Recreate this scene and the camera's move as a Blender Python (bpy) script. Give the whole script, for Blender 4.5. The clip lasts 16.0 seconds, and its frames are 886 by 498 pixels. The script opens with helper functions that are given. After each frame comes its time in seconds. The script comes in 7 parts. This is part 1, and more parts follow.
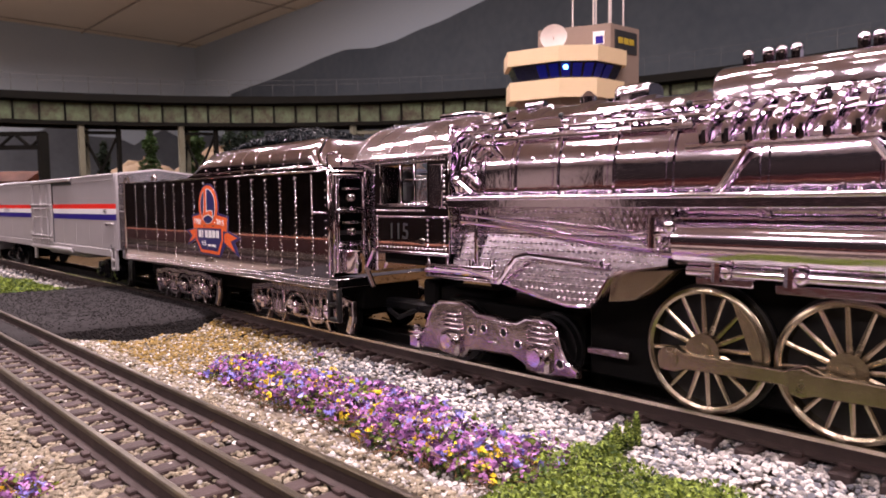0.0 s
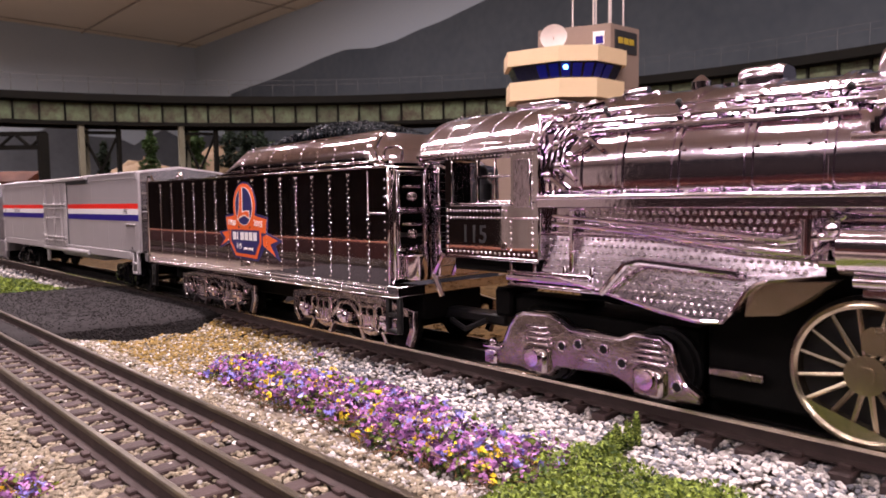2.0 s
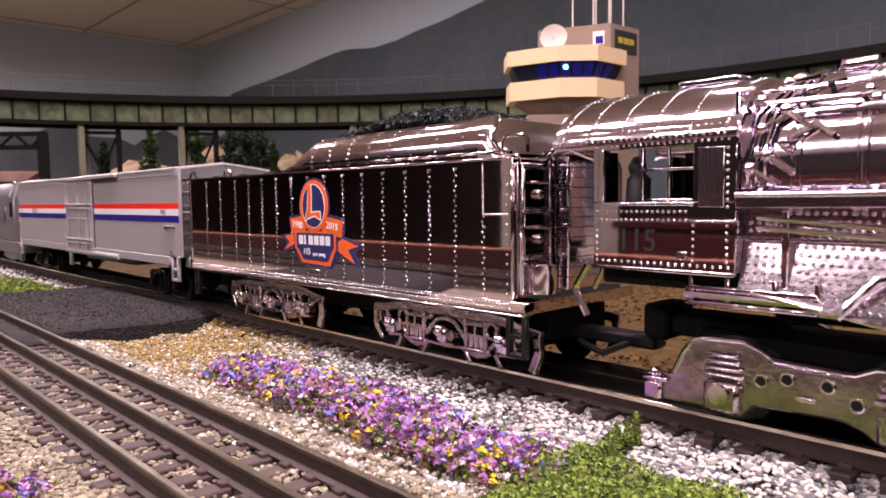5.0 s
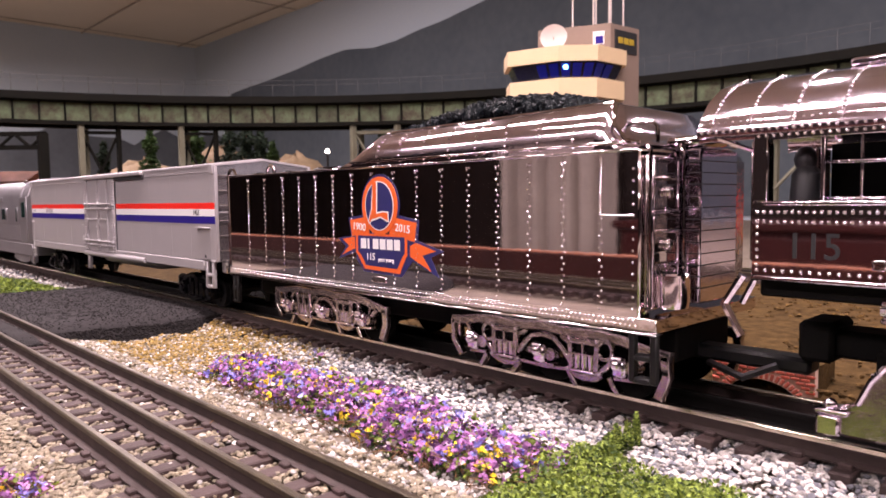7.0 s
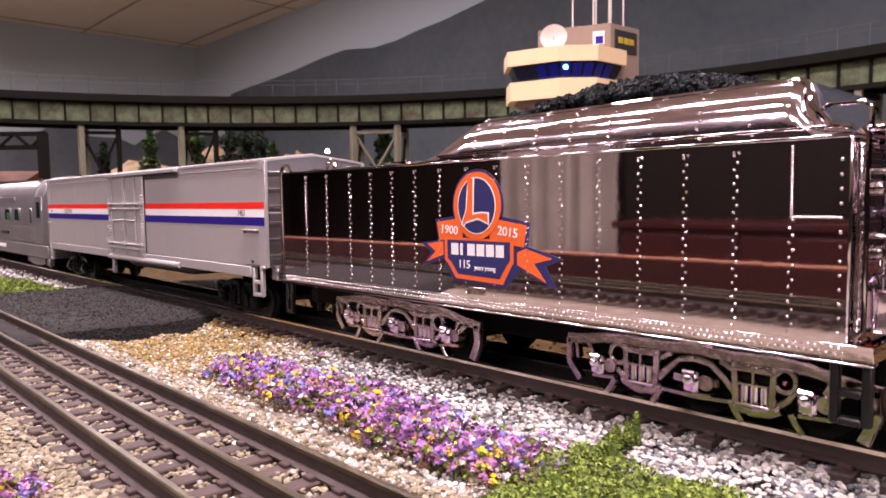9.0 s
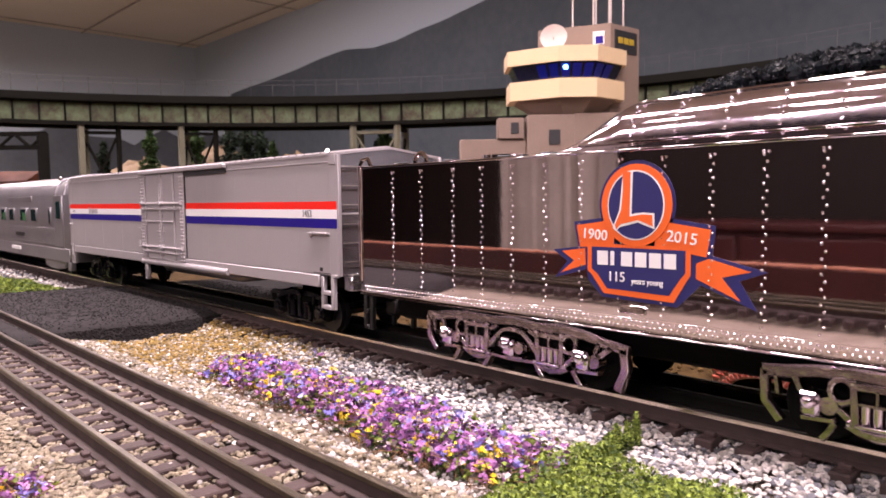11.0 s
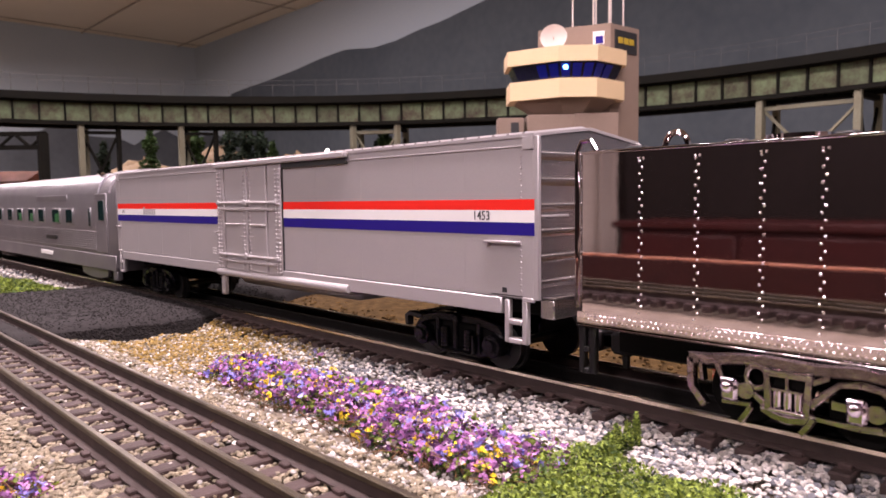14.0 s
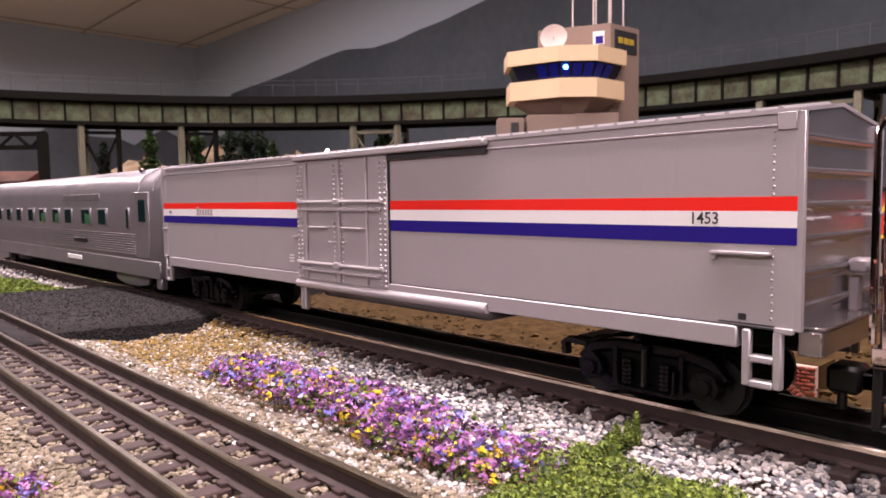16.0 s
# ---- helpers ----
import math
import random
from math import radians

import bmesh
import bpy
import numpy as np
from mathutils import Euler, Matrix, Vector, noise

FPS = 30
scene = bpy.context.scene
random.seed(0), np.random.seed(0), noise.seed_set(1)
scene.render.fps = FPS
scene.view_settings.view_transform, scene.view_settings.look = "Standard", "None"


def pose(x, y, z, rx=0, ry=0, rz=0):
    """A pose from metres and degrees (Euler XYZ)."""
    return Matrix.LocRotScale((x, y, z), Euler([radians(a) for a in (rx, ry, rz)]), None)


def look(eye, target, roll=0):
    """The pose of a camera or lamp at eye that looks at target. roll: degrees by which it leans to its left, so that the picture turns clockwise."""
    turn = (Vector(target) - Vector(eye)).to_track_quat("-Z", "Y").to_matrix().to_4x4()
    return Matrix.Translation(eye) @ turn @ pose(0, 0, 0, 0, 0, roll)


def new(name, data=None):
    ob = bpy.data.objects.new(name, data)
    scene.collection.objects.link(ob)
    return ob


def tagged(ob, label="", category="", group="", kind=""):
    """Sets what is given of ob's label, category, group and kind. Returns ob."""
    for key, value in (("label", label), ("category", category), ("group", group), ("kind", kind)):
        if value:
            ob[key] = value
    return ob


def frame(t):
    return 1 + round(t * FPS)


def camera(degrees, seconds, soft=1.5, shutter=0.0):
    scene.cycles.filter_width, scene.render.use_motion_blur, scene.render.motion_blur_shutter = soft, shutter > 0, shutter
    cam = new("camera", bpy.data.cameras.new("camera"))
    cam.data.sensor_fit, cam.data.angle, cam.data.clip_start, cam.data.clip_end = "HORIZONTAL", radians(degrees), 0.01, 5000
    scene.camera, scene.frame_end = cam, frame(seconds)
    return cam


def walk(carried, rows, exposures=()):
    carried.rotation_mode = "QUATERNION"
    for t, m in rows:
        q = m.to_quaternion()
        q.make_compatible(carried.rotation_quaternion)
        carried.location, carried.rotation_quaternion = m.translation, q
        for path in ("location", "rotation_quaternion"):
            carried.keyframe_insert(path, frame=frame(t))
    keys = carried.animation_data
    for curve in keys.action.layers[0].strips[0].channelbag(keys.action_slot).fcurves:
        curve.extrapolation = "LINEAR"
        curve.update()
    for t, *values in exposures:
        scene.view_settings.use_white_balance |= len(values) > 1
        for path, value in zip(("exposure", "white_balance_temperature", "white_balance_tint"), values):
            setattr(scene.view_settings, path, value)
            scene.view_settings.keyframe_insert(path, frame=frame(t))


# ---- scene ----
SECONDS = 16.0
YC = 0.2085          # centre line of the track that the train runs on
YF = 0.0772          # centre line of the other track
cam = camera(64.11, SECONDS, soft=1.6)
EYE = (0.0, 0.0, 0.0616)
YAW, PITCH, ROLL = radians(46.52), radians(3.99), -0.673
AIM = (EYE[0] - math.sin(YAW) * math.cos(PITCH), EYE[1] + math.cos(YAW) * math.cos(PITCH), EYE[2] - math.sin(PITCH))
walk(cam, [(0, look(EYE, AIM, ROLL)), (SECONDS, look(EYE, AIM, ROLL))], exposures=[(0, -0.12), (4, -0.08), (6.5, 0.2), (9, 0.2), (12.5, 0.17), (14.5, 0.05), (SECONDS, -0.05)])
cam.data.dof.use_dof, cam.data.dof.focus_distance, cam.data.dof.aperture_fstop = True, 0.26, 45.0


def gone(t):
    """How far the train has rolled after t seconds."""
    return 0.0001 + t * (0.0204212 + t * (6.8856e-5 + t * (-1.38154e-5 + t * (5.887567e-6 - t * 2.084824e-7))))


# ---- light ----
world = bpy.data.worlds.new("room_air")
scene.world = world
world.use_nodes = True
world.node_tree.nodes["Background"].inputs[0].default_value = (0.5, 0.45, 0.5, 1)
world.node_tree.nodes["Background"].inputs[1].default_value = 0.02


def spot_or_fill_light(name, at, to, watts, size, colour):
    data = bpy.data.lights.new(name, "AREA")
    data.shape, data.size, data.energy, data.color = "DISK", size, watts, colour
    ob = new(name, data)
    ob.matrix_world = look(at, to)
    return ob


WARM = (1.0, 0.82, 0.87)
LAMPS = [(-1.5 + 0.2 * i, 0.04 + 0.06 * (i % 2), 5.2 if 6 < i < 13 else 2.8, 0.12) for i in range(14)]
LAMPS += [(-0.9 + 0.42 * i, -0.55, 1.0 + 0.4 * i, 0.12) for i in range(5)]
# Unseen fill lamps, added to brighten the background, walls, ceiling and aisle.
LAMPS += [(-0.35, 0.85, 3.0, 0.1), (-1.3, 0.75, 4, 0.1), (-2.4, 0.8, 13, 0.1), (-3.5, 0.2, 30, 0.1), (-2.3, -1.5, 12, 0.2), (-0.8, -1.6, 10, 0.2), (0.3, -1.6, 10, 0.2), (1.2, -1.2, 9, 0.2)]
# Further added fills: a row for the firebox, one for the rail's shine.
LAMPS += [(-1.95 + 0.36 * i, -1.5 - 0.12 * (i % 2), 3.0, 0.12) for i in range(6)] + [(0.05, 1.75, 3.0, 0.12)]
for x, y, w, size in LAMPS:
    spot_or_fill_light("spot_or_fill_light", (x, y, 1.09), (x * 0.95, y + 0.05, 0), w, size, WARM)


# ---- materials ----
def mat(name, colour, rough=0.6, metal=0.0, second=None, scale=60, amount=0.5, bump=0.0, fine=900, coat=0.0, island=0.0, emit=0.0, spec=0.5):
    """A surface with two scales of variation: broad stains towards the second colour and a fine grain, with relief."""
    m = bpy.data.materials.new(name)
    m.use_nodes = True
    nt = m.node_tree
    b = nt.nodes["Principled BSDF"]
    b.inputs["Roughness"].default_value, b.inputs["Metallic"].default_value = rough, metal
    b.inputs["Coat Weight"].default_value = coat
    b.inputs["Specular IOR Level"].default_value = spec
    second = second or tuple(c * 0.7 for c in colour)
    co = nt.nodes.new("ShaderNodeTexCoord")
    n1 = nt.nodes.new("ShaderNodeTexNoise")
    n1.inputs["Scale"].default_value, n1.inputs["Detail"].default_value = scale, 6
    n2 = nt.nodes.new("ShaderNodeTexNoise")
    n2.inputs["Scale"].default_value, n2.inputs["Detail"].default_value = fine, 4
    for n in (n1, n2):
        nt.links.new(co.outputs["Object"], n.inputs["Vector"])
    add = nt.nodes.new("ShaderNodeMath")
    add.operation = "MULTIPLY_ADD"
    nt.links.new(n2.outputs["Fac"], add.inputs[0])
    add.inputs[1].default_value = 0.5
    nt.links.new(n1.outputs["Fac"], add.inputs[2])
    ramp = nt.nodes.new("ShaderNodeMapRange")
    ramp.inputs["From Min"].default_value, ramp.inputs["From Max"].default_value = 0.5, 1.0
    ramp.inputs["To Max"].default_value = amount
    nt.links.new(add.outputs[0], ramp.inputs["Value"])
    mix = nt.nodes.new("ShaderNodeMix")
    mix.data_type = "RGBA"
    mix.inputs["A"].default_value, mix.inputs["B"].default_value = (*colour, 1), (*second, 1)
    nt.links.new(ramp.outputs[0], mix.inputs["Factor"])
    out = mix.outputs["Result"]
    if island:
        geo = nt.nodes.new("ShaderNodeNewGeometry")
        obj = nt.nodes.new("ShaderNodeObjectInfo")
        both = nt.nodes.new("ShaderNodeMath")
        both.operation = "ADD"
        nt.links.new(geo.outputs["Random Per Island"], both.inputs[0])
        nt.links.new(obj.outputs["Random"], both.inputs[1])
        frac = nt.nodes.new("ShaderNodeMath")
        frac.operation = "FRACT"
        nt.links.new(both.outputs[0], frac.inputs[0])
        span = nt.nodes.new("ShaderNodeMapRange")
        span.inputs["To Min"].default_value, span.inputs["To Max"].default_value = 1 - island, 1 + island * 0.6
        nt.links.new(frac.outputs[0], span.inputs["Value"])
        hsv = nt.nodes.new("ShaderNodeHueSaturation")
        nt.links.new(span.outputs[0], hsv.inputs["Value"])
        nt.links.new(out, hsv.inputs["Color"])
        out = hsv.outputs[0]
    nt.links.new(out, b.inputs["Base Color"])
    rr = nt.nodes.new("ShaderNodeMapRange")
    rr.inputs["To Min"].default_value, rr.inputs["To Max"].default_value = max(rough * 0.75, 0.02), min(rough * 1.3, 1)
    nt.links.new(n1.outputs["Fac"], rr.inputs["Value"])
    nt.links.new(rr.outputs[0], b.inputs["Roughness"])
    if bump:
        bp = nt.nodes.new("ShaderNodeBump")
        bp.inputs["Strength"].default_value, bp.inputs["Distance"].default_value = min(bump, 1), 0.0006
        nt.links.new(add.outputs[0], bp.inputs["Height"])
        nt.links.new(bp.outputs[0], b.inputs["Normal"])
    if emit:
        b.inputs["Emission Color"].default_value, b.inputs["Emission Strength"].default_value = (*colour, 1), emit
    return m


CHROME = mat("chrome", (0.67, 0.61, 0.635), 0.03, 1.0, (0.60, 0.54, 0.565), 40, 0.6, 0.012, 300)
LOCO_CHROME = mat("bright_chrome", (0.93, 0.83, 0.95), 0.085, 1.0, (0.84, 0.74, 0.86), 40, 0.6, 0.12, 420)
FIREBOX_CHROME = mat("satin_chrome", (0.90, 0.79, 0.90), 0.145, 1.0, (0.58, 0.50, 0.57), 110, 0.9, 0.22, 420)
RIVET_CHROME = mat("polished_rivet", (0.97, 0.90, 0.95), 0.16, 1.0, (0.92, 0.84, 0.90), 40, 0.4)
CHROME_WORN = mat("chrome_cast", (0.70, 0.62, 0.63), 0.14, 1.0, (0.36, 0.31, 0.31), 220, 0.9, 0.40, 480)
STEEL = mat("bright_steel", (0.55, 0.475, 0.355), 0.24, 1.0, (0.30, 0.25, 0.17), 150, 0.7, 0.08, 1500)
MATT_BLACK = mat("matt_black_casting", (0.004, 0.004, 0.004), 0.7, 0.0, (0.010, 0.009, 0.008), 150, 0.6, 0.1, 1500, spec=0.06)
RAIL_BRIGHT = mat("polished_rail_head", (0.72, 0.64, 0.54), 0.22, 1.0, (0.45, 0.38, 0.30), 70, 0.8, 0.10, 900)
BLACK = mat("black_plastic", (0.005, 0.005, 0.006), 0.4, 0.0, (0.014, 0.013, 0.012), 150, 0.6, 0.1, 1500, spec=0.35)
SILVER = mat("silver_paint", (0.43, 0.40, 0.41), 0.42, 0.35, (0.36, 0.335, 0.345), 25, 0.6, 0.04, 1800)
SILVER2 = mat("silver_plastic", (0.31, 0.295, 0.31), 0.40, 0.75, (0.23, 0.215, 0.235), 25, 0.7, 0.02, 1800)
END_SILVER = mat("glossy_silver_end", (0.50, 0.47, 0.48), 0.20, 0.85, (0.38, 0.35, 0.36), 60, 0.7, 0.08, 900)
GLOSS_BLACK = mat("glossy_black_casting", (0.002, 0.002, 0.003), 0.16, 0.0, (0.005, 0.005, 0.006), 220, 0.6, 0.35, 900, spec=0.3)
RED = mat("red_stripe", (0.80, 0.022, 0.014), 0.4, 0, (0.72, 0.018, 0.012), 30, 0.5, spec=0.3)
WHITE = mat("white_stripe", (0.80, 0.78, 0.78), 0.4, 0, (0.72, 0.70, 0.70), 30, 0.5)
BLUE = mat("blue_stripe", (0.016, 0.007, 0.19), 0.4, 0, (0.013, 0.006, 0.16), 30, 0.5, spec=0.25)
INK = mat("black_ink", (0.02, 0.02, 0.022), 0.5)
ORANGE = mat("orange_print", (0.78, 0.135, 0.022), 0.4, 0, (0.72, 0.11, 0.018), 60, 0.5)
NAVY = mat("navy_print", (0.022, 0.022, 0.12), 0.4)
WOOD_TIE = mat("brown_tie", (0.055, 0.031, 0.028), 0.7, 0, (0.030, 0.018, 0.017), 120, 0.8, 0.5, 1600, island=0.25)
RAIL = mat("weathered_rail", (0.105, 0.085, 0.050), 0.38, 0.6, (0.028, 0.020, 0.017), 90, 0.8, 0.15, 1200)
RAIL_SIDE = mat("rusty_rail_web", (0.043, 0.026, 0.023), 0.7, 0.1, (0.026, 0.016, 0.014), 120, 0.8, 0.2, 1500)
RAIL_BLACK = mat("blackened_rail", (0.02, 0.018, 0.017), 0.4, 0.5)
STONE = mat("pale_ballast", (0.63, 0.585, 0.55), 0.85, 0, (0.32, 0.295, 0.285), 300, 0.8, 0.4, 2500, island=0.6)
STONE_TAN = mat("tan_ballast", (0.31, 0.26, 0.185), 0.85, 0, (0.17, 0.135, 0.09), 300, 0.7, 0.4, 2500, island=0.5)
STONE_DARK = mat("grey_ballast", (0.16, 0.16, 0.18), 0.85, 0, (0.08, 0.08, 0.09), 300, 0.7, 0.4, 2500, island=0.5)
STONE_GOLD = mat("yellow_turf", (0.33, 0.21, 0.05), 0.9, 0, (0.19, 0.135, 0.045), 300, 0.7, 0.4, 2500, island=0.5)
GROUND = mat("gravel_bed", (0.22, 0.18, 0.14), 0.95, 0, (0.12, 0.095, 0.07), 60, 0.9, 1.0, 700)
DIRT = mat("brown_dirt", (0.125, 0.075, 0.027), 0.95, 0, (0.045, 0.027, 0.011), 160, 1.0, 1.0, 900, island=0.45, spec=0.08)
ASPHALT = mat("asphalt", (0.020, 0.0175, 0.018), 0.95, 0, (0.031, 0.028, 0.028), 60, 0.8, 1.0, 1300, island=0.3, spec=0.1)
WALL = mat("painted_sky_wall", (0.46, 0.54, 0.62), 0.9, 0, (0.54, 0.60, 0.63), 0.9, 0.8, 0.05, 60)
HILL = mat("painted_hill", (0.058, 0.074, 0.090), 0.9, 0, (0.098, 0.116, 0.132), 2.2, 1.0, 0.05, 30)
CEILING = mat("ceiling_board", (0.80, 0.715, 0.57), 0.95, 0, (0.70, 0.62, 0.49), 2, 0.6, 0.1, 150)


# ---- building helpers ----
class Geo:
    """Collects the faces of one mesh."""

    def __init__(self):
        self.v, self.f = [], []

    def add(self, verts, faces):
        n = len(self.v)
        self.v += [tuple(p) for p in verts]
        self.f += [tuple(i + n for i in q) for q in faces]
        return self

    def box(self, x0, x1, y0, y1, z0, z1, c=0.0):
        """A box; c: the width of its chamfered edges."""
        lo, hi = (x0, y0, z0), (x1, y1, z1)
        if c <= 0:
            vs = [(lo[0] if i < 4 else hi[0], lo[1] if i % 4 < 2 else hi[1], lo[2] if i % 2 == 0 else hi[2]) for i in range(8)]
            return self.add(vs, [(0, 1, 3, 2), (4, 6, 7, 5), (0, 4, 5, 1), (2, 3, 7, 6), (0, 2, 6, 4), (1, 5, 7, 3)])
        idx, vs = {}, []
        for s in ((a, b, d) for a in (0, 1) for b in (0, 1) for d in (0, 1)):
            for ax in range(3):
                p = [hi[k] - c if s[k] else lo[k] + c for k in range(3)]
                p[ax] = hi[ax] if s[ax] else lo[ax]
                idx[s, ax] = len(vs)
                vs.append(p)
        fs = []
        for ax in range(3):
            u, w = (ax + 1) % 3, (ax + 2) % 3
            for s in (0, 1):
                q = []
                for a, b in ((0, 0), (1, 0), (1, 1), (0, 1)):
                    k = [0, 0, 0]
                    k[ax], k[u], k[w] = s, a, b
                    q.append(idx[tuple(k), ax])
                fs.append(q if s else q[::-1])
            for a in (0, 1):
                for b in (0, 1):
                    k0, k1 = [0, 0, 0], [0, 0, 0]
                    k0[u], k0[w], k1[u], k1[w] = a, b, a, b
                    k0[ax], k1[ax] = 0, 1
                    q = [idx[tuple(k0), u], idx[tuple(k1), u], idx[tuple(k1), w], idx[tuple(k0), w]]
                    fs.append(q if a == b else q[::-1])
        for s in ((a, b, d) for a in (0, 1) for b in (0, 1) for d in (0, 1)):
            q = [idx[s, 0], idx[s, 1], idx[s, 2]]
            fs.append(q if sum(s) % 2 else q[::-1])
        return self.add(vs, fs)

    def tube(self, pts, r, seg=8, caps=True):
        """A round bar along points; r: one radius or one for each point."""
        pts = [Vector(p) for p in pts]
        rs = r if isinstance(r, (list, tuple)) else [r] * len(pts)
        vs, fs = [], []
        side = None
        for i, p in enumerate(pts):
            d = (pts[min(i + 1, len(pts) - 1)] - pts[max(i - 1, 0)]).normalized()
            if side is None:
                side = d.orthogonal().normalized()
            side = (side - d * side.dot(d)).normalized()
            up = d.cross(side)
            vs += [p + (side * math.cos(6.28318 * k / seg) + up * math.sin(6.28318 * k / seg)) * rs[i] for k in range(seg)]
        for i in range(len(pts) - 1):
            for k in range(seg):
                a, b = i * seg + k, i * seg + (k + 1) % seg
                fs.append((a, b, b + seg, a + seg))
        if caps:
            fs.append(tuple(range(seg))[::-1])
            fs.append(tuple(range((len(pts) - 1) * seg, len(pts) * seg)))
        return self.add(vs, fs)

    def loft(self, rings, closed=True, caps=True):
        """A skin over rings of equally many points."""
        n = len(rings[0])
        vs = [p for ring in rings for p in ring]
        fs = []
        for i in range(len(rings) - 1):
            for k in range(n if closed else n - 1):
                a, b = i * n + k, i * n + (k + 1) % n
                fs.append((a, b, b + n, a + n))
        if caps:
            fs.append(tuple(range(n))[::-1])
            fs.append(tuple(range((len(rings) - 1) * n, len(rings) * n)))
        return self.add(vs, fs)

    def slab(self, outline, y0, y1, c=0.0):
        """An outline in x, z, made solid from y0 (near) to y1; c: chamfer of the near edge."""
        rings = [[(x, y1, z) for x, z in outline]]
        rings.append([(x, y0 + c, z) for x, z in outline])
        if c > 0:
            cx, cz = sum(p[0] for p in outline) / len(outline), sum(p[1] for p in outline) / len(outline)
            ins = []
            n = len(outline)
            area = sum(outline[i][0] * outline[(i + 1) % n][1] - outline[(i + 1) % n][0] * outline[i][1] for i in range(n))
            sg = 1 if area > 0 else -1
            for i in range(n):
                a, p, b = Vector(outline[i - 1]), Vector(outline[i]), Vector(outline[(i + 1) % n])
                d = ((p - a).normalized() + (b - p).normalized())
                d = d.normalized() if d.length > 1e-6 else Vector((1, 0))
                ins.append((p[0] - d[1] * c * sg, y0, p[1] + d[0] * c * sg))
            rings.append(ins)
        return self.loft(rings)

    def strap(self, pts, w, y0, y1, c=0.0003):
        """A flat bar of width w along points in x, z, from y0 (near) to y1."""
        p = [Vector(q) for q in pts]
        left, right = [], []
        for i, q in enumerate(p):
            d = (p[min(i + 1, len(p) - 1)] - p[max(i - 1, 0)]).normalized() * (w / 2)
            left.append((q[0] - d[1], q[1] + d[0]))
            right.append((q[0] + d[1], q[1] - d[0]))
        return self.slab(left + right[::-1], y0, y1, c)

    def domes(self, places, r, high=0.8):
        """Round rivet heads; places: (point, outward direction)."""
        for p, n in places:
            p, n = Vector(p), Vector(n).normalized()
            a = n.orthogonal().normalized()
            b = n.cross(a)
            vs = []
            for q, h in ((1.0, 0.0), (0.87, 0.5), (0.5, 0.87), (0.14, 0.99)):
                vs += [p + (a * math.cos(k * 1.0472) + b * math.sin(k * 1.0472)) * (q * r) + n * (r * high * h) for k in range(6)]
            fs = [(o + k, o + (k + 1) % 6, o + 6 + (k + 1) % 6, o + 6 + k) for o in (0, 6, 12) for k in range(6)]
            self.add(vs, fs + [tuple(range(18, 24))])
        return self

    def ball(self, c, r, seg=10, rows=6, half=False, sz=1.0):
        rings = []
        for i in range(rows + 1):
            a = (math.pi / 2) * i / rows if half else math.pi * i / rows - math.pi / 2
            q = max(math.cos(a), 0.02) * r
            rings.append([(c[0] + q * math.cos(6.28318 * k / seg), c[1] + q * math.sin(6.28318 * k / seg), c[2] + r * math.sin(a) * sz) for k in range(seg)])
        return self.loft(rings)

    def studs(self, places, r, proud=0.6):
        """Small rivet heads on a face that looks along -y."""
        for x, y, z in places:
            vs = []
            for q, h in ((1.0, 0.0), (0.87, 0.5), (0.5, 0.87), (0.14, 0.99)):
                vs += [(x + q * r * math.cos(k * 1.0472), y - r * proud * h, z + q * r * math.sin(k * 1.0472)) for k in range(6)]
            fs = [(o + k, o + (k + 1) % 6, o + 6 + (k + 1) % 6, o + 6 + k) for o in (0, 6, 12) for k in range(6)]
            self.add(vs, fs + [tuple(range(18, 24))])
        return self

    def mesh(self, name, material, smooth=40):
        me = bpy.data.meshes.new(name)
        me.from_pydata(self.v, [], self.f)
        bm = bmesh.new()
        bm.from_mesh(me)
        bmesh.ops.recalc_face_normals(bm, faces=bm.faces)
        bm.to_mesh(me)
        bm.free()
        me.materials.append(material)
        if smooth:
            me.shade_smooth()
            me.set_sharp_from_angle(angle=radians(smooth))
        return me


def part(name, geo, material, parent, label="", smooth=40, at=None):
    """One mesh object under a thing or under a part."""
    me = geo if isinstance(geo, bpy.types.Mesh) else geo.mesh(name, material, smooth)
    ob = new(name, me)
    ob.parent = parent
    if at is not None:
        ob.matrix_basis = at
    if label:
        tagged(ob, label)
    return ob


def thing(name, label, category, at=(0, 0, 0), group="", kind=""):
    ob = new(name)
    ob.empty_display_size = 0.01
    ob.location = at
    return tagged(ob, label, category, group, kind)


def solid(name, geo, material, label="", category="", group="", kind="", smooth=40):
    return tagged(new(name, geo.mesh(name, material, smooth)), label, category, group, kind)


def lettering(name, words, size, material, parent, at, label="", squeeze=1.0):
    """Printed characters as a thin mesh."""
    cu = bpy.data.curves.new(name, "FONT")
    cu.body, cu.size, cu.align_x, cu.align_y, cu.extrude, cu.resolution_u, cu.offset = words, size, "CENTER", "CENTER", 0.00008, 3, size * 0.005
    tmp = new(name, cu)
    bpy.context.view_layer.update()
    me = bpy.data.meshes.new_from_object(tmp.evaluated_get(bpy.context.evaluated_depsgraph_get()))
    bpy.data.objects.remove(tmp)
    me.transform(Matrix.Diagonal((squeeze, 1, 1, 1)))
    me.materials.clear()
    me.materials.append(material)
    return part(name, me, material, parent, label, at=at)


UPRIGHT = pose(0, 0, 0, 90, 0, 0)


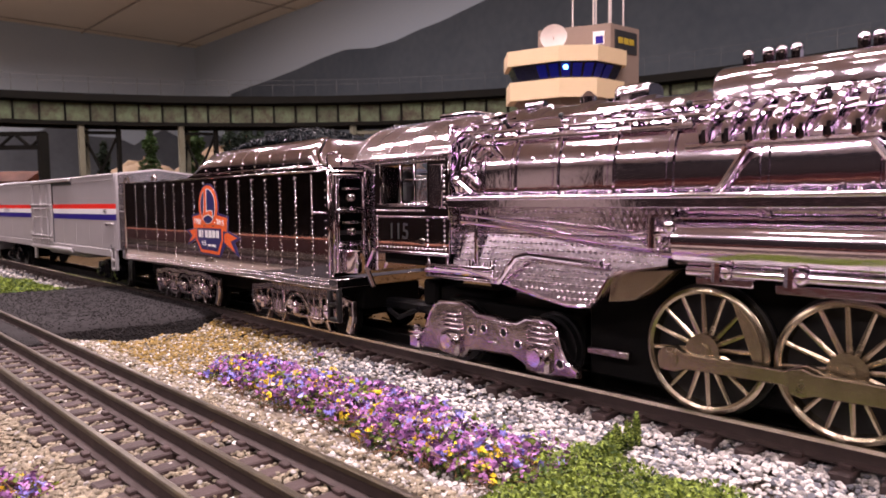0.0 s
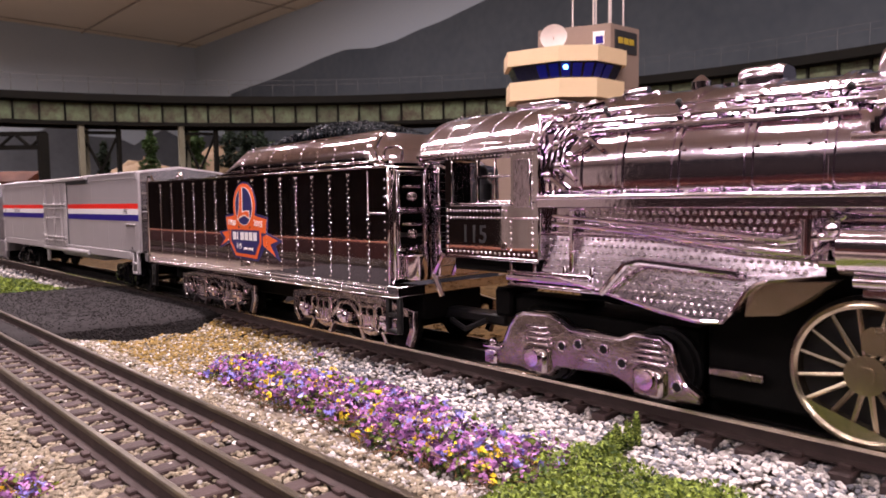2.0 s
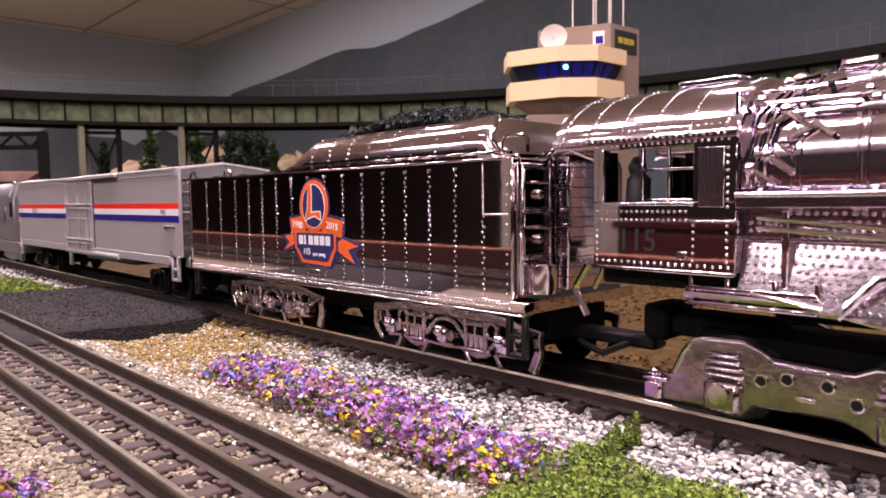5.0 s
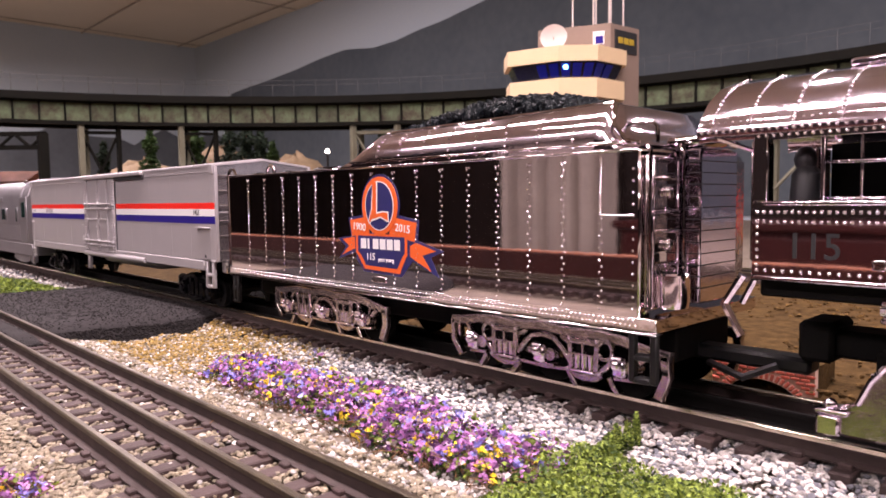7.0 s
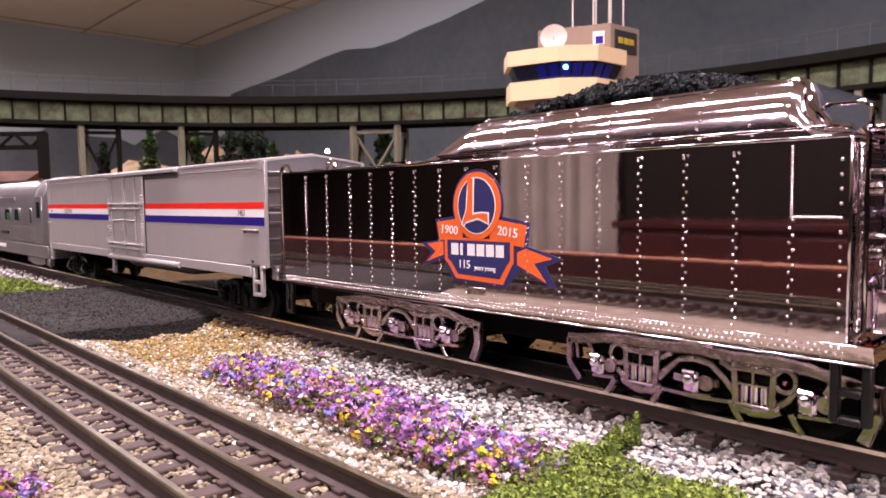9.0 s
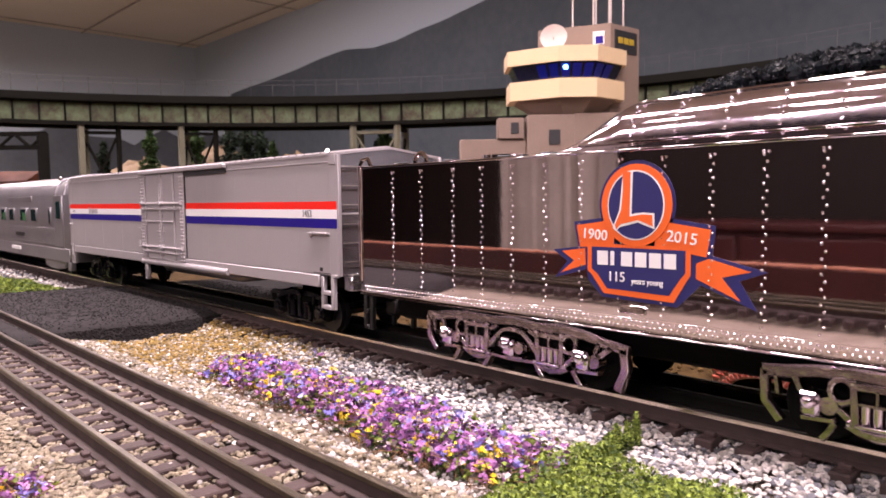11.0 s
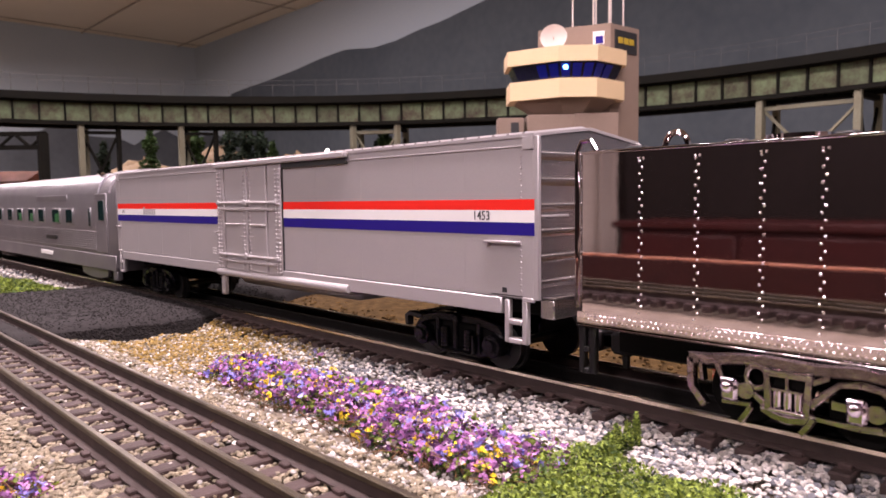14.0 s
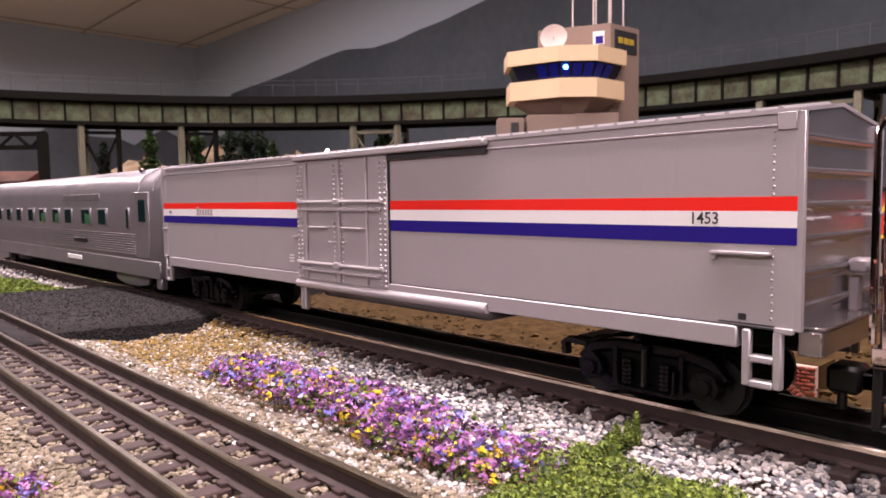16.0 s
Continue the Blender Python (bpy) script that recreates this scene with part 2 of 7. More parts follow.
# ---- the room ----
X0, X1, Y0, Y1, ZC = -4.8, 2.0, -2.6, 2.2, 1.13
ZF = -1.1
CARPET = mat("brown_carpet", (0.26, 0.20, 0.15), 0.98, 0, (0.18, 0.13, 0.10), 4, 0.7, 0.2, 300)
solid("floor", Geo().box(X0, X1, Y0, Y1, ZF - 0.05, ZF), CARPET, "brown carpeted floor of the train room", "floor", kind="structure")
solid("ceiling", Geo().box(X0, X1, Y0, Y1, ZC, ZC + 0.05), CEILING, "beige ceiling boards with faint joints", "ceiling", kind="structure")
solid("wall_north", Geo().box(X0, X1, Y1, Y1 + 0.1, ZF, ZC), WALL, "wall painted as a pale blue-grey sky", "wall", kind="structure")
solid("wall_west", Geo().box(X0 - 0.1, X0, Y0, Y1, ZF, ZC), WALL, "wall painted as a pale blue-grey sky", "wall", kind="structure")
solid("wall_east", Geo().box(X1, X1 + 0.1, Y0, Y1, ZF, ZC), WALL, "plain painted wall of the room", "wall", kind="structure")
solid("wall_south", Geo().box(X0, X1, Y0 - 0.1, Y0, ZF, ZC), WALL, "plain painted wall of the room", "wall", kind="structure")
solid("ground", Geo().box(X0 + 0.01, 1.6, -0.175, Y1 - 0.01, -0.06, -0.0125), GROUND, "gravel and dirt base of the model landscape", "ground", kind="structure")
solid("layout_bench", Geo().box(X0 + 0.03, 1.57, -0.15, Y1 - 0.03, ZF, -0.06), WOOD_TIE, "dark wooden bench that carries the model landscape", "bench", kind="structure")


# ---- tracks ----
HEAD = [(0.00095, -0.0014), (0.00100, -0.0003), (0.0006, 0.0), (-0.0006, 0.0), (-0.00100, -0.0003), (-0.00095, -0.0014)]
WEB = [(-0.0023, -0.0054), (0.0023, -0.0054), (0.0023, -0.0049), (0.0006, -0.0042), (0.0005, -0.0020), (0.0008, -0.0014), (-0.0008, -0.0014), (-0.0005, -0.0020), (-0.0006, -0.0042), (-0.0023, -0.0049)]


def track(yc, x0, x1, label, middle, outer=RAIL):
    t = thing("railway_track", label, "track", (0, yc, 0), "model tracks")
    for y in (-0.0169, 0, 0.0169):
        m = middle if y == 0 else outer
        rail = part("rail", Geo().loft([[(x, y + a, b) for a, b in HEAD] for x in (x0, x1)]), m, t, "blackened centre rail" if m == RAIL_BLACK else "", smooth=30)
        part("web", Geo().loft([[(x, y + a, b) for a, b in WEB] for x in (x0, x1)]), RAIL_BLACK if m == RAIL_BLACK else RAIL_SIDE, rail, "rusty brown rail web", smooth=30)
    g = Geo().box(-0.0027, 0.0027, -0.025, 0.025, -0.0098, -0.0054, 0.0004)
    for y in (-0.0169, 0, 0.0169):
        for s in (-1, 1):
            g.box(-0.0016, 0.0016, y + s * 0.0032 - 0.0010, y + s * 0.0032 + 0.0010, -0.0056, -0.0042, 0.0003)
    tie = g.mesh("sleeper", WOOD_TIE, 0)
    n = int((x1 - x0) / 0.0114)
    for i in range(min(n, 290)):
        part("sleeper", tie, WOOD_TIE, t, at=pose(x1 - 0.004 - i * 0.0114 + random.uniform(-3e-4, 3e-4), random.uniform(-4e-4, 4e-4), random.uniform(-2e-4, 1e-4), 0, 0, random.uniform(-0.8, 0.8)))
    return t


track(YC, -2.4, 0.45, "three-rail track with brown sleepers under the train", RAIL_BLACK, RAIL_BRIGHT)
track(YF, -2.4, 0.1, "empty three-rail track with brown sleepers in gravel", RAIL)


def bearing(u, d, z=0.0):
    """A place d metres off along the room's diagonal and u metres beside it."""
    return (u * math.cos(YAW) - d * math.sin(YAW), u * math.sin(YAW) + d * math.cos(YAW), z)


# painted hill on the north wall
g = Geo().slab([(-4.3, 0.0), (-4.28, 0.755), (-4.114, 0.767), (-3.8, 0.782), (-3.518, 0.80), (-3.25, 0.826), (-3.027, 0.838), (-2.9, 0.823), (-2.793, 0.809), (-2.619, 0.815), (-2.45, 0.836), (-2.307, 0.846), (-2.15, 0.868), (-2.019, 0.885), (-1.6, 0.93), (-1.0, 0.98), (-0.2, 1.0), (0.8, 0.93), (1.95, 0.8), (1.95, 0.0)], 2.192, 2.197)
solid("backdrop", g, HILL, "dark grey-green hill painted on the sky wall", "mural", kind="structure", smooth=0)
# Darker band along the foot of the sky wall, seen below the bridge.
LOW_BAND = mat("dark_wall_band", (0.135, 0.150, 0.165), 0.9, 0, (0.09, 0.10, 0.11), 3.5, 0.9, 0.05, 40)
g = Geo().loft([[(X0 + 0.003, y, 0), (X0 + 0.008, y, 0), (X0 + 0.008, y, h), (X0 + 0.003, y, h)] for y, h in [(-0.24 + 0.1 * i, 0.50 + 0.04 * math.sin(i * 0.9) + 0.03 * math.sin(i * 2.1)) for i in range(25)]])
solid("backdrop_west", g, LOW_BAND, "low dark band with a wavy top on the sky wall", "mural", kind="structure", smooth=0)
g = Geo().slab([(-4.79, 0.0), (-4.79, 0.5), (-4.6, 0.53), (-4.4, 0.49), (-4.31, 0.46), (-4.31, 0.0)], 2.192, 2.197)
solid("backdrop_north", g, LOW_BAND, "low dark band with a wavy top on the sky wall", "mural", kind="structure", smooth=0)
SEAM = mat("ceiling_joint", (0.44, 0.37, 0.28), 0.95)
g = Geo()
for i in range(6):
    g.box(-4.7 + i * 1.22, -4.69 + i * 1.22, Y0 + 0.01, Y1 - 0.01, ZC - 0.004, ZC - 0.001)
for i in range(8):
    g.box(X0 + 0.01, X1 - 0.01, -2.2 + i * 0.61, -2.19 + i * 0.61, ZC - 0.0095, ZC - 0.0055)
solid("trim", g, SEAM, "thin joints between ceiling boards", "trim", kind="structure", smooth=0)

# the side of the room behind the viewer
PANEL = mat("dark_panelling", (0.016, 0.010, 0.008), 0.6, 0, (0.008, 0.005, 0.004), 1.2, 0.9, 0.1, 30, spec=0.2)
CURTAIN = mat("beige_curtain", (0.46, 0.41, 0.35), 0.9, 0, (0.31, 0.27, 0.24), 3, 0.8, 0.1, 60)
solid("panelling", Geo().box(X0 + 0.01, X1 - 0.01, Y0 + 0.004, Y0 + 0.03, ZF + 0.004, ZC - 0.012), PANEL, "dark brown wall panelling", "panelling", kind="structure", smooth=0)
solid("panelling_west", Geo().box(X0 + 0.004, X0 + 0.03, Y0 + 0.04, -0.25, ZF + 0.004, ZC - 0.012), PANEL, "dark brown wall panelling", "panelling", kind="structure", smooth=0)
solid("panelling_east", Geo().box(X1 - 0.03, X1 - 0.004, Y0 + 0.04, 0.6, ZF + 0.004, ZC - 0.012), PANEL, "dark brown wall panelling", "panelling", kind="structure", smooth=0)
cur = []
for k in range(48):
    x = -2.53 + 0.0145 * k
    cur.append((x, -2.5 + 0.035 * math.sin(k * 0.9) + 0.012 * math.sin(k * 2.3)))
g = Geo().loft([[(x, y, z) for x, y in cur] + [(x, y - 0.01, z) for x, y in cur[::-1]] for z in (ZF + 0.01, ZC - 0.015)])
solid("curtain", g, CURTAIN, "beige curtain hanging in front of dark panelling", "curtain")
MAROON = mat("dark_red_lacquer", (0.045, 0.007, 0.006), 0.5, 0, (0.026, 0.005, 0.004), 6, 0.8, 0.1, 80, spec=0.3)
cab = thing("low_cabinet", "long dark red cabinet standing against dark panelling", "cabinet", (-0.61, -2.3, ZF))
part("carcass", Geo().box(-0.95, 0.95, -0.22, 0.20, 0.06, 1.04, 0.006), MAROON, cab)
part("top", Geo().box(-0.98, 0.98, -0.23, 0.22, 1.04, 1.07, 0.006), MAROON, cab)
part("plinth", Geo().box(-0.92, 0.92, -0.20, 0.16, 0.0, 0.06, 0.004), MATT_BLACK, cab)
for k in range(4):
    d = part("door", Geo().box(-0.93 + k * 0.47, -0.48 + k * 0.47, 0.20, 0.215, 0.08, 1.02, 0.004), MAROON, cab)
    part("knob", Geo().ball((-0.50 + k * 0.47 if k % 2 == 0 else -0.91 + k * 0.47, 0.228, 0.6), 0.014, 10, 6), BLACK, d)
FASCIA = mat("maroon_board", (0.045, 0.008, 0.006), 0.7, 0, (0.022, 0.006, 0.005), 12, 0.8, 0.2, 300, spec=0.3)
EDGE = mat("orange_cut_edge", (0.34, 0.13, 0.06), 0.8, 0, (0.22, 0.08, 0.04), 60, 0.8, 0.3, 600)
kerb = thing("low_board", "maroon board with an orange cut edge along the layout", "board", (-0.6, -0.16, -0.0125))
part("board", Geo().box(-4.1, 2.1, -0.012, 0.0, 0.0, 0.0245, 0.0006), FASCIA, kerb)
part("edge", Geo().box(-4.1, 2.1, -0.011, -0.0005, 0.0245, 0.0256, 0.0003), EDGE, kerb)

# ---- ground cover ----
ICO = []
_t = (1 + 5 ** 0.5) / 2
for a in (-1, 1):
    for b in (-_t, _t):
        ICO += [(0, a, b), (a, b, 0), (b, 0, a)]
ICO = np.array(ICO, float) / math.sqrt(1 + _t * _t)
_pairs = [(i, j) for i in range(12) for j in range(i + 1, 12) if np.linalg.norm(ICO[i] - ICO[j]) < 1.2]
_faces = [(i, j, k) for i, j in _pairs for k in range(j + 1, 12) if (i, k) in _pairs and (j, k) in _pairs]
ICOF = np.array([f if np.dot(np.cross(ICO[f[1]] - ICO[f[0]], ICO[f[2]] - ICO[f[0]]), ICO[f[0]]) > 0 else (f[0], f[2], f[1]) for f in _faces])
RNG = np.random.default_rng(7)


def rise(x, y):
    """The height of the ballast over the plan."""
    z = -0.0117 + 0 * x
    for yc in (YC, YF):
        d = np.abs(y - yc)
        top = -0.0070 if yc == YF else -0.0078
        z = np.maximum(z, np.where(d < 0.027, top, top - (d - 0.027) * 0.25))
    return z + 0.0009 * np.sin(x * 160) * np.sin(y * 210 + 1)


def stones(name, xs, ys, size, material, label, lift=0.0):
    """Loose stones, one for each place, as one heap."""
    n = len(xs)
    r = size * RNG.uniform(0.6, 1.35, (n, 1, 1))
    v = ICO[None] * RNG.uniform(0.72, 1.25, (n, 12, 1)) * r * np.stack([RNG.uniform(0.8, 1.3, n), RNG.uniform(0.8, 1.2, n), RNG.uniform(0.55, 0.85, n)], 1)[:, None]
    a = RNG.uniform(0, 6.28, n)
    c, s = np.cos(a)[:, None], np.sin(a)[:, None]
    v = np.stack([v[..., 0] * c - v[..., 1] * s, v[..., 0] * s + v[..., 1] * c, v[..., 2]], -1)
    v += np.stack([xs, ys, rise(xs, ys) + lift + RNG.uniform(-0.0006, 0.0009, n)], 1)[:, None]
    f = ICOF[None] + 12 * np.arange(n)[:, None, None]
    me = bpy.data.meshes.new(name)
    me.from_pydata(v.reshape(-1, 3), [], f.reshape(-1, 3))
    me.materials.append(material)
    return tagged(new(name, me), label, "ballast", "ballast", "stuff")


def strewn(n, x0, x1, y0, y1):
    return RNG.uniform(x0, x1, n), RNG.uniform(y0, y1, n)


ROAD_EDGE = ((-0.1, 0.03, 0.060, 0.0935, 0.0965, 0.1186, 0.154, 0.198, 0.24, 0.42), (-0.44, -0.388, -0.379, -0.371, -0.397, -0.394, -0.385, -0.392, -0.430, -0.50))


def off_road(x, y):
    return (x > np.interp(y, *ROAD_EDGE) + 0.004) | (x < -0.60)


def clear_of_arch(x, y):
    return (np.abs(x + 0.1085) > 0.021) | (y > 0.272)


def spread(n, x0, x1, y0, y1, keep=None):
    x, y = strewn(n, x0, x1, y0, y1)
    k = off_road(x, y)
    if keep is not None:
        k &= keep(x, y)
    return x[k], y[k]


for m, lab, share in ((STONE, "pale grey ballast stones beside the track", 0.64), (STONE_DARK, "dark grey ballast stones among the pale ones", 0.36)):
    x, y = spread(int(34000 * share), -0.36, 0.03, 0.112, 0.225, lambda x, y: x > -0.335 + RNG.uniform(0, 0.07, len(x)) + np.where(y < 0.128, 0.5, 0))
    stones("ballast", x, y, 0.00082, m, lab)
    x, y = spread(int(7000 * share), -1.35, -0.59, 0.125, 0.225)
    stones("ballast", x, y, 0.0015, m, lab)
    x, y = spread(int(4000 * share), -0.16, 0.02, 0.46, 0.66)
    stones("ballast", x, y, 0.0022, m, lab)
x, y = spread(5500, -0.15, 0.03, 0.122, 0.200)
stones("ballast", x, y, 0.00085, STONE, "pale grey ballast stones heaped beside the track")
x, y = spread(21000, -0.42, -0.02, 0.028, 0.118)
stones("ballast", x, y, 0.0008, STONE_TAN, "tan gravel between the sleepers")
x, y = spread(10000, -0.30, -0.05, -0.005, 0.056)
stones("ballast", x, y, 0.00075, STONE_TAN, "tan gravel beside the empty track")
x, y = spread(1300, -0.40, -0.05, 0.03, 0.118)
stones("ballast", x, y, 0.0008, STONE, "pale gravel between the sleepers", 0.0002)
x, y = spread(1200, -0.40, -0.08, 0.100, 0.128)
stones("ballast", x, y, 0.0008, STONE, "pale gravel beside the empty track")
x, y = spread(6400, -0.40, -0.25, 0.118, 0.192, lambda x, y: RNG.uniform(0, 1, len(x)) < 1.25 - np.abs(x + 0.345) / 0.07)
stones("yellow_turf", x, y, 0.00075, STONE_GOLD, "golden turf and gravel beside the road", 0.0003)
x, y = spread(900, -0.40, -0.25, 0.112, 0.192)
stones("ballast", x, y, 0.0008, STONE, "pale gravel beside the road", 0.0003)
x, y = spread(5000, -0.40, -0.25, 0.112, 0.192)
stones("ballast", x, y, 0.0008, STONE_TAN, "tan gravel beside the road")
x, y = spread(12000, -0.45, 0.06, 0.238, 0.36, clear_of_arch)
stones("dirt_crumbs", x, y, 0.0008, DIRT, "brown dirt crumbs behind the train")
x, y = spread(7000, -0.60, 0.10, 0.25, 0.60, clear_of_arch)
stones("dirt_clods", x, y, 0.0011, DIRT, "coarse brown clods on the bare dirt", 0.004)


def sheet(name, x0, x1, y0, y1, nx, ny, height, material, label, category, kind="structure"):
    vs, fs = [], []
    for j in range(ny + 1):
        for i in range(nx + 1):
            x, y = x0 + (x1 - x0) * i / nx, y0 + (y1 - y0) * j / ny
            vs.append((x, y, height(x, y)))
    for j in range(ny):
        for i in range(nx):
            a = j * (nx + 1) + i
            fs.append((a, a + 1, a + nx + 2, a + nx + 1))
    return solid(name, Geo().add(vs, fs), material, label, category, kind=kind, smooth=60)


def dirt_height(x, y):
    n = noise.noise((x * 9, y * 9, 0)) * 0.006 + noise.noise((x * 30, y * 30, 3)) * 0.0025
    up = min(max((y - 0.232) / 0.05, 0), 1)
    if abs(x + 0.1085) < 0.024 and y < 0.279:
        up = 0
    return -0.0122 + up * (0.0035 + abs(n)) if y > 0.233 else -0.0124


def road_edges(y):
    return -0.597 + 0.25 * max(y - 0.1, 0) + 0.006 * noise.noise((y * 40, 1, 0)), float(np.interp(y, *ROAD_EDGE)) + 0.003 * noise.noise((y * 45, 5, 0)) + 0.002 * noise.noise((y * 160, 5, 0))


def road_top(x, y, top):
    e0, e1 = road_edges(y)
    s = (x - e0) / (e1 - e0)
    return top - 0.0035 * max(0, 1 - min(s, 1 - s) * 12) ** 2 + 0.0004 * noise.noise((s * 40, y * 120, 2))


gx, gy = strewn(14000, -0.60, -0.36, 0.03, 0.26)
k = (gx > -0.592 + 0.25 * np.maximum(gy - 0.1, 0)) & (gx < np.interp(gy, *ROAD_EDGE) - 0.001) & (np.abs(np.abs(gy - YC) - 0.0169) > 0.004) & (np.abs(np.abs(gy - YF) - 0.0169) > 0.004) & (np.abs(gy - YC) > 0.004) & (np.abs(gy - YF) > 0.004)
gx, gy = gx[k], gy[k]
grit = stones("asphalt_grit", gx, gy, 0.00042, ASPHALT, "coarse dark grit on the asphalt road")
co = np.empty(len(grit.data.vertices) * 3)
grit.data.vertices.foreach_get("co", co)
co = co.reshape(-1, 12, 3)
lie = np.array([road_top(a, b, -0.0020 if min(abs(b - YC), abs(b - YF)) < 0.0169 else -0.0011) for a, b in zip(gx, gy)])
co[..., 2] += (lie - co[..., 2].mean(1))[:, None]
grit.data.vertices.foreach_set("co", co.ravel())

ey = RNG.uniform(0.040, 0.26, 3600)
eu = RNG.uniform(-0.1, 1.0, 3600)
rim = stones("asphalt_grit", np.array([road_edges(b)[1] for b in ey]) + eu * 0.003, ey, 0.0008, ASPHALT, "coarse dark grit on the road's crumbling edge")
rim.data.vertices.foreach_get("co", co := np.empty(3600 * 36))
co = co.reshape(-1, 12, 3)
co[..., 2] += (-0.0045 - 0.0080 * np.clip(eu, 0, 1) - co[..., 2].mean(1))[:, None]
rim.data.vertices.foreach_set("co", co.ravel())


sheet("ground_dirt", -1.6, 0.4, 0.233, 0.66, 160, 42, dirt_height, DIRT, "bare brown dirt behind the train", "ground")


track(-0.085, -2.4, 0.6, "three-rail track with brown sleepers along the edge board", RAIL)


# ---- road over the tracks ----
def road():
    t = thing("road", "dark grey asphalt road crossing both tracks", "road", (0, 0, 0), kind="structure")

    def piece(y0, y1, top, n):
        rows = []
        for j in range(n + 1):
            y = y0 + (y1 - y0) * j / n
            e0, e1 = road_edges(y)
            row = [(e0 - 0.004, y, -0.0125)]
            for i in range(41):
                s = i / 40
                z = road_top(e0 + (e1 - e0) * s, y, top)
                if j in (0, n):
                    z -= 0.0012
                row.append((e0 + (e1 - e0) * s, y, z))
            row.append((e1 + 0.003, y, -0.0125))
            rows.append(row)
        return Geo().loft(rows, closed=False, caps=False)

    for y0, y1, top, n in ((-0.06, YF - 0.0195, -0.0012, 26), (YF - 0.0135, YF - 0.0025, -0.0018, 6), (YF + 0.0025, YF + 0.0135, -0.0018, 6), (YF + 0.0195, YC - 0.0195, -0.0012, 30), (YC - 0.0135, YC - 0.0025, -0.0022, 6), (YC + 0.0025, YC + 0.0135, -0.0022, 6), (YC + 0.0195, 0.4, -0.0012, 26)):
        part("asphalt_slab", piece(y0, y1, top, n), ASPHALT, t, smooth=60)
    return t


road()


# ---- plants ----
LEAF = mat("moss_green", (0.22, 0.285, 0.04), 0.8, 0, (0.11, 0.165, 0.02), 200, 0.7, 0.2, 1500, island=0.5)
# Dark green of low foliage; also paints the shade inside moss.
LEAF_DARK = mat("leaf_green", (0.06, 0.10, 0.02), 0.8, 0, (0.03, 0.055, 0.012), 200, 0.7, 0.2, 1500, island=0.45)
PURPLE = mat("purple_petal", (0.50, 0.22, 0.49), 0.75, 0, (0.28, 0.10, 0.32), 200, 0.7, 0.2, 1500, island=0.45)
PLUM = mat("plum_petal", (0.12, 0.035, 0.13), 0.8, 0, (0.05, 0.015, 0.07), 200, 0.7, 0.2, 1500, island=0.45)
VIOLET = mat("violet_blue_petal", (0.34, 0.30, 0.75), 0.75, 0, (0.20, 0.18, 0.58), 200, 0.7, 0.2, 1500, island=0.4)
YELLOW = mat("yellow_petal", (0.85, 0.66, 0.03), 0.7, 0, (0.75, 0.50, 0.02), 200, 0.6, 0.2, 1500, island=0.2)
PALE = mat("white_petal", (0.75, 0.66, 0.68), 0.75, 0, (0.6, 0.45, 0.5), 200, 0.6, 0.2, 1500)
STEM = mat("dry_stem", (0.20, 0.10, 0.04), 0.85, 0, (0.11, 0.06, 0.03), 200, 0.7, 0.2, 1500, island=0.3)


def leaves(places, size, spread_z=0.6):
    """Small bent leaves or petals, each at its place."""
    n = len(places)
    p = np.array(places)[:, None]
    d = RNG.normal(0, 1, (n, 3))
    d[:, 2] *= spread_z
    d /= np.linalg.norm(d, axis=1)[:, None]
    o = np.cross(d, RNG.normal(0, 1, (n, 3)))
    o /= np.linalg.norm(o, axis=1)[:, None]
    u = np.cross(d, o)
    s = size * RNG.uniform(0.6, 1.3, (n, 1))
    pts = np.stack([-d * s, o * s * 0.6 + u * s * 0.25, d * s * RNG.uniform(0.7, 1.1, (n, 1)), -o * s * 0.6 + u * s * 0.25, u * s * 0.15], 1) + p
    f = np.array([(0, 1, 4), (1, 2, 4), (2, 3, 4), (3, 0, 4)])[None] + 5 * np.arange(n)[:, None, None]
    g = Geo()
    g.v, g.f = [tuple(q) for q in pts.reshape(-1, 3)], [tuple(q) for q in f.reshape(-1, 3)]
    return g


def leaf_part(name, places, size, material, parent, label=""):
    if not len(places):
        return None
    g = leaves(places, size)
    me = bpy.data.meshes.new(name)
    me.from_pydata(g.v, [], g.f)
    me.materials.append(material)
    return part(name, me, material, parent, label)


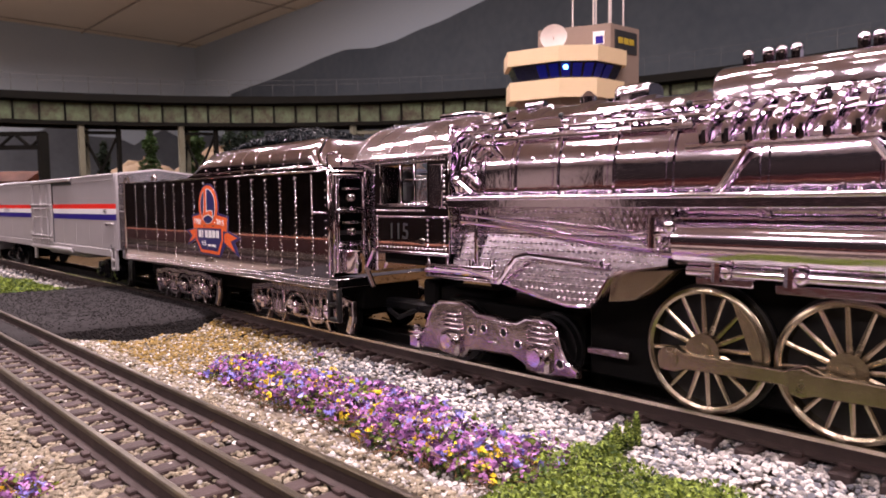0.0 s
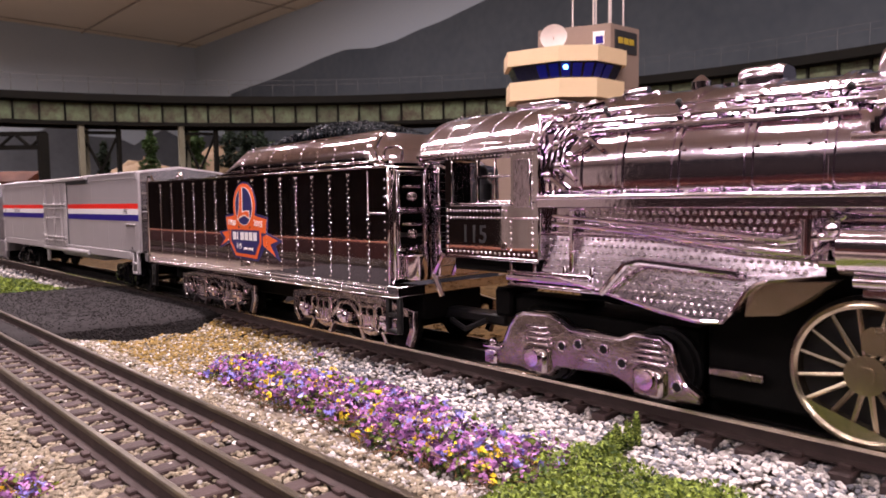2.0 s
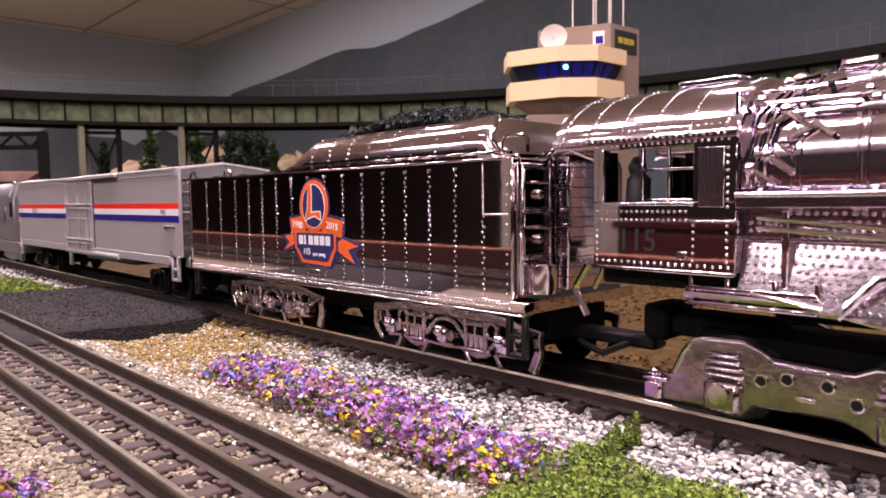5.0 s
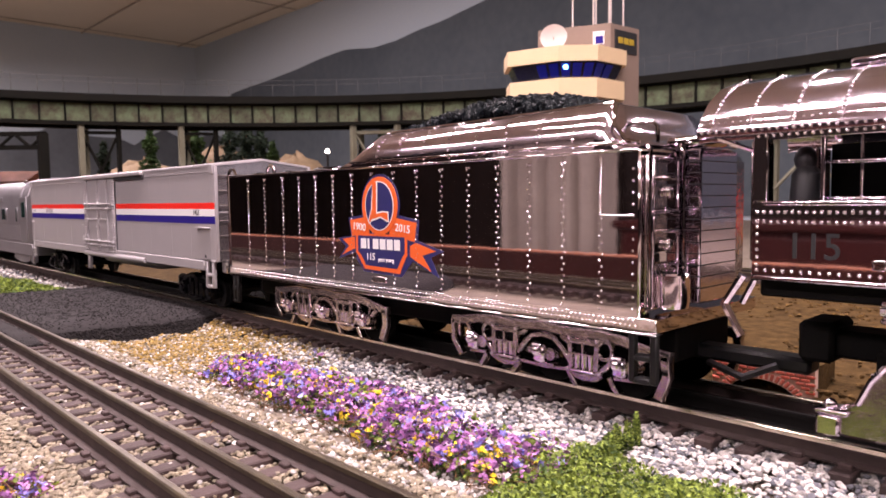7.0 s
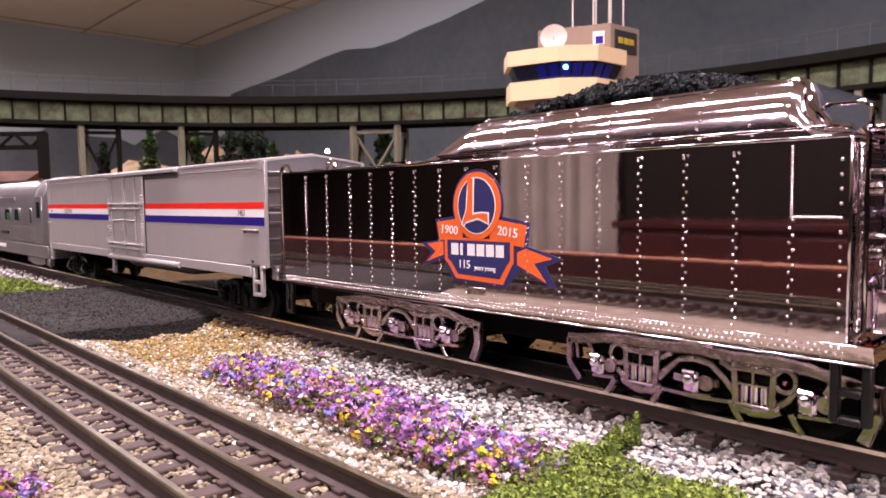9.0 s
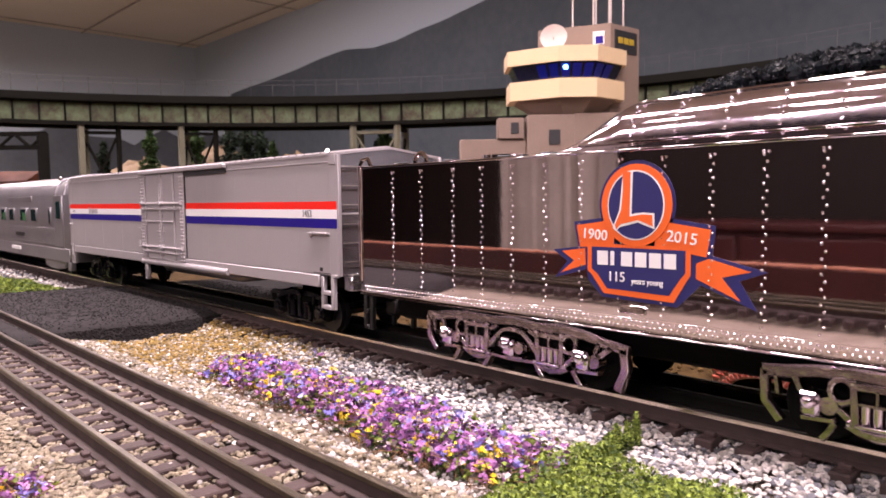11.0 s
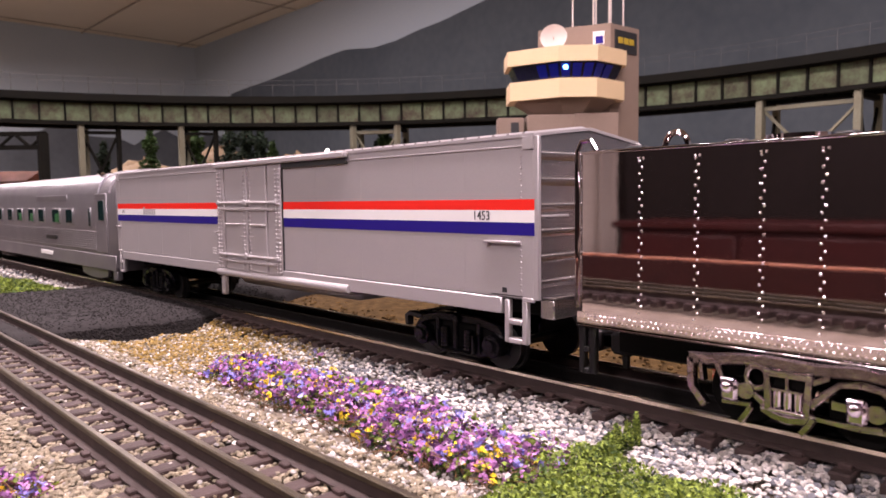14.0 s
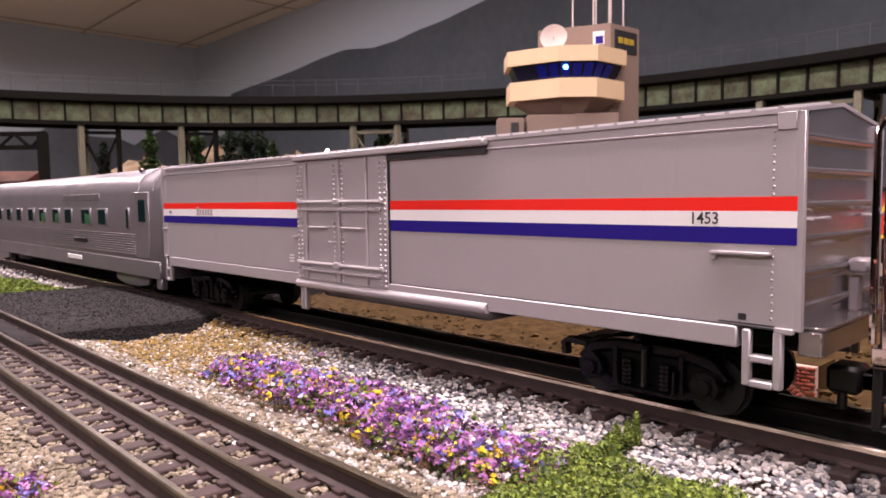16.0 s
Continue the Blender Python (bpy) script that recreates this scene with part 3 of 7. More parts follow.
def flower_bed(at, mounds, n, label):
    t = thing("flower_bed", label, "flowers", at, kind="stuff")

    def on(count, lo, hi, r=1.0):
        out = []
        for _ in range(count):
            x, y, w, h = mounds[RNG.integers(len(mounds))]
            a, q = RNG.uniform(0, 6.283), math.sqrt(RNG.uniform(0, 1)) * r
            z = h * math.sqrt(max(1 - q * q * 0.8, 0.05))
            out.append((x + w * q * math.cos(a), y + w * 0.8 * q * math.sin(a), z * RNG.uniform(lo, hi)))
        return out

    leaf_part("foliage", on(int(n * 1.6), 0.1, 0.85), 0.0013, LEAF_DARK, t, "dark green foliage")
    for name, m, share, s, k in (("purple_blossoms", PURPLE, 0.37, 0.00105, 6), ("plum_blossoms", PLUM, 0.15, 0.00105, 6), ("violet_blossoms", VIOLET, 0.15, 0.00105, 6), ("yellow_blossoms", YELLOW, 0.065, 0.0010, 8), ("white_blossoms", PALE, 0.05, 0.0010, 5), ("green_tips", LEAF, 0.30, 0.001, 3)):
        ps = []
        for x, y, z in on(int(n * share), 0.78, 1.08):
            ps += [(x + RNG.normal(0, 0.0007), y + RNG.normal(0, 0.0007), z + RNG.normal(0, 0.0005)) for _ in range(k)]
        leaf_part(name, ps, s, m, t)
    g = Geo()
    for x, y, z in on(int(n * 0.3), 0.0, 0.2, 1.15):
        y -= 0.0025
        g.tube([(x, y, 0), (x + RNG.normal(0, 0.002), y + RNG.normal(0, 0.002), 0.003), (x + RNG.normal(0, 0.004), y + RNG.normal(0, 0.004) - 0.001, RNG.uniform(0.001, 0.008))], 0.00016, 3, False)
    part("stems", g, STEM, t, "dry brown stems")
    return t


mounds = []
for i in range(64):
    s = i / 63
    x = -0.274 + 0.156 * s
    w = 0.0085
    for j in range(2):
        lo, hi = 0.126 - 0.003 * s, 0.150 + 0.012 * min(s * 2, 1) - 0.011 * s
        mounds.append((x + RNG.normal(0, 0.003), RNG.uniform(lo + w * 0.5, hi - w * 0.3), w * RNG.uniform(0.7, 1.2), RNG.uniform(0.0055, 0.0105)))
flower_bed((0, 0, -0.0122), mounds, 4300, "dense bed of purple, violet and yellow flowers in gravel")
flower_bed((-0.1985, 0.0405, -0.0122), [(0, 0, 0.010, 0.006), (-0.006, -0.004, 0.008, 0.006), (0.006, 0.003, 0.007, 0.005)], 170, "small clump of purple flowers in tan gravel")
flower_bed((-0.1965, 0.0945, -0.0085), [(0, 0, 0.0022, 0.0035)], 9, "single violet blossom lying between rails")
flower_bed((-0.262, 0.172, -0.0115), [(0, 0, 0.0025, 0.0075)], 8, "lone violet flower standing in pale gravel")


def moss(name, at, mounds, n, size, label, m=LEAF, m2=LEAF_DARK):
    t = thing(name, label, "plant", at, kind="stuff")
    # Inner leaves take the darker green, so depth shade is in their colour.
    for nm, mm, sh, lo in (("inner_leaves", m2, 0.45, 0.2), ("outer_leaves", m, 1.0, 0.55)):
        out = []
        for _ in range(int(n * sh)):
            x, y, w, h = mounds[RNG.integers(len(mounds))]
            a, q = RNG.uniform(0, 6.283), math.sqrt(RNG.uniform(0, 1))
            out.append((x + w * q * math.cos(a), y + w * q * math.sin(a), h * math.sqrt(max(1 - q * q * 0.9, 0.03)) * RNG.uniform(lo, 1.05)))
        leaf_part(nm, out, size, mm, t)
    return t


ms = [(RNG.uniform(-0.030, 0.034), RNG.uniform(-0.024, 0.016), RNG.uniform(0.006, 0.012), RNG.uniform(0.004, 0.0085)) for _ in range(34)]
ms += [(-0.024, 0.021, 0.007, 0.0075), (-0.027, 0.015, 0.009, 0.0080), (-0.014, 0.016, 0.010, 0.0070), (-0.003, 0.017, 0.008, 0.0050), (-0.030, 0.006, 0.009, 0.0080), (-0.018, 0.004, 0.011, 0.0085), (0.006, 0.010, 0.010, 0.0060), (-0.008, -0.004, 0.011, 0.0085), (0.012, -0.002, 0.010, 0.0070)]
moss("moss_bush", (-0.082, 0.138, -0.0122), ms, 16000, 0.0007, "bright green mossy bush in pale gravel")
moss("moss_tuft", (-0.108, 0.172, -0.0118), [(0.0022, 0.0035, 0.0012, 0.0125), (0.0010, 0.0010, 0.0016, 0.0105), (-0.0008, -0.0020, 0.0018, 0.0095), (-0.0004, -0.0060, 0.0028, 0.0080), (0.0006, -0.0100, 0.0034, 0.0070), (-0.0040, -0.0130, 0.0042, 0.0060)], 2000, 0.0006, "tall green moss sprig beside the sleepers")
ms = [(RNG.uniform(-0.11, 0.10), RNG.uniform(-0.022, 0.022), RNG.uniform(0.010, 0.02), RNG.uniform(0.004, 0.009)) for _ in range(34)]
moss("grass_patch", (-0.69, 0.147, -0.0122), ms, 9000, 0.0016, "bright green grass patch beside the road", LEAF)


# ---- bridge behind the train ----
GIRDER = mat("weathered_green_steel", (0.125, 0.170, 0.085), 0.8, 0, (0.050, 0.030, 0.022), 48, 1.0, 0.3, 260, island=0.25)
DECK = mat("tarred_timber", (0.006, 0.006, 0.005), 0.95, 0, (0.013, 0.012, 0.009), 30, 0.7, 0.3, 300, spec=0.1)
PIER = mat("pale_green_steel", (0.20, 0.20, 0.14), 0.75, 0, (0.13, 0.11, 0.07), 25, 0.8, 0.2, 250)
WIRE = mat("grey_wire", (0.10, 0.10, 0.10), 0.6, 0.4)
BC, BR, BZ = (-0.44, 0.0), 1.29, 0.301


def on_arc(deg, dr=0.0):
    a = radians(deg)
    return (BC[0] + (BR + dr) * math.cos(a), BC[1] + (BR + dr) * math.sin(a))


def arc_box(g, a0, a1, r0, r1, z0, z1):
    ring = []
    for a in (a0, a1):
        (xa, ya), (xb, yb) = on_arc(a, r0), on_arc(a, r1)
        ring.append([(xa, ya, z0), (xb, yb, z0), (xb, yb, z1), (xa, ya, z1)])
    return g.loft(ring)


def arc_bar(a0, a1, r0, r1, z0, z1, n=56):
    """One continuous curved bar."""
    ring = []
    for i in range(n + 1):
        a = a0 + (a1 - a0) * i / n
        (xa, ya), (xb, yb) = on_arc(a, r0), on_arc(a, r1)
        ring.append([(xa, ya, z0), (xb, yb, z0), (xb, yb, z1), (xa, ya, z1)])
    return Geo().loft(ring)


def bridge():
    t = thing("railway_bridge", "curved plate-girder bridge of weathered green steel on legs", "bridge")
    plate = 2.15
    n = 56
    for side, r0 in ((0, -0.045), (1, 0.04)):
        part("bottom_flange", arc_bar(62, 62 + n * plate, r0 - 0.006, r0 + 0.011, BZ - 0.0755, BZ - 0.068), DECK, t)
        part("top_flange", arc_bar(62, 62 + n * plate, r0 - 0.006, r0 + 0.011, BZ - 0.031, BZ - 0.027), DECK, t)
        for i in range(n):
            part("girder_plate", arc_box(Geo(), 62 + i * plate + 0.03, 62 + (i + 1) * plate - 0.03, r0, r0 + 0.004, BZ - 0.068, BZ - 0.031), GIRDER, t, smooth=0)
            part("stiffener", arc_box(Geo(), 62 + i * plate - 0.09, 62 + i * plate + 0.09, r0 - 0.005, r0 + 0.002, BZ - 0.068, BZ - 0.031), DECK, t, smooth=0)
    part("deck_edge", arc_bar(62, 62 + n * plate, -0.064, -0.0605, BZ - 0.028, BZ - 0.013), DECK, t)
    part("deck", arc_bar(62, 62 + n * plate, -0.038, 0.038, BZ - 0.027, BZ - 0.018), DECK, t)
    for i in range(n * 5):
        a = 62 + i * plate / 5
        part("bridge_sleeper", arc_box(Geo(), a, a + 0.22, -0.060, 0.056, BZ - 0.026, BZ - 0.014), DECK, t, smooth=0)
    for r in (-0.017, 0.017):
        part("rail", arc_bar(62, 62 + n * plate, r - 0.0012, r + 0.0012, BZ - 0.014, BZ - 0.008), RAIL_BLACK, t)
    for z in (0.012, 0.022):
        part("handrail", Geo().tube([(*on_arc(62 + i * plate, -0.056), BZ + z) for i in range(n + 1)], 0.0003, 4), WIRE, t)
    for i in range(n + 1):
        p = on_arc(62 + i * plate, -0.056)
        part("rail_post", Geo().tube([(*p, BZ - 0.016), (*p, BZ + 0.022)], 0.0004, 4), WIRE, t)
    for a in (86.5, 93.5, 127.0, 131.5, 148.5, 157.5, 168.0):
        for r in (-0.042, 0.042):
            p = on_arc(a, r)
            part("leg", Geo().tube([(*p, -0.0125), (*p, BZ - 0.075)], 0.0075, 4), PIER, t, "pale green steel leg")
        p, q = on_arc(a, -0.042), on_arc(a, 0.042)
        g = Geo().tube([(*p, 0.02), (*q, BZ - 0.09)], 0.003, 4).tube([(*q, 0.02), (*p, BZ - 0.09)], 0.003, 4)
        g.tube([(*p, BZ - 0.082), (*q, BZ - 0.082)], 0.006, 4)
        part("cross_brace", g, DECK, t)
    for a in (86.5, 127.0, 148.5, 157.5):
        g = Geo()
        b = a + (7.0 if a == 86.5 else 4.5 if a == 127 else -3.2)
        p, q = on_arc(a, -0.03), on_arc(b, -0.03)
        g.tube([(*p, 0.05), (*q, BZ - 0.09)], 0.003, 4).tube([(*q, 0.05), (*p, BZ - 0.09)], 0.003, 4)
        g.tube([(*q, -0.0125), (*q, BZ - 0.075)], 0.006, 4).tube([(*p, BZ - 0.09), (*q, BZ - 0.09)], 0.005, 4)
        part("bent_brace", g, DECK if a > 140 else PIER, t)
    return t


bridge()


def low_trestle():
    t = thing("steel_trestle", "low black steel truss bridge behind the coaches", "bridge")
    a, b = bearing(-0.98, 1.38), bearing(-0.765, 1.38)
    top, low = 0.198, 0.172
    for z in (top, low):
        part("chord", Geo().tube([(a[0], a[1], z), (b[0], b[1], z)], 0.006, 4), DECK, t)
    g = Geo()
    for i in range(7):
        s0, s1 = i / 7, (i + 1) / 7
        z0, z1 = (top, low) if i % 2 else (low, top)
        part("diagonal", Geo().tube([(a[0] + (b[0] - a[0]) * s0, a[1] + (b[1] - a[1]) * s0, z0), (a[0] + (b[0] - a[0]) * s1, a[1] + (b[1] - a[1]) * s1, z1)], 0.0035, 4), DECK, t)
    for s in (0.97, 0.15):
        p = (a[0] + (b[0] - a[0]) * s, a[1] + (b[1] - a[1]) * s)
        part("leg", Geo().tube([(*p, -0.0125), (*p, top)], 0.012, 4), DECK, t)
    return t


low_trestle()

SAND = mat("sandy_rock", (0.30, 0.215, 0.12), 0.95, 0, (0.15, 0.10, 0.055), 22, 1.0, 0.8, 160)


def knoll(u, d, w, h, label):
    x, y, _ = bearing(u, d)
    rows = []
    for j in range(9):
        q = 1 - j / 8
        rows.append([(x + w * q * math.cos(k * 0.2618) * (1 + 0.25 * noise.noise((k * 0.7, j, u * 9))), y + w * q * math.sin(k * 0.2618) * (1 + 0.25 * noise.noise((k * 0.7, j, u * 5))), -0.0125 + h * (1 - q ** 1.6) * (1 + 0.12 * noise.noise((k * 0.5, j, 3)))) for k in range(24)])
    return solid("sandy_hill", Geo().loft(rows), SAND, label, "hill", "hills", smooth=60)


for u, d, w, h in ((-0.60, 1.95, 0.26, 0.222), (-0.42, 2.05, 0.24, 0.205), (-0.88, 2.1, 0.3, 0.195), (-0.1, 2.0, 0.3, 0.13)):
    knoll(u, d, w, h, "low sandy hill under the bridge")


def tree(u, d, z0, h, w, m):
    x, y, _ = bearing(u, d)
    t = thing("tree", "small dark green model tree on a sandy hill", "tree", (x, y, z0), "trees")
    part("trunk", Geo().tube([(0, 0, 0), (0.001, 0, h * 0.5), (0, 0.001, h * 0.95)], [0.004, 0.003, 0.001], 6), STEM, t)
    out = []
    for _ in range(1500):
        q = RNG.uniform(0.12, 1)
        a, r = RNG.uniform(0, 6.283), 1.45 * w * math.sqrt(RNG.uniform(0, 1)) * (1.1 - q) ** 0.6 * (0.75 + 0.3 * math.sin(q * 25))
        out.append((r * math.cos(a), r * math.sin(a), h * q + RNG.normal(0, 0.003)))
    leaf_part("crown", out, 0.006, m, t)
    return t


FOREST = mat("forest_green", (0.065, 0.125, 0.030), 0.85, 0, (0.03, 0.065, 0.02), 60, 0.8, 0.2, 500, island=0.4)
FOREST_DARK = mat("dark_fir", (0.018, 0.035, 0.016), 0.85, 0, (0.01, 0.02, 0.01), 60, 0.8, 0.2, 500, island=0.4)
for u, d, z0, h, w, m in ((-0.83, 1.75, 0.02, 0.19, 0.022, FOREST_DARK), (-0.715, 1.75, 0.03, 0.215, 0.026, FOREST), (-0.595, 1.72, 0.05, 0.19, 0.034, FOREST), (-0.55, 1.85, 0.05, 0.21, 0.035, FOREST_DARK), (-0.505, 1.84, 0.05, 0.215, 0.035, FOREST_DARK), (-0.47, 1.85, 0.05, 0.20, 0.03, FOREST_DARK), (-0.415, 1.75, 0.03, 0.175, 0.02, FOREST), (-0.145, 1.75, 0.03, 0.205, 0.032, FOREST_DARK), (-0.13, 1.66, 0.03, 0.20, 0.025, FOREST)):
    tree(u, d, z0, h, w, m)

BRICKRED = mat("brick_red_wall", (0.13, 0.035, 0.018), 0.85, 0, (0.06, 0.02, 0.012), 25, 0.8, 0.2, 200)
ROOFRED = mat("orange_roof", (0.20, 0.055, 0.025), 0.8, 0, (0.10, 0.035, 0.02), 30, 0.8, 0.2, 200)


def far_house(u, d, w, h):
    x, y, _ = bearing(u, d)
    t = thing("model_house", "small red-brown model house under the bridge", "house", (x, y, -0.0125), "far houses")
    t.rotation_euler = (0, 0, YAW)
    part("wall", Geo().box(-w, w, -0.05, 0.05, 0, h, 0.001), BRICKRED, t)
    part("roof", Geo().add([(-w - 0.006, -0.056, h), (w + 0.006, -0.056, h), (w + 0.006, 0.056, h), (-w - 0.006, 0.056, h), (-w - 0.006, 0, h + 0.024), (w + 0.006, 0, h + 0.024)], [(0, 1, 5, 4), (2, 3, 4, 5), (0, 4, 3), (1, 2, 5), (0, 3, 2, 1)]), ROOFRED, t)
    for k in (-0.6, 0, 0.6):
        part("window", Geo().box(k * w - 0.008, k * w + 0.008, -0.052, -0.049, h * 0.55, h * 0.85), BLACK, t)
    return t


far_house(-1.0, 1.6, 0.09, 0.125)
far_house(-1.28, 1.75, 0.1, 0.11)

# ---- control tower ----
CREAM = mat("cream_panel", (0.70, 0.525, 0.32), 0.6, 0, (0.62, 0.455, 0.27), 20, 0.5, 0.03, 300)
TAN = mat("mauve_tan_wall", (0.23, 0.165, 0.130), 0.7, 0, (0.19, 0.135, 0.105), 18, 0.6, 0.05, 300)
NIGHT = mat("dark_blue_glass", (0.006, 0.007, 0.02), 0.12)
LIT = mat("blue_lit_pane", (0.004, 0.006, 0.10), 0.15, emit=0.25)
SIGN_YELLOW = mat("dull_yellow", (0.42, 0.30, 0.02), 0.6)
BULB = mat("blue_bulb", (0.15, 0.55, 1.0), 0.3, emit=9.0)
DISH = mat("dish_white", (0.58, 0.50, 0.46), 0.5)


def control_tower():
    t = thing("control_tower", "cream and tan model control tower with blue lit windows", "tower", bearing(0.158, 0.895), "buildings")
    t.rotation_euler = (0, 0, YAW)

    def ring(k, z):
        pts = [(-0.0745, 0.004), (-0.0165, -0.034), (0.0305, -0.034), (0.0745, 0.004), (0.0745, 0.055), (-0.0745, 0.055)]
        return [(x * k, (y - 0.01) * k + 0.01, z) for x, y in pts]

    part("upper_band", Geo().loft([ring(1, 0.2262), ring(1, 0.2445)]), CREAM, t, smooth=20)
    part("lower_band", Geo().loft([ring(0.965, 0.1835), ring(0.965, 0.2062)]), CREAM, t, smooth=20)
    part("window_band", Geo().loft([ring(0.80, 0.2062), ring(0.93, 0.2262)]), NIGHT, t, "dark glass sloping outwards", smooth=20)
    a, b = ring(0.815, 0.2085), ring(0.935, 0.2242)
    for i, n in ((0, 4), (1, 3), (2, 3)):
        for k in range(n):
            s0, s1 = (k + 0.12) / n, (k + 0.88) / n
            if i == 0 and k < 2:
                continue
            if i == 2 and k == 2:
                continue
            q = []
            for base, s in ((a, s0), (a, s1), (b, s1), (b, s0)):
                p0, p1 = Vector(base[i]), Vector(base[i + 1])
                q.append(p0.lerp(p1, s))
            nrm = (q[1] - q[0]).cross(q[3] - q[0]).normalized() * 0.0008
            part("pane", Geo().loft([[tuple(v) for v in q], [tuple(v + nrm) for v in q]]), LIT, t, "blue glowing pane", smooth=0)
    part("lamp", Geo().ball((-0.0085, -0.0345, 0.2185), 0.0030), BULB, t, "bright blue bulb")
    part("soffit", Geo().loft([ring(0.5, 0.165), ring(0.84, 0.1835)]), TAN, t, smooth=20)
    part("base", Geo().box(-0.052, 0.006, -0.016, 0.06, -0.0125, 0.1645, 0.0008), TAN, t)
    part("base_side", Geo().box(0.006, 0.060, -0.0155, 0.06, -0.0125, 0.166, 0.0008), TAN, t)
    part("shaft", Geo().add([(-0.03, 0.05, -0.01), (0.056, 0.012, -0.01), (0.1024, 0.05, -0.01), (0.03, 0.09, -0.01), (-0.03, 0.05, 0.281), (0.056, 0.012, 0.281), (0.1024, 0.05, 0.281), (0.03, 0.09, 0.281)], [(0, 1, 5, 4), (1, 2, 6, 5), (2, 3, 7, 6), (3, 0, 4, 7), (4, 5, 6, 7), (3, 2, 1, 0)]), TAN, t, smooth=0)
    part("wing", Geo().box(-0.135, -0.0525, -0.004, 0.05, -0.0125, 0.136, 0.0008), TAN, t)
    part("parapet", Geo().box(-0.088, -0.056, -0.008, 0.02, 0.1365, 0.162, 0.0006), TAN, t)
    part("vent", Geo().box(-0.072, -0.062, -0.0095, -0.0075, 0.1425, 0.156), INK, t)
    part("vent", Geo().box(-0.026, -0.012, -0.0175, -0.0155, 0.128, 0.146), INK, t)
    # right face of the shaft runs from (0.056, 0.012) to (0.1024, 0.05)
    turn = math.degrees(math.atan2(0.038, 0.0464))
    face = pose(0.056, 0.012, 0, 0, 0, turn)
    sign = part("sign", Geo().box(0.008, 0.054, -0.0012, 0.0, 0.2465, 0.2745, 0.0002), INK, t, "black sign board", at=face)
    for k in range(3):
        part("sign_mark", Geo().box(0.0145 + k * 0.0115, 0.0240 + k * 0.0115, -0.0018, -0.001, 0.2580, 0.2655, 0.0002), SIGN_YELLOW, sign, "plain yellow mark")
    side = pose(0.056, 0.012, 0, 0, 0, math.degrees(math.atan2(-0.038, 0.086)))
    part("logo_plate", Geo().box(-0.022, -0.0075, -0.0008, 0, 0.2555, 0.272), WHITE, t, "white plate with a blue mark", at=side)
    part("blue_mark", Geo().box(-0.0185, -0.009, -0.0014, -0.0005, 0.2565, 0.266), BLUE, t, at=side)
    rows = []
    for i in range(7):
        q = i / 6
        rows.append([(0.0168 * q * math.cos(k * 0.3927), -0.006 * q * q, 0.0168 * q * math.sin(k * 0.3927)) for k in range(16)])
    rows += [[(x * 0.97, y + 0.0009, z * 0.97) for x, y, z in r] for r in rows[::-1]]
    dish = part("dish", Geo().loft(rows), DISH, t, "white satellite dish", at=pose(-0.0155, 0.01, 0.2615, -12, 0, -14))
    part("feed", Geo().tube([(0, 0, 0), (0, -0.008, -0.001)], 0.0006, 5), STEM, dish)
    part("dish_mount", Geo().tube([(-0.0155, 0.012, 0.2445), (-0.0155, 0.012, 0.2615)], 0.0018, 6), TAN, t)
    for x, y in ((0.0125, 0.034), (0.0375, 0.026), (0.0415, 0.03), (0.0565, 0.022), (0.0595, 0.026), (0.0805, 0.046)):
        part("antenna", Geo().tube([(x, y, 0.275), (x, y, 0.40)], 0.0011, 6), DISH, t, "thin white antenna rod")
    part("hatch", Geo().box(0.010, 0.024, 0.040, 0.048, 0.281, 0.285), INK, t)
    return t


control_tower()

GLOW = mat("lamp_glow", (1.0, 0.86, 0.72), 0.3, emit=22.0)
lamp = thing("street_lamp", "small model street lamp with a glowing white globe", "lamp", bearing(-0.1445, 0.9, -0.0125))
part("pole", Geo().tube([(0, 0, 0), (0, 0, 0.136)], 0.0016, 6), BLACK, lamp)
part("globe", Geo().ball((0, 0, 0.1370), 0.0027), GLOW, lamp, "glowing white globe")

# ---- brick culvert and the track behind ----
BRICK = mat("red_brick", (0.42, 0.085, 0.05), 0.8, 0, (0.30, 0.06, 0.035), 200, 0.7, 0.3, 1500, island=0.3)
MORTAR = mat("pale_mortar", (0.62, 0.42, 0.34), 0.9)


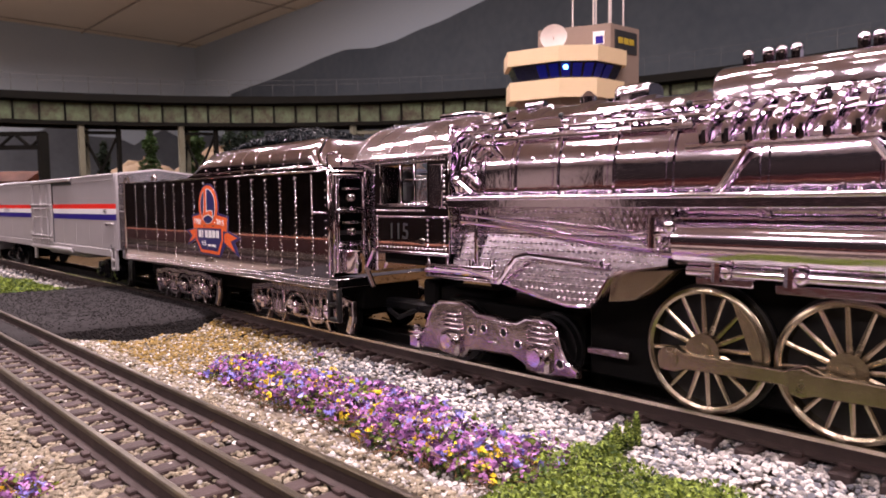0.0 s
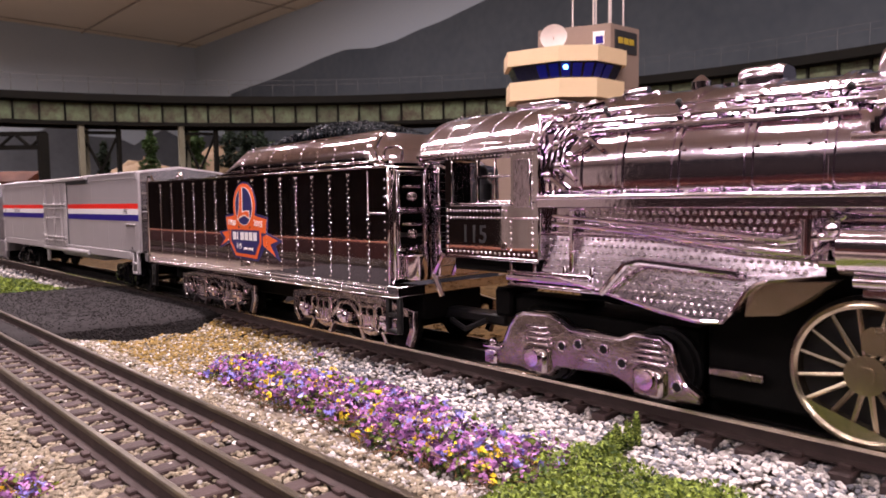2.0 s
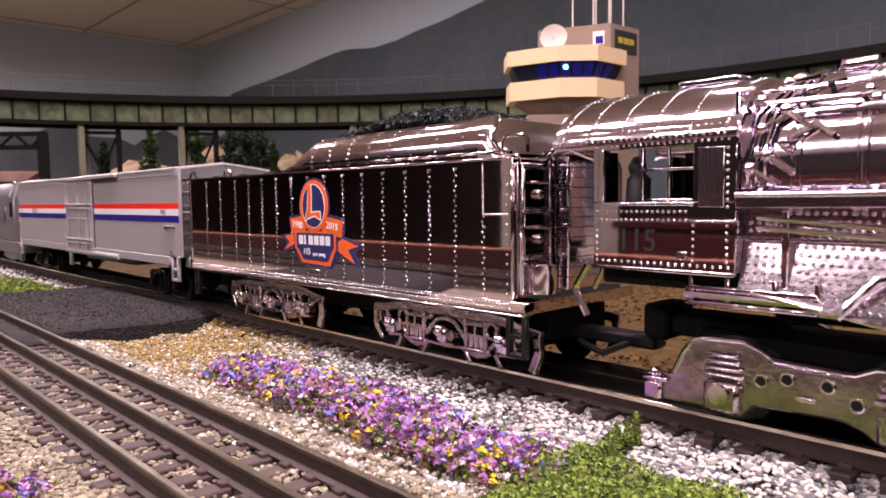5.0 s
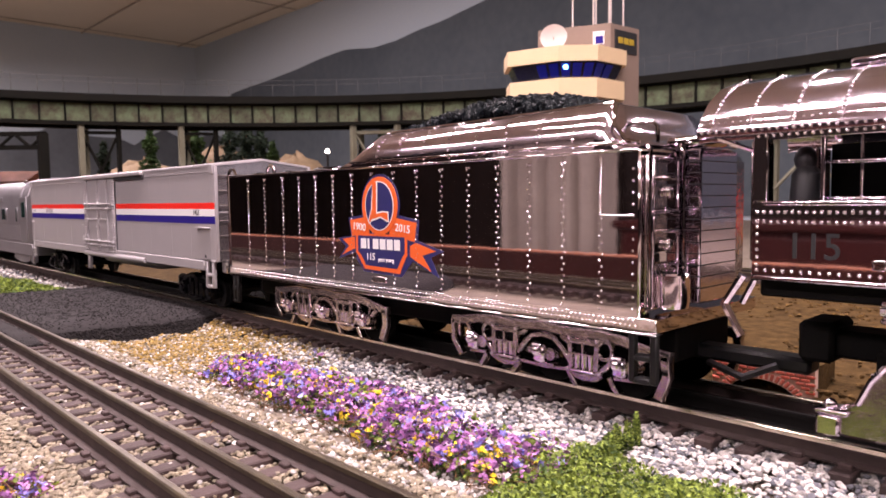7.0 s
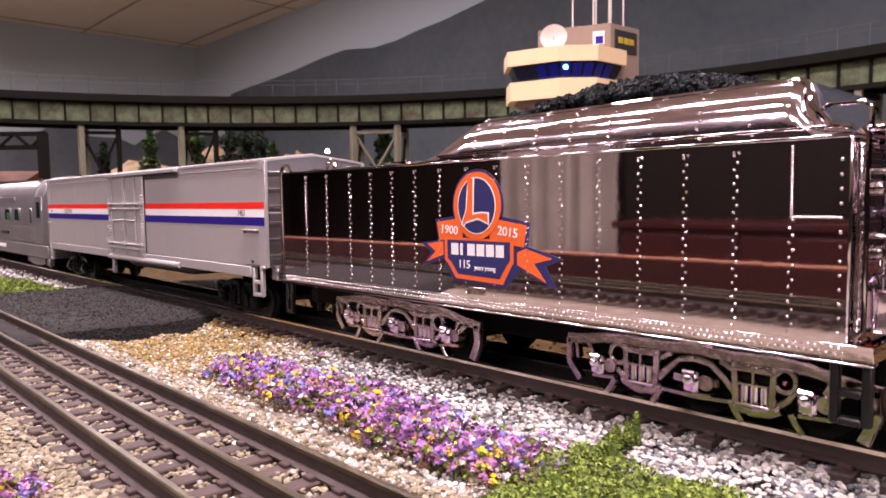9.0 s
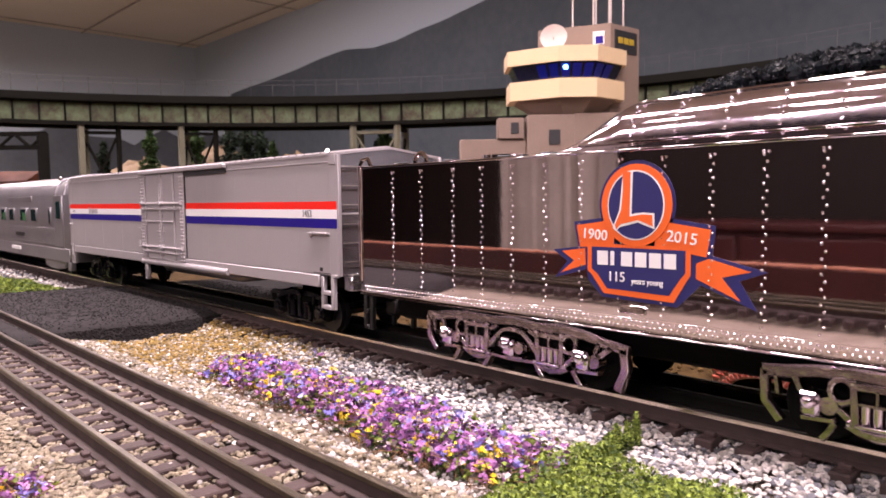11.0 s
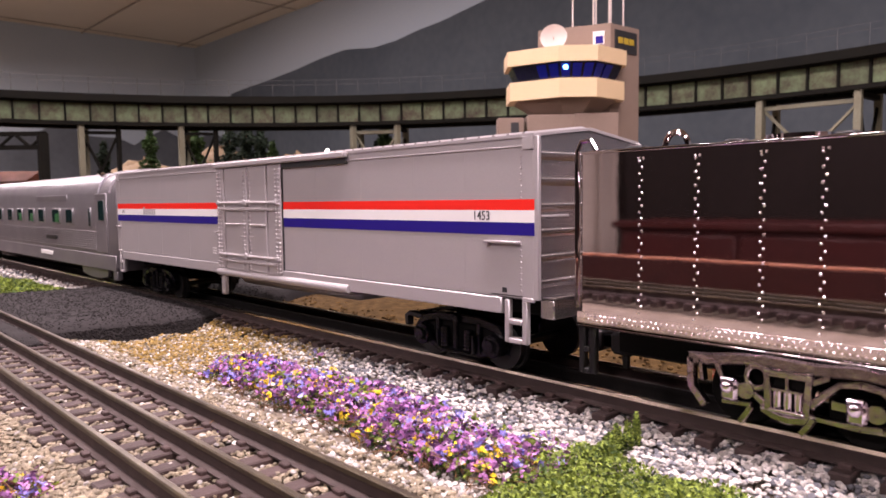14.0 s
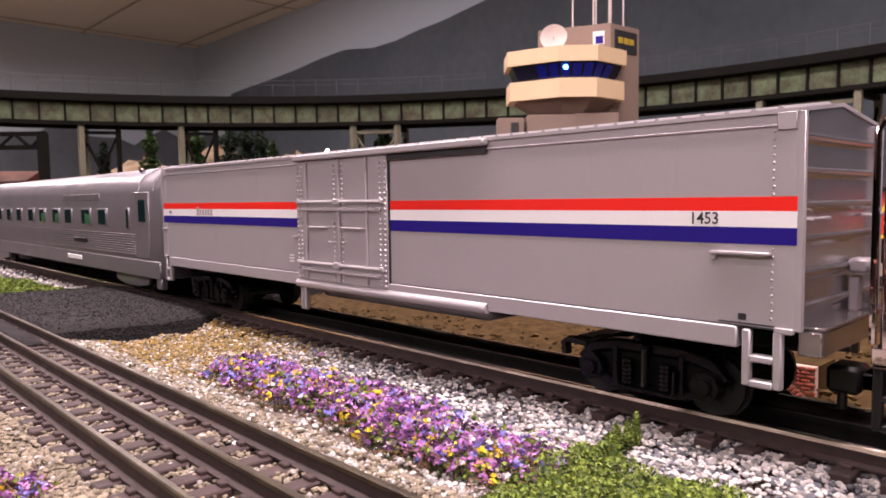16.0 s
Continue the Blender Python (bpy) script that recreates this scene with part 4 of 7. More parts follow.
def culvert():
    t = thing("brick_culvert", "red brick culvert arch with pale mortar in the dirt", "culvert", (-0.1085, 0.268, -0.0045))
    face = [(-0.019, 0.0045), (-0.019, -0.008)]
    face += [(-0.0145 * math.cos(a), -0.0125 + 0.0095 * math.sin(a)) for a in [0.5 + k * 0.2141 for k in range(11)]]
    face += [(0.019, -0.008), (0.019, 0.0045)]
    part("mortar_face", Geo().slab(face, -0.0004, 0.0025), MORTAR, t, smooth=0)
    part("earth_bank", Geo().slab(face, 0.0025, 0.02), DIRT, t, "brown earth over the arch", smooth=0)
    b = Geo().box(-0.00155, 0.00155, -0.0008, 0.0004, -0.00055, 0.00055, 0.0002).mesh("brick", BRICK, 0)
    for j in range(9):
        z = 0.0037 - j * 0.00145
        for i in range(-6, 7):
            x = i * 0.0035 + (0.00175 if j % 2 else 0)
            if abs(x) < 0.0178 and (x / 0.0178) ** 2 + ((z + 0.0125) / 0.0128) ** 2 > 1.02:
                part("brick", b, BRICK, t, at=pose(x, 0, z))
    v = Geo().box(-0.0006, 0.0006, -0.0008, 0.0004, -0.0013, 0.0013, 0.0002).mesh("arch_brick", BRICK, 0)
    for k in range(19):
        a = 0.45 + k * 0.1245
        part("arch_brick", v, BRICK, t, at=pose(-0.0161 * math.cos(a), 0, -0.0125 + 0.0112 * math.sin(a), 0, 57.2958 * a - 90, 0))
    # No hollow behind the arch: its inner shade is this black block.
    part("tunnel_dark", Geo().box(-0.0150, 0.0150, 0.012, 0.019, -0.0125, -0.0032), BLACK, t, "black block standing for the shade in the arch")
    return t


culvert()
track(0.59, -0.75, 0.25, "far three-rail track behind the train", RAIL_BLACK)


def red_car():
    t = thing("caboose", "red model caboose standing on the far track", "train car", (-0.06, 0.59, 0), "standing cars")
    CAR = mat("caboose_red", (0.55, 0.03, 0.022), 0.45, 0, (0.45, 0.025, 0.02), 30, 0.5, 0.05, 400)
    part("body", Geo().box(-0.094, 0.094, -0.029, 0.029, 0.034, 0.0635, 0.0008), CAR, t)
    part("stripe", Geo().box(-0.094, 0.094, -0.0297, -0.0287, 0.031, 0.0335), YELLOW, t)
    part("roof", Geo().box(-0.098, 0.098, -0.032, 0.032, 0.0637, 0.068, 0.001), BLACK, t)
    part("underframe", Geo().box(-0.09, 0.09, -0.018, 0.018, 0.012, 0.034, 0.001), MATT_BLACK, t)
    part("stripe", Geo().add([(-0.092, -0.0299, 0.044), (-0.0895, -0.0299, 0.044), (-0.078, -0.0299, 0.063), (-0.0805, -0.0299, 0.063)] + [(-0.092, -0.0287, 0.044), (-0.0895, -0.0287, 0.044), (-0.078, -0.0287, 0.063), (-0.0805, -0.0287, 0.063)], [(0, 1, 2, 3), (4, 7, 6, 5), (0, 4, 5, 1), (2, 6, 7, 3), (0, 3, 7, 4), (1, 5, 6, 2)]), YELLOW, t)
    for s in (-0.06, 0.06):
        for k in (-0.014, 0.014):
            part("wheel", Geo().tube([(s + k, -0.018, 0.009), (s + k, 0.018, 0.009)], 0.009, 16), BLACK, t)
    return t


red_car()


# ---- the train ----
TURNING = []         # (wheel, place in its car, radius)
CRANKED = []         # (rod, place in its car, radius of the wheels, throw)


def car_wheel(car, x, r, material=BLACK):
    """A pair of wheels on its axle."""
    g = Geo()
    for s in (-1, 1):
        g.tube([(0, s * 0.0160, 0), (0, s * 0.0185, 0)], r, 20)
        g.tube([(0, s * 0.0145, 0), (0, s * 0.0160, 0)], r + 0.0009, 20)
        g.tube([(0, s * 0.0183, 0), (0, s * 0.0192, 0)], r * 0.45, 12)
        for k in range(5):
            a = k * 1.2566
            g.tube([(r * 0.55 * math.cos(a), s * 0.0184, r * 0.55 * math.sin(a)), (r * 0.55 * math.cos(a), s * 0.0189, r * 0.55 * math.sin(a))], r * 0.12, 6)
    g.tube([(0, -0.015, 0), (0, 0.015, 0)], 0.0018, 8)
    w = part("wheel_set", g, material, car)
    TURNING.append((w, (x, 0, r), r))
    return w


def coil(g, x, y, z0, z1, r):
    n = 6
    for k in range(n):
        z = z0 + (z1 - z0) * (k + 0.5) / n
        g.tube([(x, y, z - 0.0004), (x, y, z + 0.0004)], r, 10)
    return g.tube([(x, y, z0), (x, y, z1)], r * 0.7, 8)


def freight_truck(car, x):
    """Black cast side frames with springs and bolted journal boxes, two wheel sets between them."""
    for s in (-1, 1):
        y = s * 0.0215
        n, b = y - 0.0016, y + 0.0014

        def at(pts):
            return [(x + a, c) for a, c in pts]

        truck = part("truck_frame", Geo().strap(at([(-0.0235, 0.0105), (-0.0195, 0.0150), (-0.0105, 0.0170), (0.0105, 0.0170), (0.0195, 0.0150), (0.0235, 0.0105)]), 0.0036, n, b, 0.0007), GLOSS_BLACK, car)
        part("tie_bar", Geo().strap(at([(-0.0190, 0.0075), (-0.0110, 0.0046), (0.0110, 0.0046), (0.0190, 0.0075)]), 0.0028, n, b, 0.0006), GLOSS_BLACK, truck)
        part("backing", Geo().slab(at([(-0.0200, 0.0150), (0.0200, 0.0150), (0.0180, 0.0070), (0.0100, 0.0040), (-0.0100, 0.0040), (-0.0180, 0.0070)]), y, y + 0.0012), MATT_BLACK, truck)
        for k in (-1, 1):
            c = x + k * 0.0185
            g = Geo().tube([(c, n - 0.0022, 0.0092), (c, b, 0.0092)], [0.0042, 0.0046], 8)
            g.tube([(c, n - 0.0034, 0.0092), (c, n - 0.0020, 0.0092)], [0.0022, 0.0026], 10)
            j = part("journal_box", g, GLOSS_BLACK, truck)
            g = Geo()
            for q in range(4):
                a = 0.785 + q * 1.5708
                g.ball((c + 0.0030 * math.cos(a), n - 0.0023, 0.0092 + 0.0030 * math.sin(a)), 0.0006, 6, 4)
            part("bolt", g, GLOSS_BLACK, j)
            part("column", Geo().strap(at([(k * 0.0108, 0.0165), (k * 0.0108, 0.0050)]), 0.0018, n - 0.0004, b, 0.0003), GLOSS_BLACK, truck)
            part("coil_spring", coil(Geo(), x + k * 0.0062, n - 0.0006, 0.0058, 0.0135, 0.0019), GLOSS_BLACK, truck)
        g = Geo().strap(at([(-0.0095, 0.0120), (-0.0092, 0.0054), (-0.0080, 0.0046), (0.0080, 0.0046), (0.0092, 0.0054), (0.0095, 0.0120)]), 0.0010, n - 0.0022, n, 0.0003)
        g.tube([(x, n - 0.0010, 0.0060), (x, n - 0.0010, 0.0180)], 0.0012, 8).ball((x, n - 0.0012, 0.0172), 0.0014, 8, 5)
        part("spring_plank", g, GLOSS_BLACK, truck)
    part("bolster", Geo().box(x - 0.005, x + 0.005, -0.0195, 0.0195, 0.010, 0.0235, 0.0008), MATT_BLACK, car)
    g = Geo().box(x - 0.031, x - 0.0225, -0.0155, 0.0155, 0.0135, 0.0160, 0.0005)
    g.strap([(x - 0.0225, 0.0150), (x - 0.0300, 0.0156), (x - 0.0318, 0.0146), (x - 0.0314, 0.0105)], 0.0020, -0.0215, -0.0185)
    part("brake_beam", g, BLACK, car)
    for k in (-0.0185, 0.0185):
        car_wheel(car, x + k, 0.0086)


def coupler(car, x, way):
    g = Geo().box(min(x, x + way * 0.012), max(x, x + way * 0.012), -0.0035, 0.0035, 0.0105, 0.0150, 0.0006)
    g.box(min(x + way * 0.011, x + way * 0.0195), max(x + way * 0.011, x + way * 0.0195), -0.0058, 0.0045, 0.0090, 0.0165, 0.0012)
    g.tube([(x + way * 0.016, -0.003, 0.0045), (x + way * 0.016, -0.003, 0.010)], 0.0013, 8)
    return part("coupler", g, BLACK, car)


def side_ladder(car, x, z0, z1, w, material, y=-0.0325, name="step_ladder"):
    g = Geo()
    c = 0.0004
    g.box(x - w / 2, x - w / 2 + 0.0022, y, y + 0.0022, z0, z1, c).box(x + w / 2 - 0.0022, x + w / 2, y, y + 0.0022, z0, z1, c)
    for z in (z0 + 0.0009, (z0 + z1) / 2):
        g.box(x - w / 2 + 0.002, x + w / 2 - 0.002, y - 0.0004, y + 0.0030, z - 0.0009, z + 0.0009, c)
    return part(name, g, material, car)


def boxcar():
    t = thing("box_car", "silver box car with red, white and blue stripes on the track", "train car", (-0.705, YC, 0), "train")
    Y = -0.0325
    W = 0.0285
    ends = []
    for x in (-0.1855, 0.1855):
        ends.append([(x, Y, 0.0288), (x, Y, 0.0818), (x, -0.002, 0.0850), (x, W, 0.0818), (x, W, 0.0288)])
    body = part("body", Geo().loft(ends), SILVER, t, smooth=20)
    # roof panels and edge
    roof = part("roof", Geo().loft([[(x, Y - 0.0006, 0.0812), (x, Y - 0.0006, 0.0822), (x, -0.002, 0.0858), (x, W + 0.0006, 0.0822), (x, W + 0.0006, 0.0812), (x, -0.002, 0.0848)] for x in (-0.1863, 0.1863)]), SILVER, t, smooth=20)
    for i in range(57):
        x = -0.182 + i * 0.0065
        part("roof_rib", Geo().loft([[(x + a, Y - 0.0004, 0.0822 + h) if k == 0 else (x + a, -0.002, 0.0858 + h) if k == 1 else (x + a, W + 0.0004, 0.0822 + h) for a, h in ((-0.0008, 0), (-0.0004, 0.0007), (0.0004, 0.0007), (0.0008, 0))] for k in range(3)]), SILVER, roof)
    for n, m, a, b in (("red_stripe", RED, 0.0579, 0.0614), ("white_stripe", WHITE, 0.0539, 0.0579), ("blue_stripe", BLUE, 0.0497, 0.0539)):
        part(n, Geo().box(-0.1853, -0.0318, Y - 0.00018, Y + 0.0004, a, b), m, t)
        part(n, Geo().box(0.0345, 0.1862, Y - 0.00018, Y + 0.0004, a, b), m, t)
    # corner posts, edge strips and sill
    for x in (0.1815, -0.1855):
        g = Geo().box(x, x + 0.0042, Y - 0.00008, Y + 0.001, 0.0292, 0.0497).box(x, x + 0.0042, Y - 0.00008, Y + 0.001, 0.0615, 0.0770)
        g.box(x, x + 0.0044, Y - 0.0007, Y + 0.001, 0.0772, 0.0815, 0.0002)
        g.box(x, x + 0.0044, Y - 0.0007, Y + 0.001, 0.0282, 0.0296, 0.0002)
        part("corner_post", g, SILVER, t)
    part("top_rail", Geo().box(0.0345, 0.1813, Y - 0.0005, Y + 0.0005, 0.0782, 0.0787, 0.0001).box(-0.1853, -0.0318, Y - 0.0005, Y + 0.0005, 0.0782, 0.0787, 0.0001), SILVER, t)
    part("side_sill", Geo().box(-0.178, 0.1725, Y - 0.0008, Y + 0.003, 0.0234, 0.0289, 0.0004).box(-0.178, 0.1725, 0.0255, 0.029, 0.0234, 0.0289, 0.0004), SILVER, t)
    part("belt", Geo().box(-0.1853, 0.1853, Y - 0.0003, Y + 0.0005, 0.0289, 0.0292), INK, t)
    g = Geo().studs([(0.1806, Y, 0.0315 + i * 0.0019) for i in range(25) if not 0.0494 < 0.0315 + i * 0.0019 < 0.0618], 0.00042).studs([(-0.1806, Y, 0.0315 + i * 0.0019) for i in range(25) if not 0.0494 < 0.0315 + i * 0.0019 < 0.0618], 0.00042)
    part("rivets", g, SILVER, t)
    # panel seams
    for x in (0.062, 0.095, 0.128, 0.155, -0.07, -0.11, -0.15):
        g = Geo().box(x, x + 0.00022, Y - 0.00004, Y + 0.0004, 0.0292, 0.0497).box(x, x + 0.00022, Y - 0.00004, Y + 0.0004, 0.0614, 0.0782)
        part("panel_seam", g, SILVER, t)
    # the sliding door with its rails
    d0, d1 = -0.0312, 0.0340
    door = part("door", Geo().box(d0, d1, Y - 0.0013, Y + 0.001, 0.0262, 0.0795, 0.0003), SILVER, t)
    part("door_gap", Geo().box(d1, d1 + 0.0006, Y - 0.0006, Y + 0.001, 0.0266, 0.0790), INK, door)
    g = Geo().studs([(x, Y - 0.0013, 0.0275 + i * 0.00205) for x in (d0 + 0.0012, d0 + 0.0042, d1 - 0.0012, d1 - 0.0042, -0.0016, 0.0042) for i in range(25)], 0.00068, 0.9)
    g.studs([(d0 + 0.002 + i * 0.0021, Y - 0.0013, z) for z in (0.0270, 0.0318) for i in range(30)], 0.00045)
    g.studs([(d0 + 0.006 + i * 0.0017, Y - 0.0024, z) for z in (0.0580, 0.0312) for i in range(32)], 0.00045, 0.9)
    g.studs([(-0.0060 + i * 0.0018, Y - 0.0013, z) for z in (0.0440, 0.0505) for i in range(8)], 0.0005, 0.9)
    tagged(part("rivets", g, SILVER, door), kind="stuff")
    for z, r in ((0.0612, 0.0007), (0.0342, 0.0007)):
        g = Geo().tube([(d0 + 0.002, Y - 0.0022, z), (d1 - 0.002, Y - 0.0022, z)], r, 8)
        g.box(-0.0008, 0.0034, Y - 0.0032, Y - 0.001, z - 0.0014, z + 0.0012, 0.0003)
        for x in (d0 + 0.0025, d1 - 0.0035):
            g.box(x - 0.001, x + 0.002, Y - 0.0028, Y - 0.001, z - 0.0009, z + 0.0009, 0.0002)
        part("locking_bar", g, SILVER, door)
    for z in (0.0580, 0.0312):
        part("door_beam", Geo().box(d0 + 0.004, d1 - 0.0035, Y - 0.0024, Y - 0.001, z - 0.0009, z + 0.0009, 0.0003), SILVER, door)
    for x in (-0.0225, 0.0025, 0.0215):
        part("door_post", Geo().tube([(x, Y - 0.0018, 0.0275), (x, Y - 0.0018, 0.0790)], 0.00055, 8), SILVER, door)
    for x in (-0.014, 0.0125):
        part("handle", Geo().tube([(x - 0.007, Y - 0.0012, 0.0502), (x - 0.006, Y - 0.0026, 0.0502), (x + 0.006, Y - 0.0026, 0.0502), (x + 0.007, Y - 0.0012, 0.0502)], 0.0005, 6), SILVER, door)
    part("upper_track", Geo().box(d0 - 0.001, 0.0870, Y - 0.0030, Y + 0.001, 0.0796, 0.0821, 0.0005), SILVER, t)
    # The hanging track's shadow on the side, laid in as a black strip.
    part("track_shadow_strip", Geo().box(d1 + 0.001, 0.0865, Y - 0.0012, Y + 0.001, 0.0772, 0.0796), INK, t)
    part("lower_track", Geo().tube([(d0 - 0.001, Y - 0.0006, 0.0243), (0.0868, Y - 0.0006, 0.0243)], 0.0018, 10).box(d0, 0.0868, Y - 0.0015, Y + 0.001, 0.0240, 0.0262, 0.0004), SILVER, t)
    # small fittings
    g = Geo().box(0.1655, 0.1805, Y - 0.0020, Y + 0.0006, 0.0470, 0.0478, 0.0002).box(0.1655, 0.1668, Y - 0.0012, Y + 0.0006, 0.0455, 0.0478, 0.0002)
    part("grab_iron", g, SILVER, t)
    part("grab_iron", Geo().box(-0.1853, -0.1800, Y - 0.0018, Y + 0.0006, 0.0456, 0.0463, 0.0002), SILVER, t)
    part("door_stop", Geo().box(-0.0355, -0.0325, Y - 0.0018, Y + 0.0006, 0.0448, 0.0458, 0.0002), SILVER, t)
    part("data_mark", Geo().box(0.1675, 0.1815, Y - 0.0002, Y + 0.0004, 0.0296, 0.0299).box(0.1725, 0.1745, Y - 0.0002, Y + 0.0004, 0.0306, 0.0322), INK, t)
    g = Geo()
    for k in range(3):
        g.box(-0.0405, -0.0365, Y - 0.0002, Y + 0.0004, 0.0335 + k * 0.0014, 0.0341 + k * 0.0014)
    part("data_mark", g, WHITE, t)
    lettering("car_number", "1453", 0.0044, INK, t, pose(0.1632, Y - 0.00022, 0.0559) @ UPRIGHT, "black car number on the white stripe", 0.92)
    lettering("car_number", "1453", 0.0022, INK, t, pose(-0.175, Y - 0.00022, 0.0559) @ UPRIGHT)
    g = Geo()
    for k in range(6):
        part("name_mark", Geo().box(-0.1385 + k * 0.0034, -0.1362 + k * 0.0034, Y - 0.0003, Y + 0.0002, 0.0545, 0.0578 if k else 0.0592), SILVER, t, "plain silver mark")
    # ribbed ends
    for x, s in ((0.1855, 1), (-0.1855, -1)):
        for k in range(6):
            z = 0.0345 + k * 0.0083
            part("end_rib", Geo().loft([[(x - s * 0.0004, y, z - 0.0030), (x + s * 0.0006, y, z - 0.0016), (x + s * 0.0016, y, z), (x + s * 0.0014, y, z + 0.0006), (x - s * 0.0004, y, z + 0.0010)] for y in (Y + 0.0016, W - 0.0016)]), END_SILVER, t, smooth=60)
        part("end_plate", Geo().loft([[(q, Y + 0.0012, 0.0290), (q, Y + 0.0012, 0.0812), (q, -0.002, 0.0850), (q, W - 0.0012, 0.0812), (q, W - 0.0012, 0.0290)] for q in (x - s * 0.0006, x + s * 0.0003)]), END_SILVER, t, "glossy silver end wall", smooth=20)
        for y in (Y, W - 0.0016):
            part("end_post", Geo().box(min(x - s * 0.0005, x + s * 0.0022), max(x - s * 0.0005, x + s * 0.0022), y, y + 0.0016, 0.0290, 0.0815, 0.0002), SILVER, t)
        a, b = min(x, x + s * 0.0065), max(x, x + s * 0.0065)
        part("end_platform", Geo().box(a, b, -0.0290, 0.025, 0.0292, 0.0300, 0.0002), END_SILVER, t)
        part("end_beam", Geo().box(min(x, x + s * 0.0058), max(x, x + s * 0.0058), -0.0290, 0.025, 0.0226, 0.0290, 0.0005), END_SILVER, t)
        part("brake_housing", Geo().box(min(x + s * 0.001, x + s * 0.0062), max(x + s * 0.001, x + s * 0.0062), 0.003, 0.0105, 0.0405, 0.0445, 0.0008).box(min(x + s * 0.001, x + s * 0.0035), max(x + s * 0.001, x + s * 0.0035), 0.004, 0.0085, 0.0300, 0.0395, 0.0005), SILVER, t)
        for y in (-0.030, 0.014):
            part("grab_iron", Geo().tube([(x + s * 0.001, y, 0.0560), (x + s * 0.0032, y, 0.0560), (x + s * 0.0032, y + 0.012, 0.0560), (x + s * 0.001, y + 0.012, 0.0560)], 0.0004, 6), SILVER, t)
        coupler(t, x, s)
    for x, w in ((0.1785, 0.0098), (-0.1805, 0.0075)):
        side_ladder(t, x, 0.0140, 0.0284, w, SILVER, Y - 0.0006)
        side_ladder(t, x, 0.0140, 0.0284, w, SILVER, 0.0255)
    side_ladder(t, -0.0295, 0.0120, 0.0240, 0.0045, SILVER, Y)
    part("underframe", Geo().box(-0.184, 0.184, -0.024, 0.022, 0.0225, 0.0288, 0.0006), MATT_BLACK, t)
    part("side_tank", Geo().box(-0.035, 0.075, -0.020, 0.018, 0.0165, 0.0226, 0.0025), SILVER2, t)
    for x in (0.1415, -0.1415):
        freight_truck(t, x)
    return t


# ---- tender ----
def disc(cx, cz, rx, rz, n=40, a0=0.0, a1=6.2832):
    return [(cx + rx * math.cos(a0 + (a1 - a0) * k / n), cz + rz * math.sin(a0 + (a1 - a0) * k / n)) for k in range(n)]


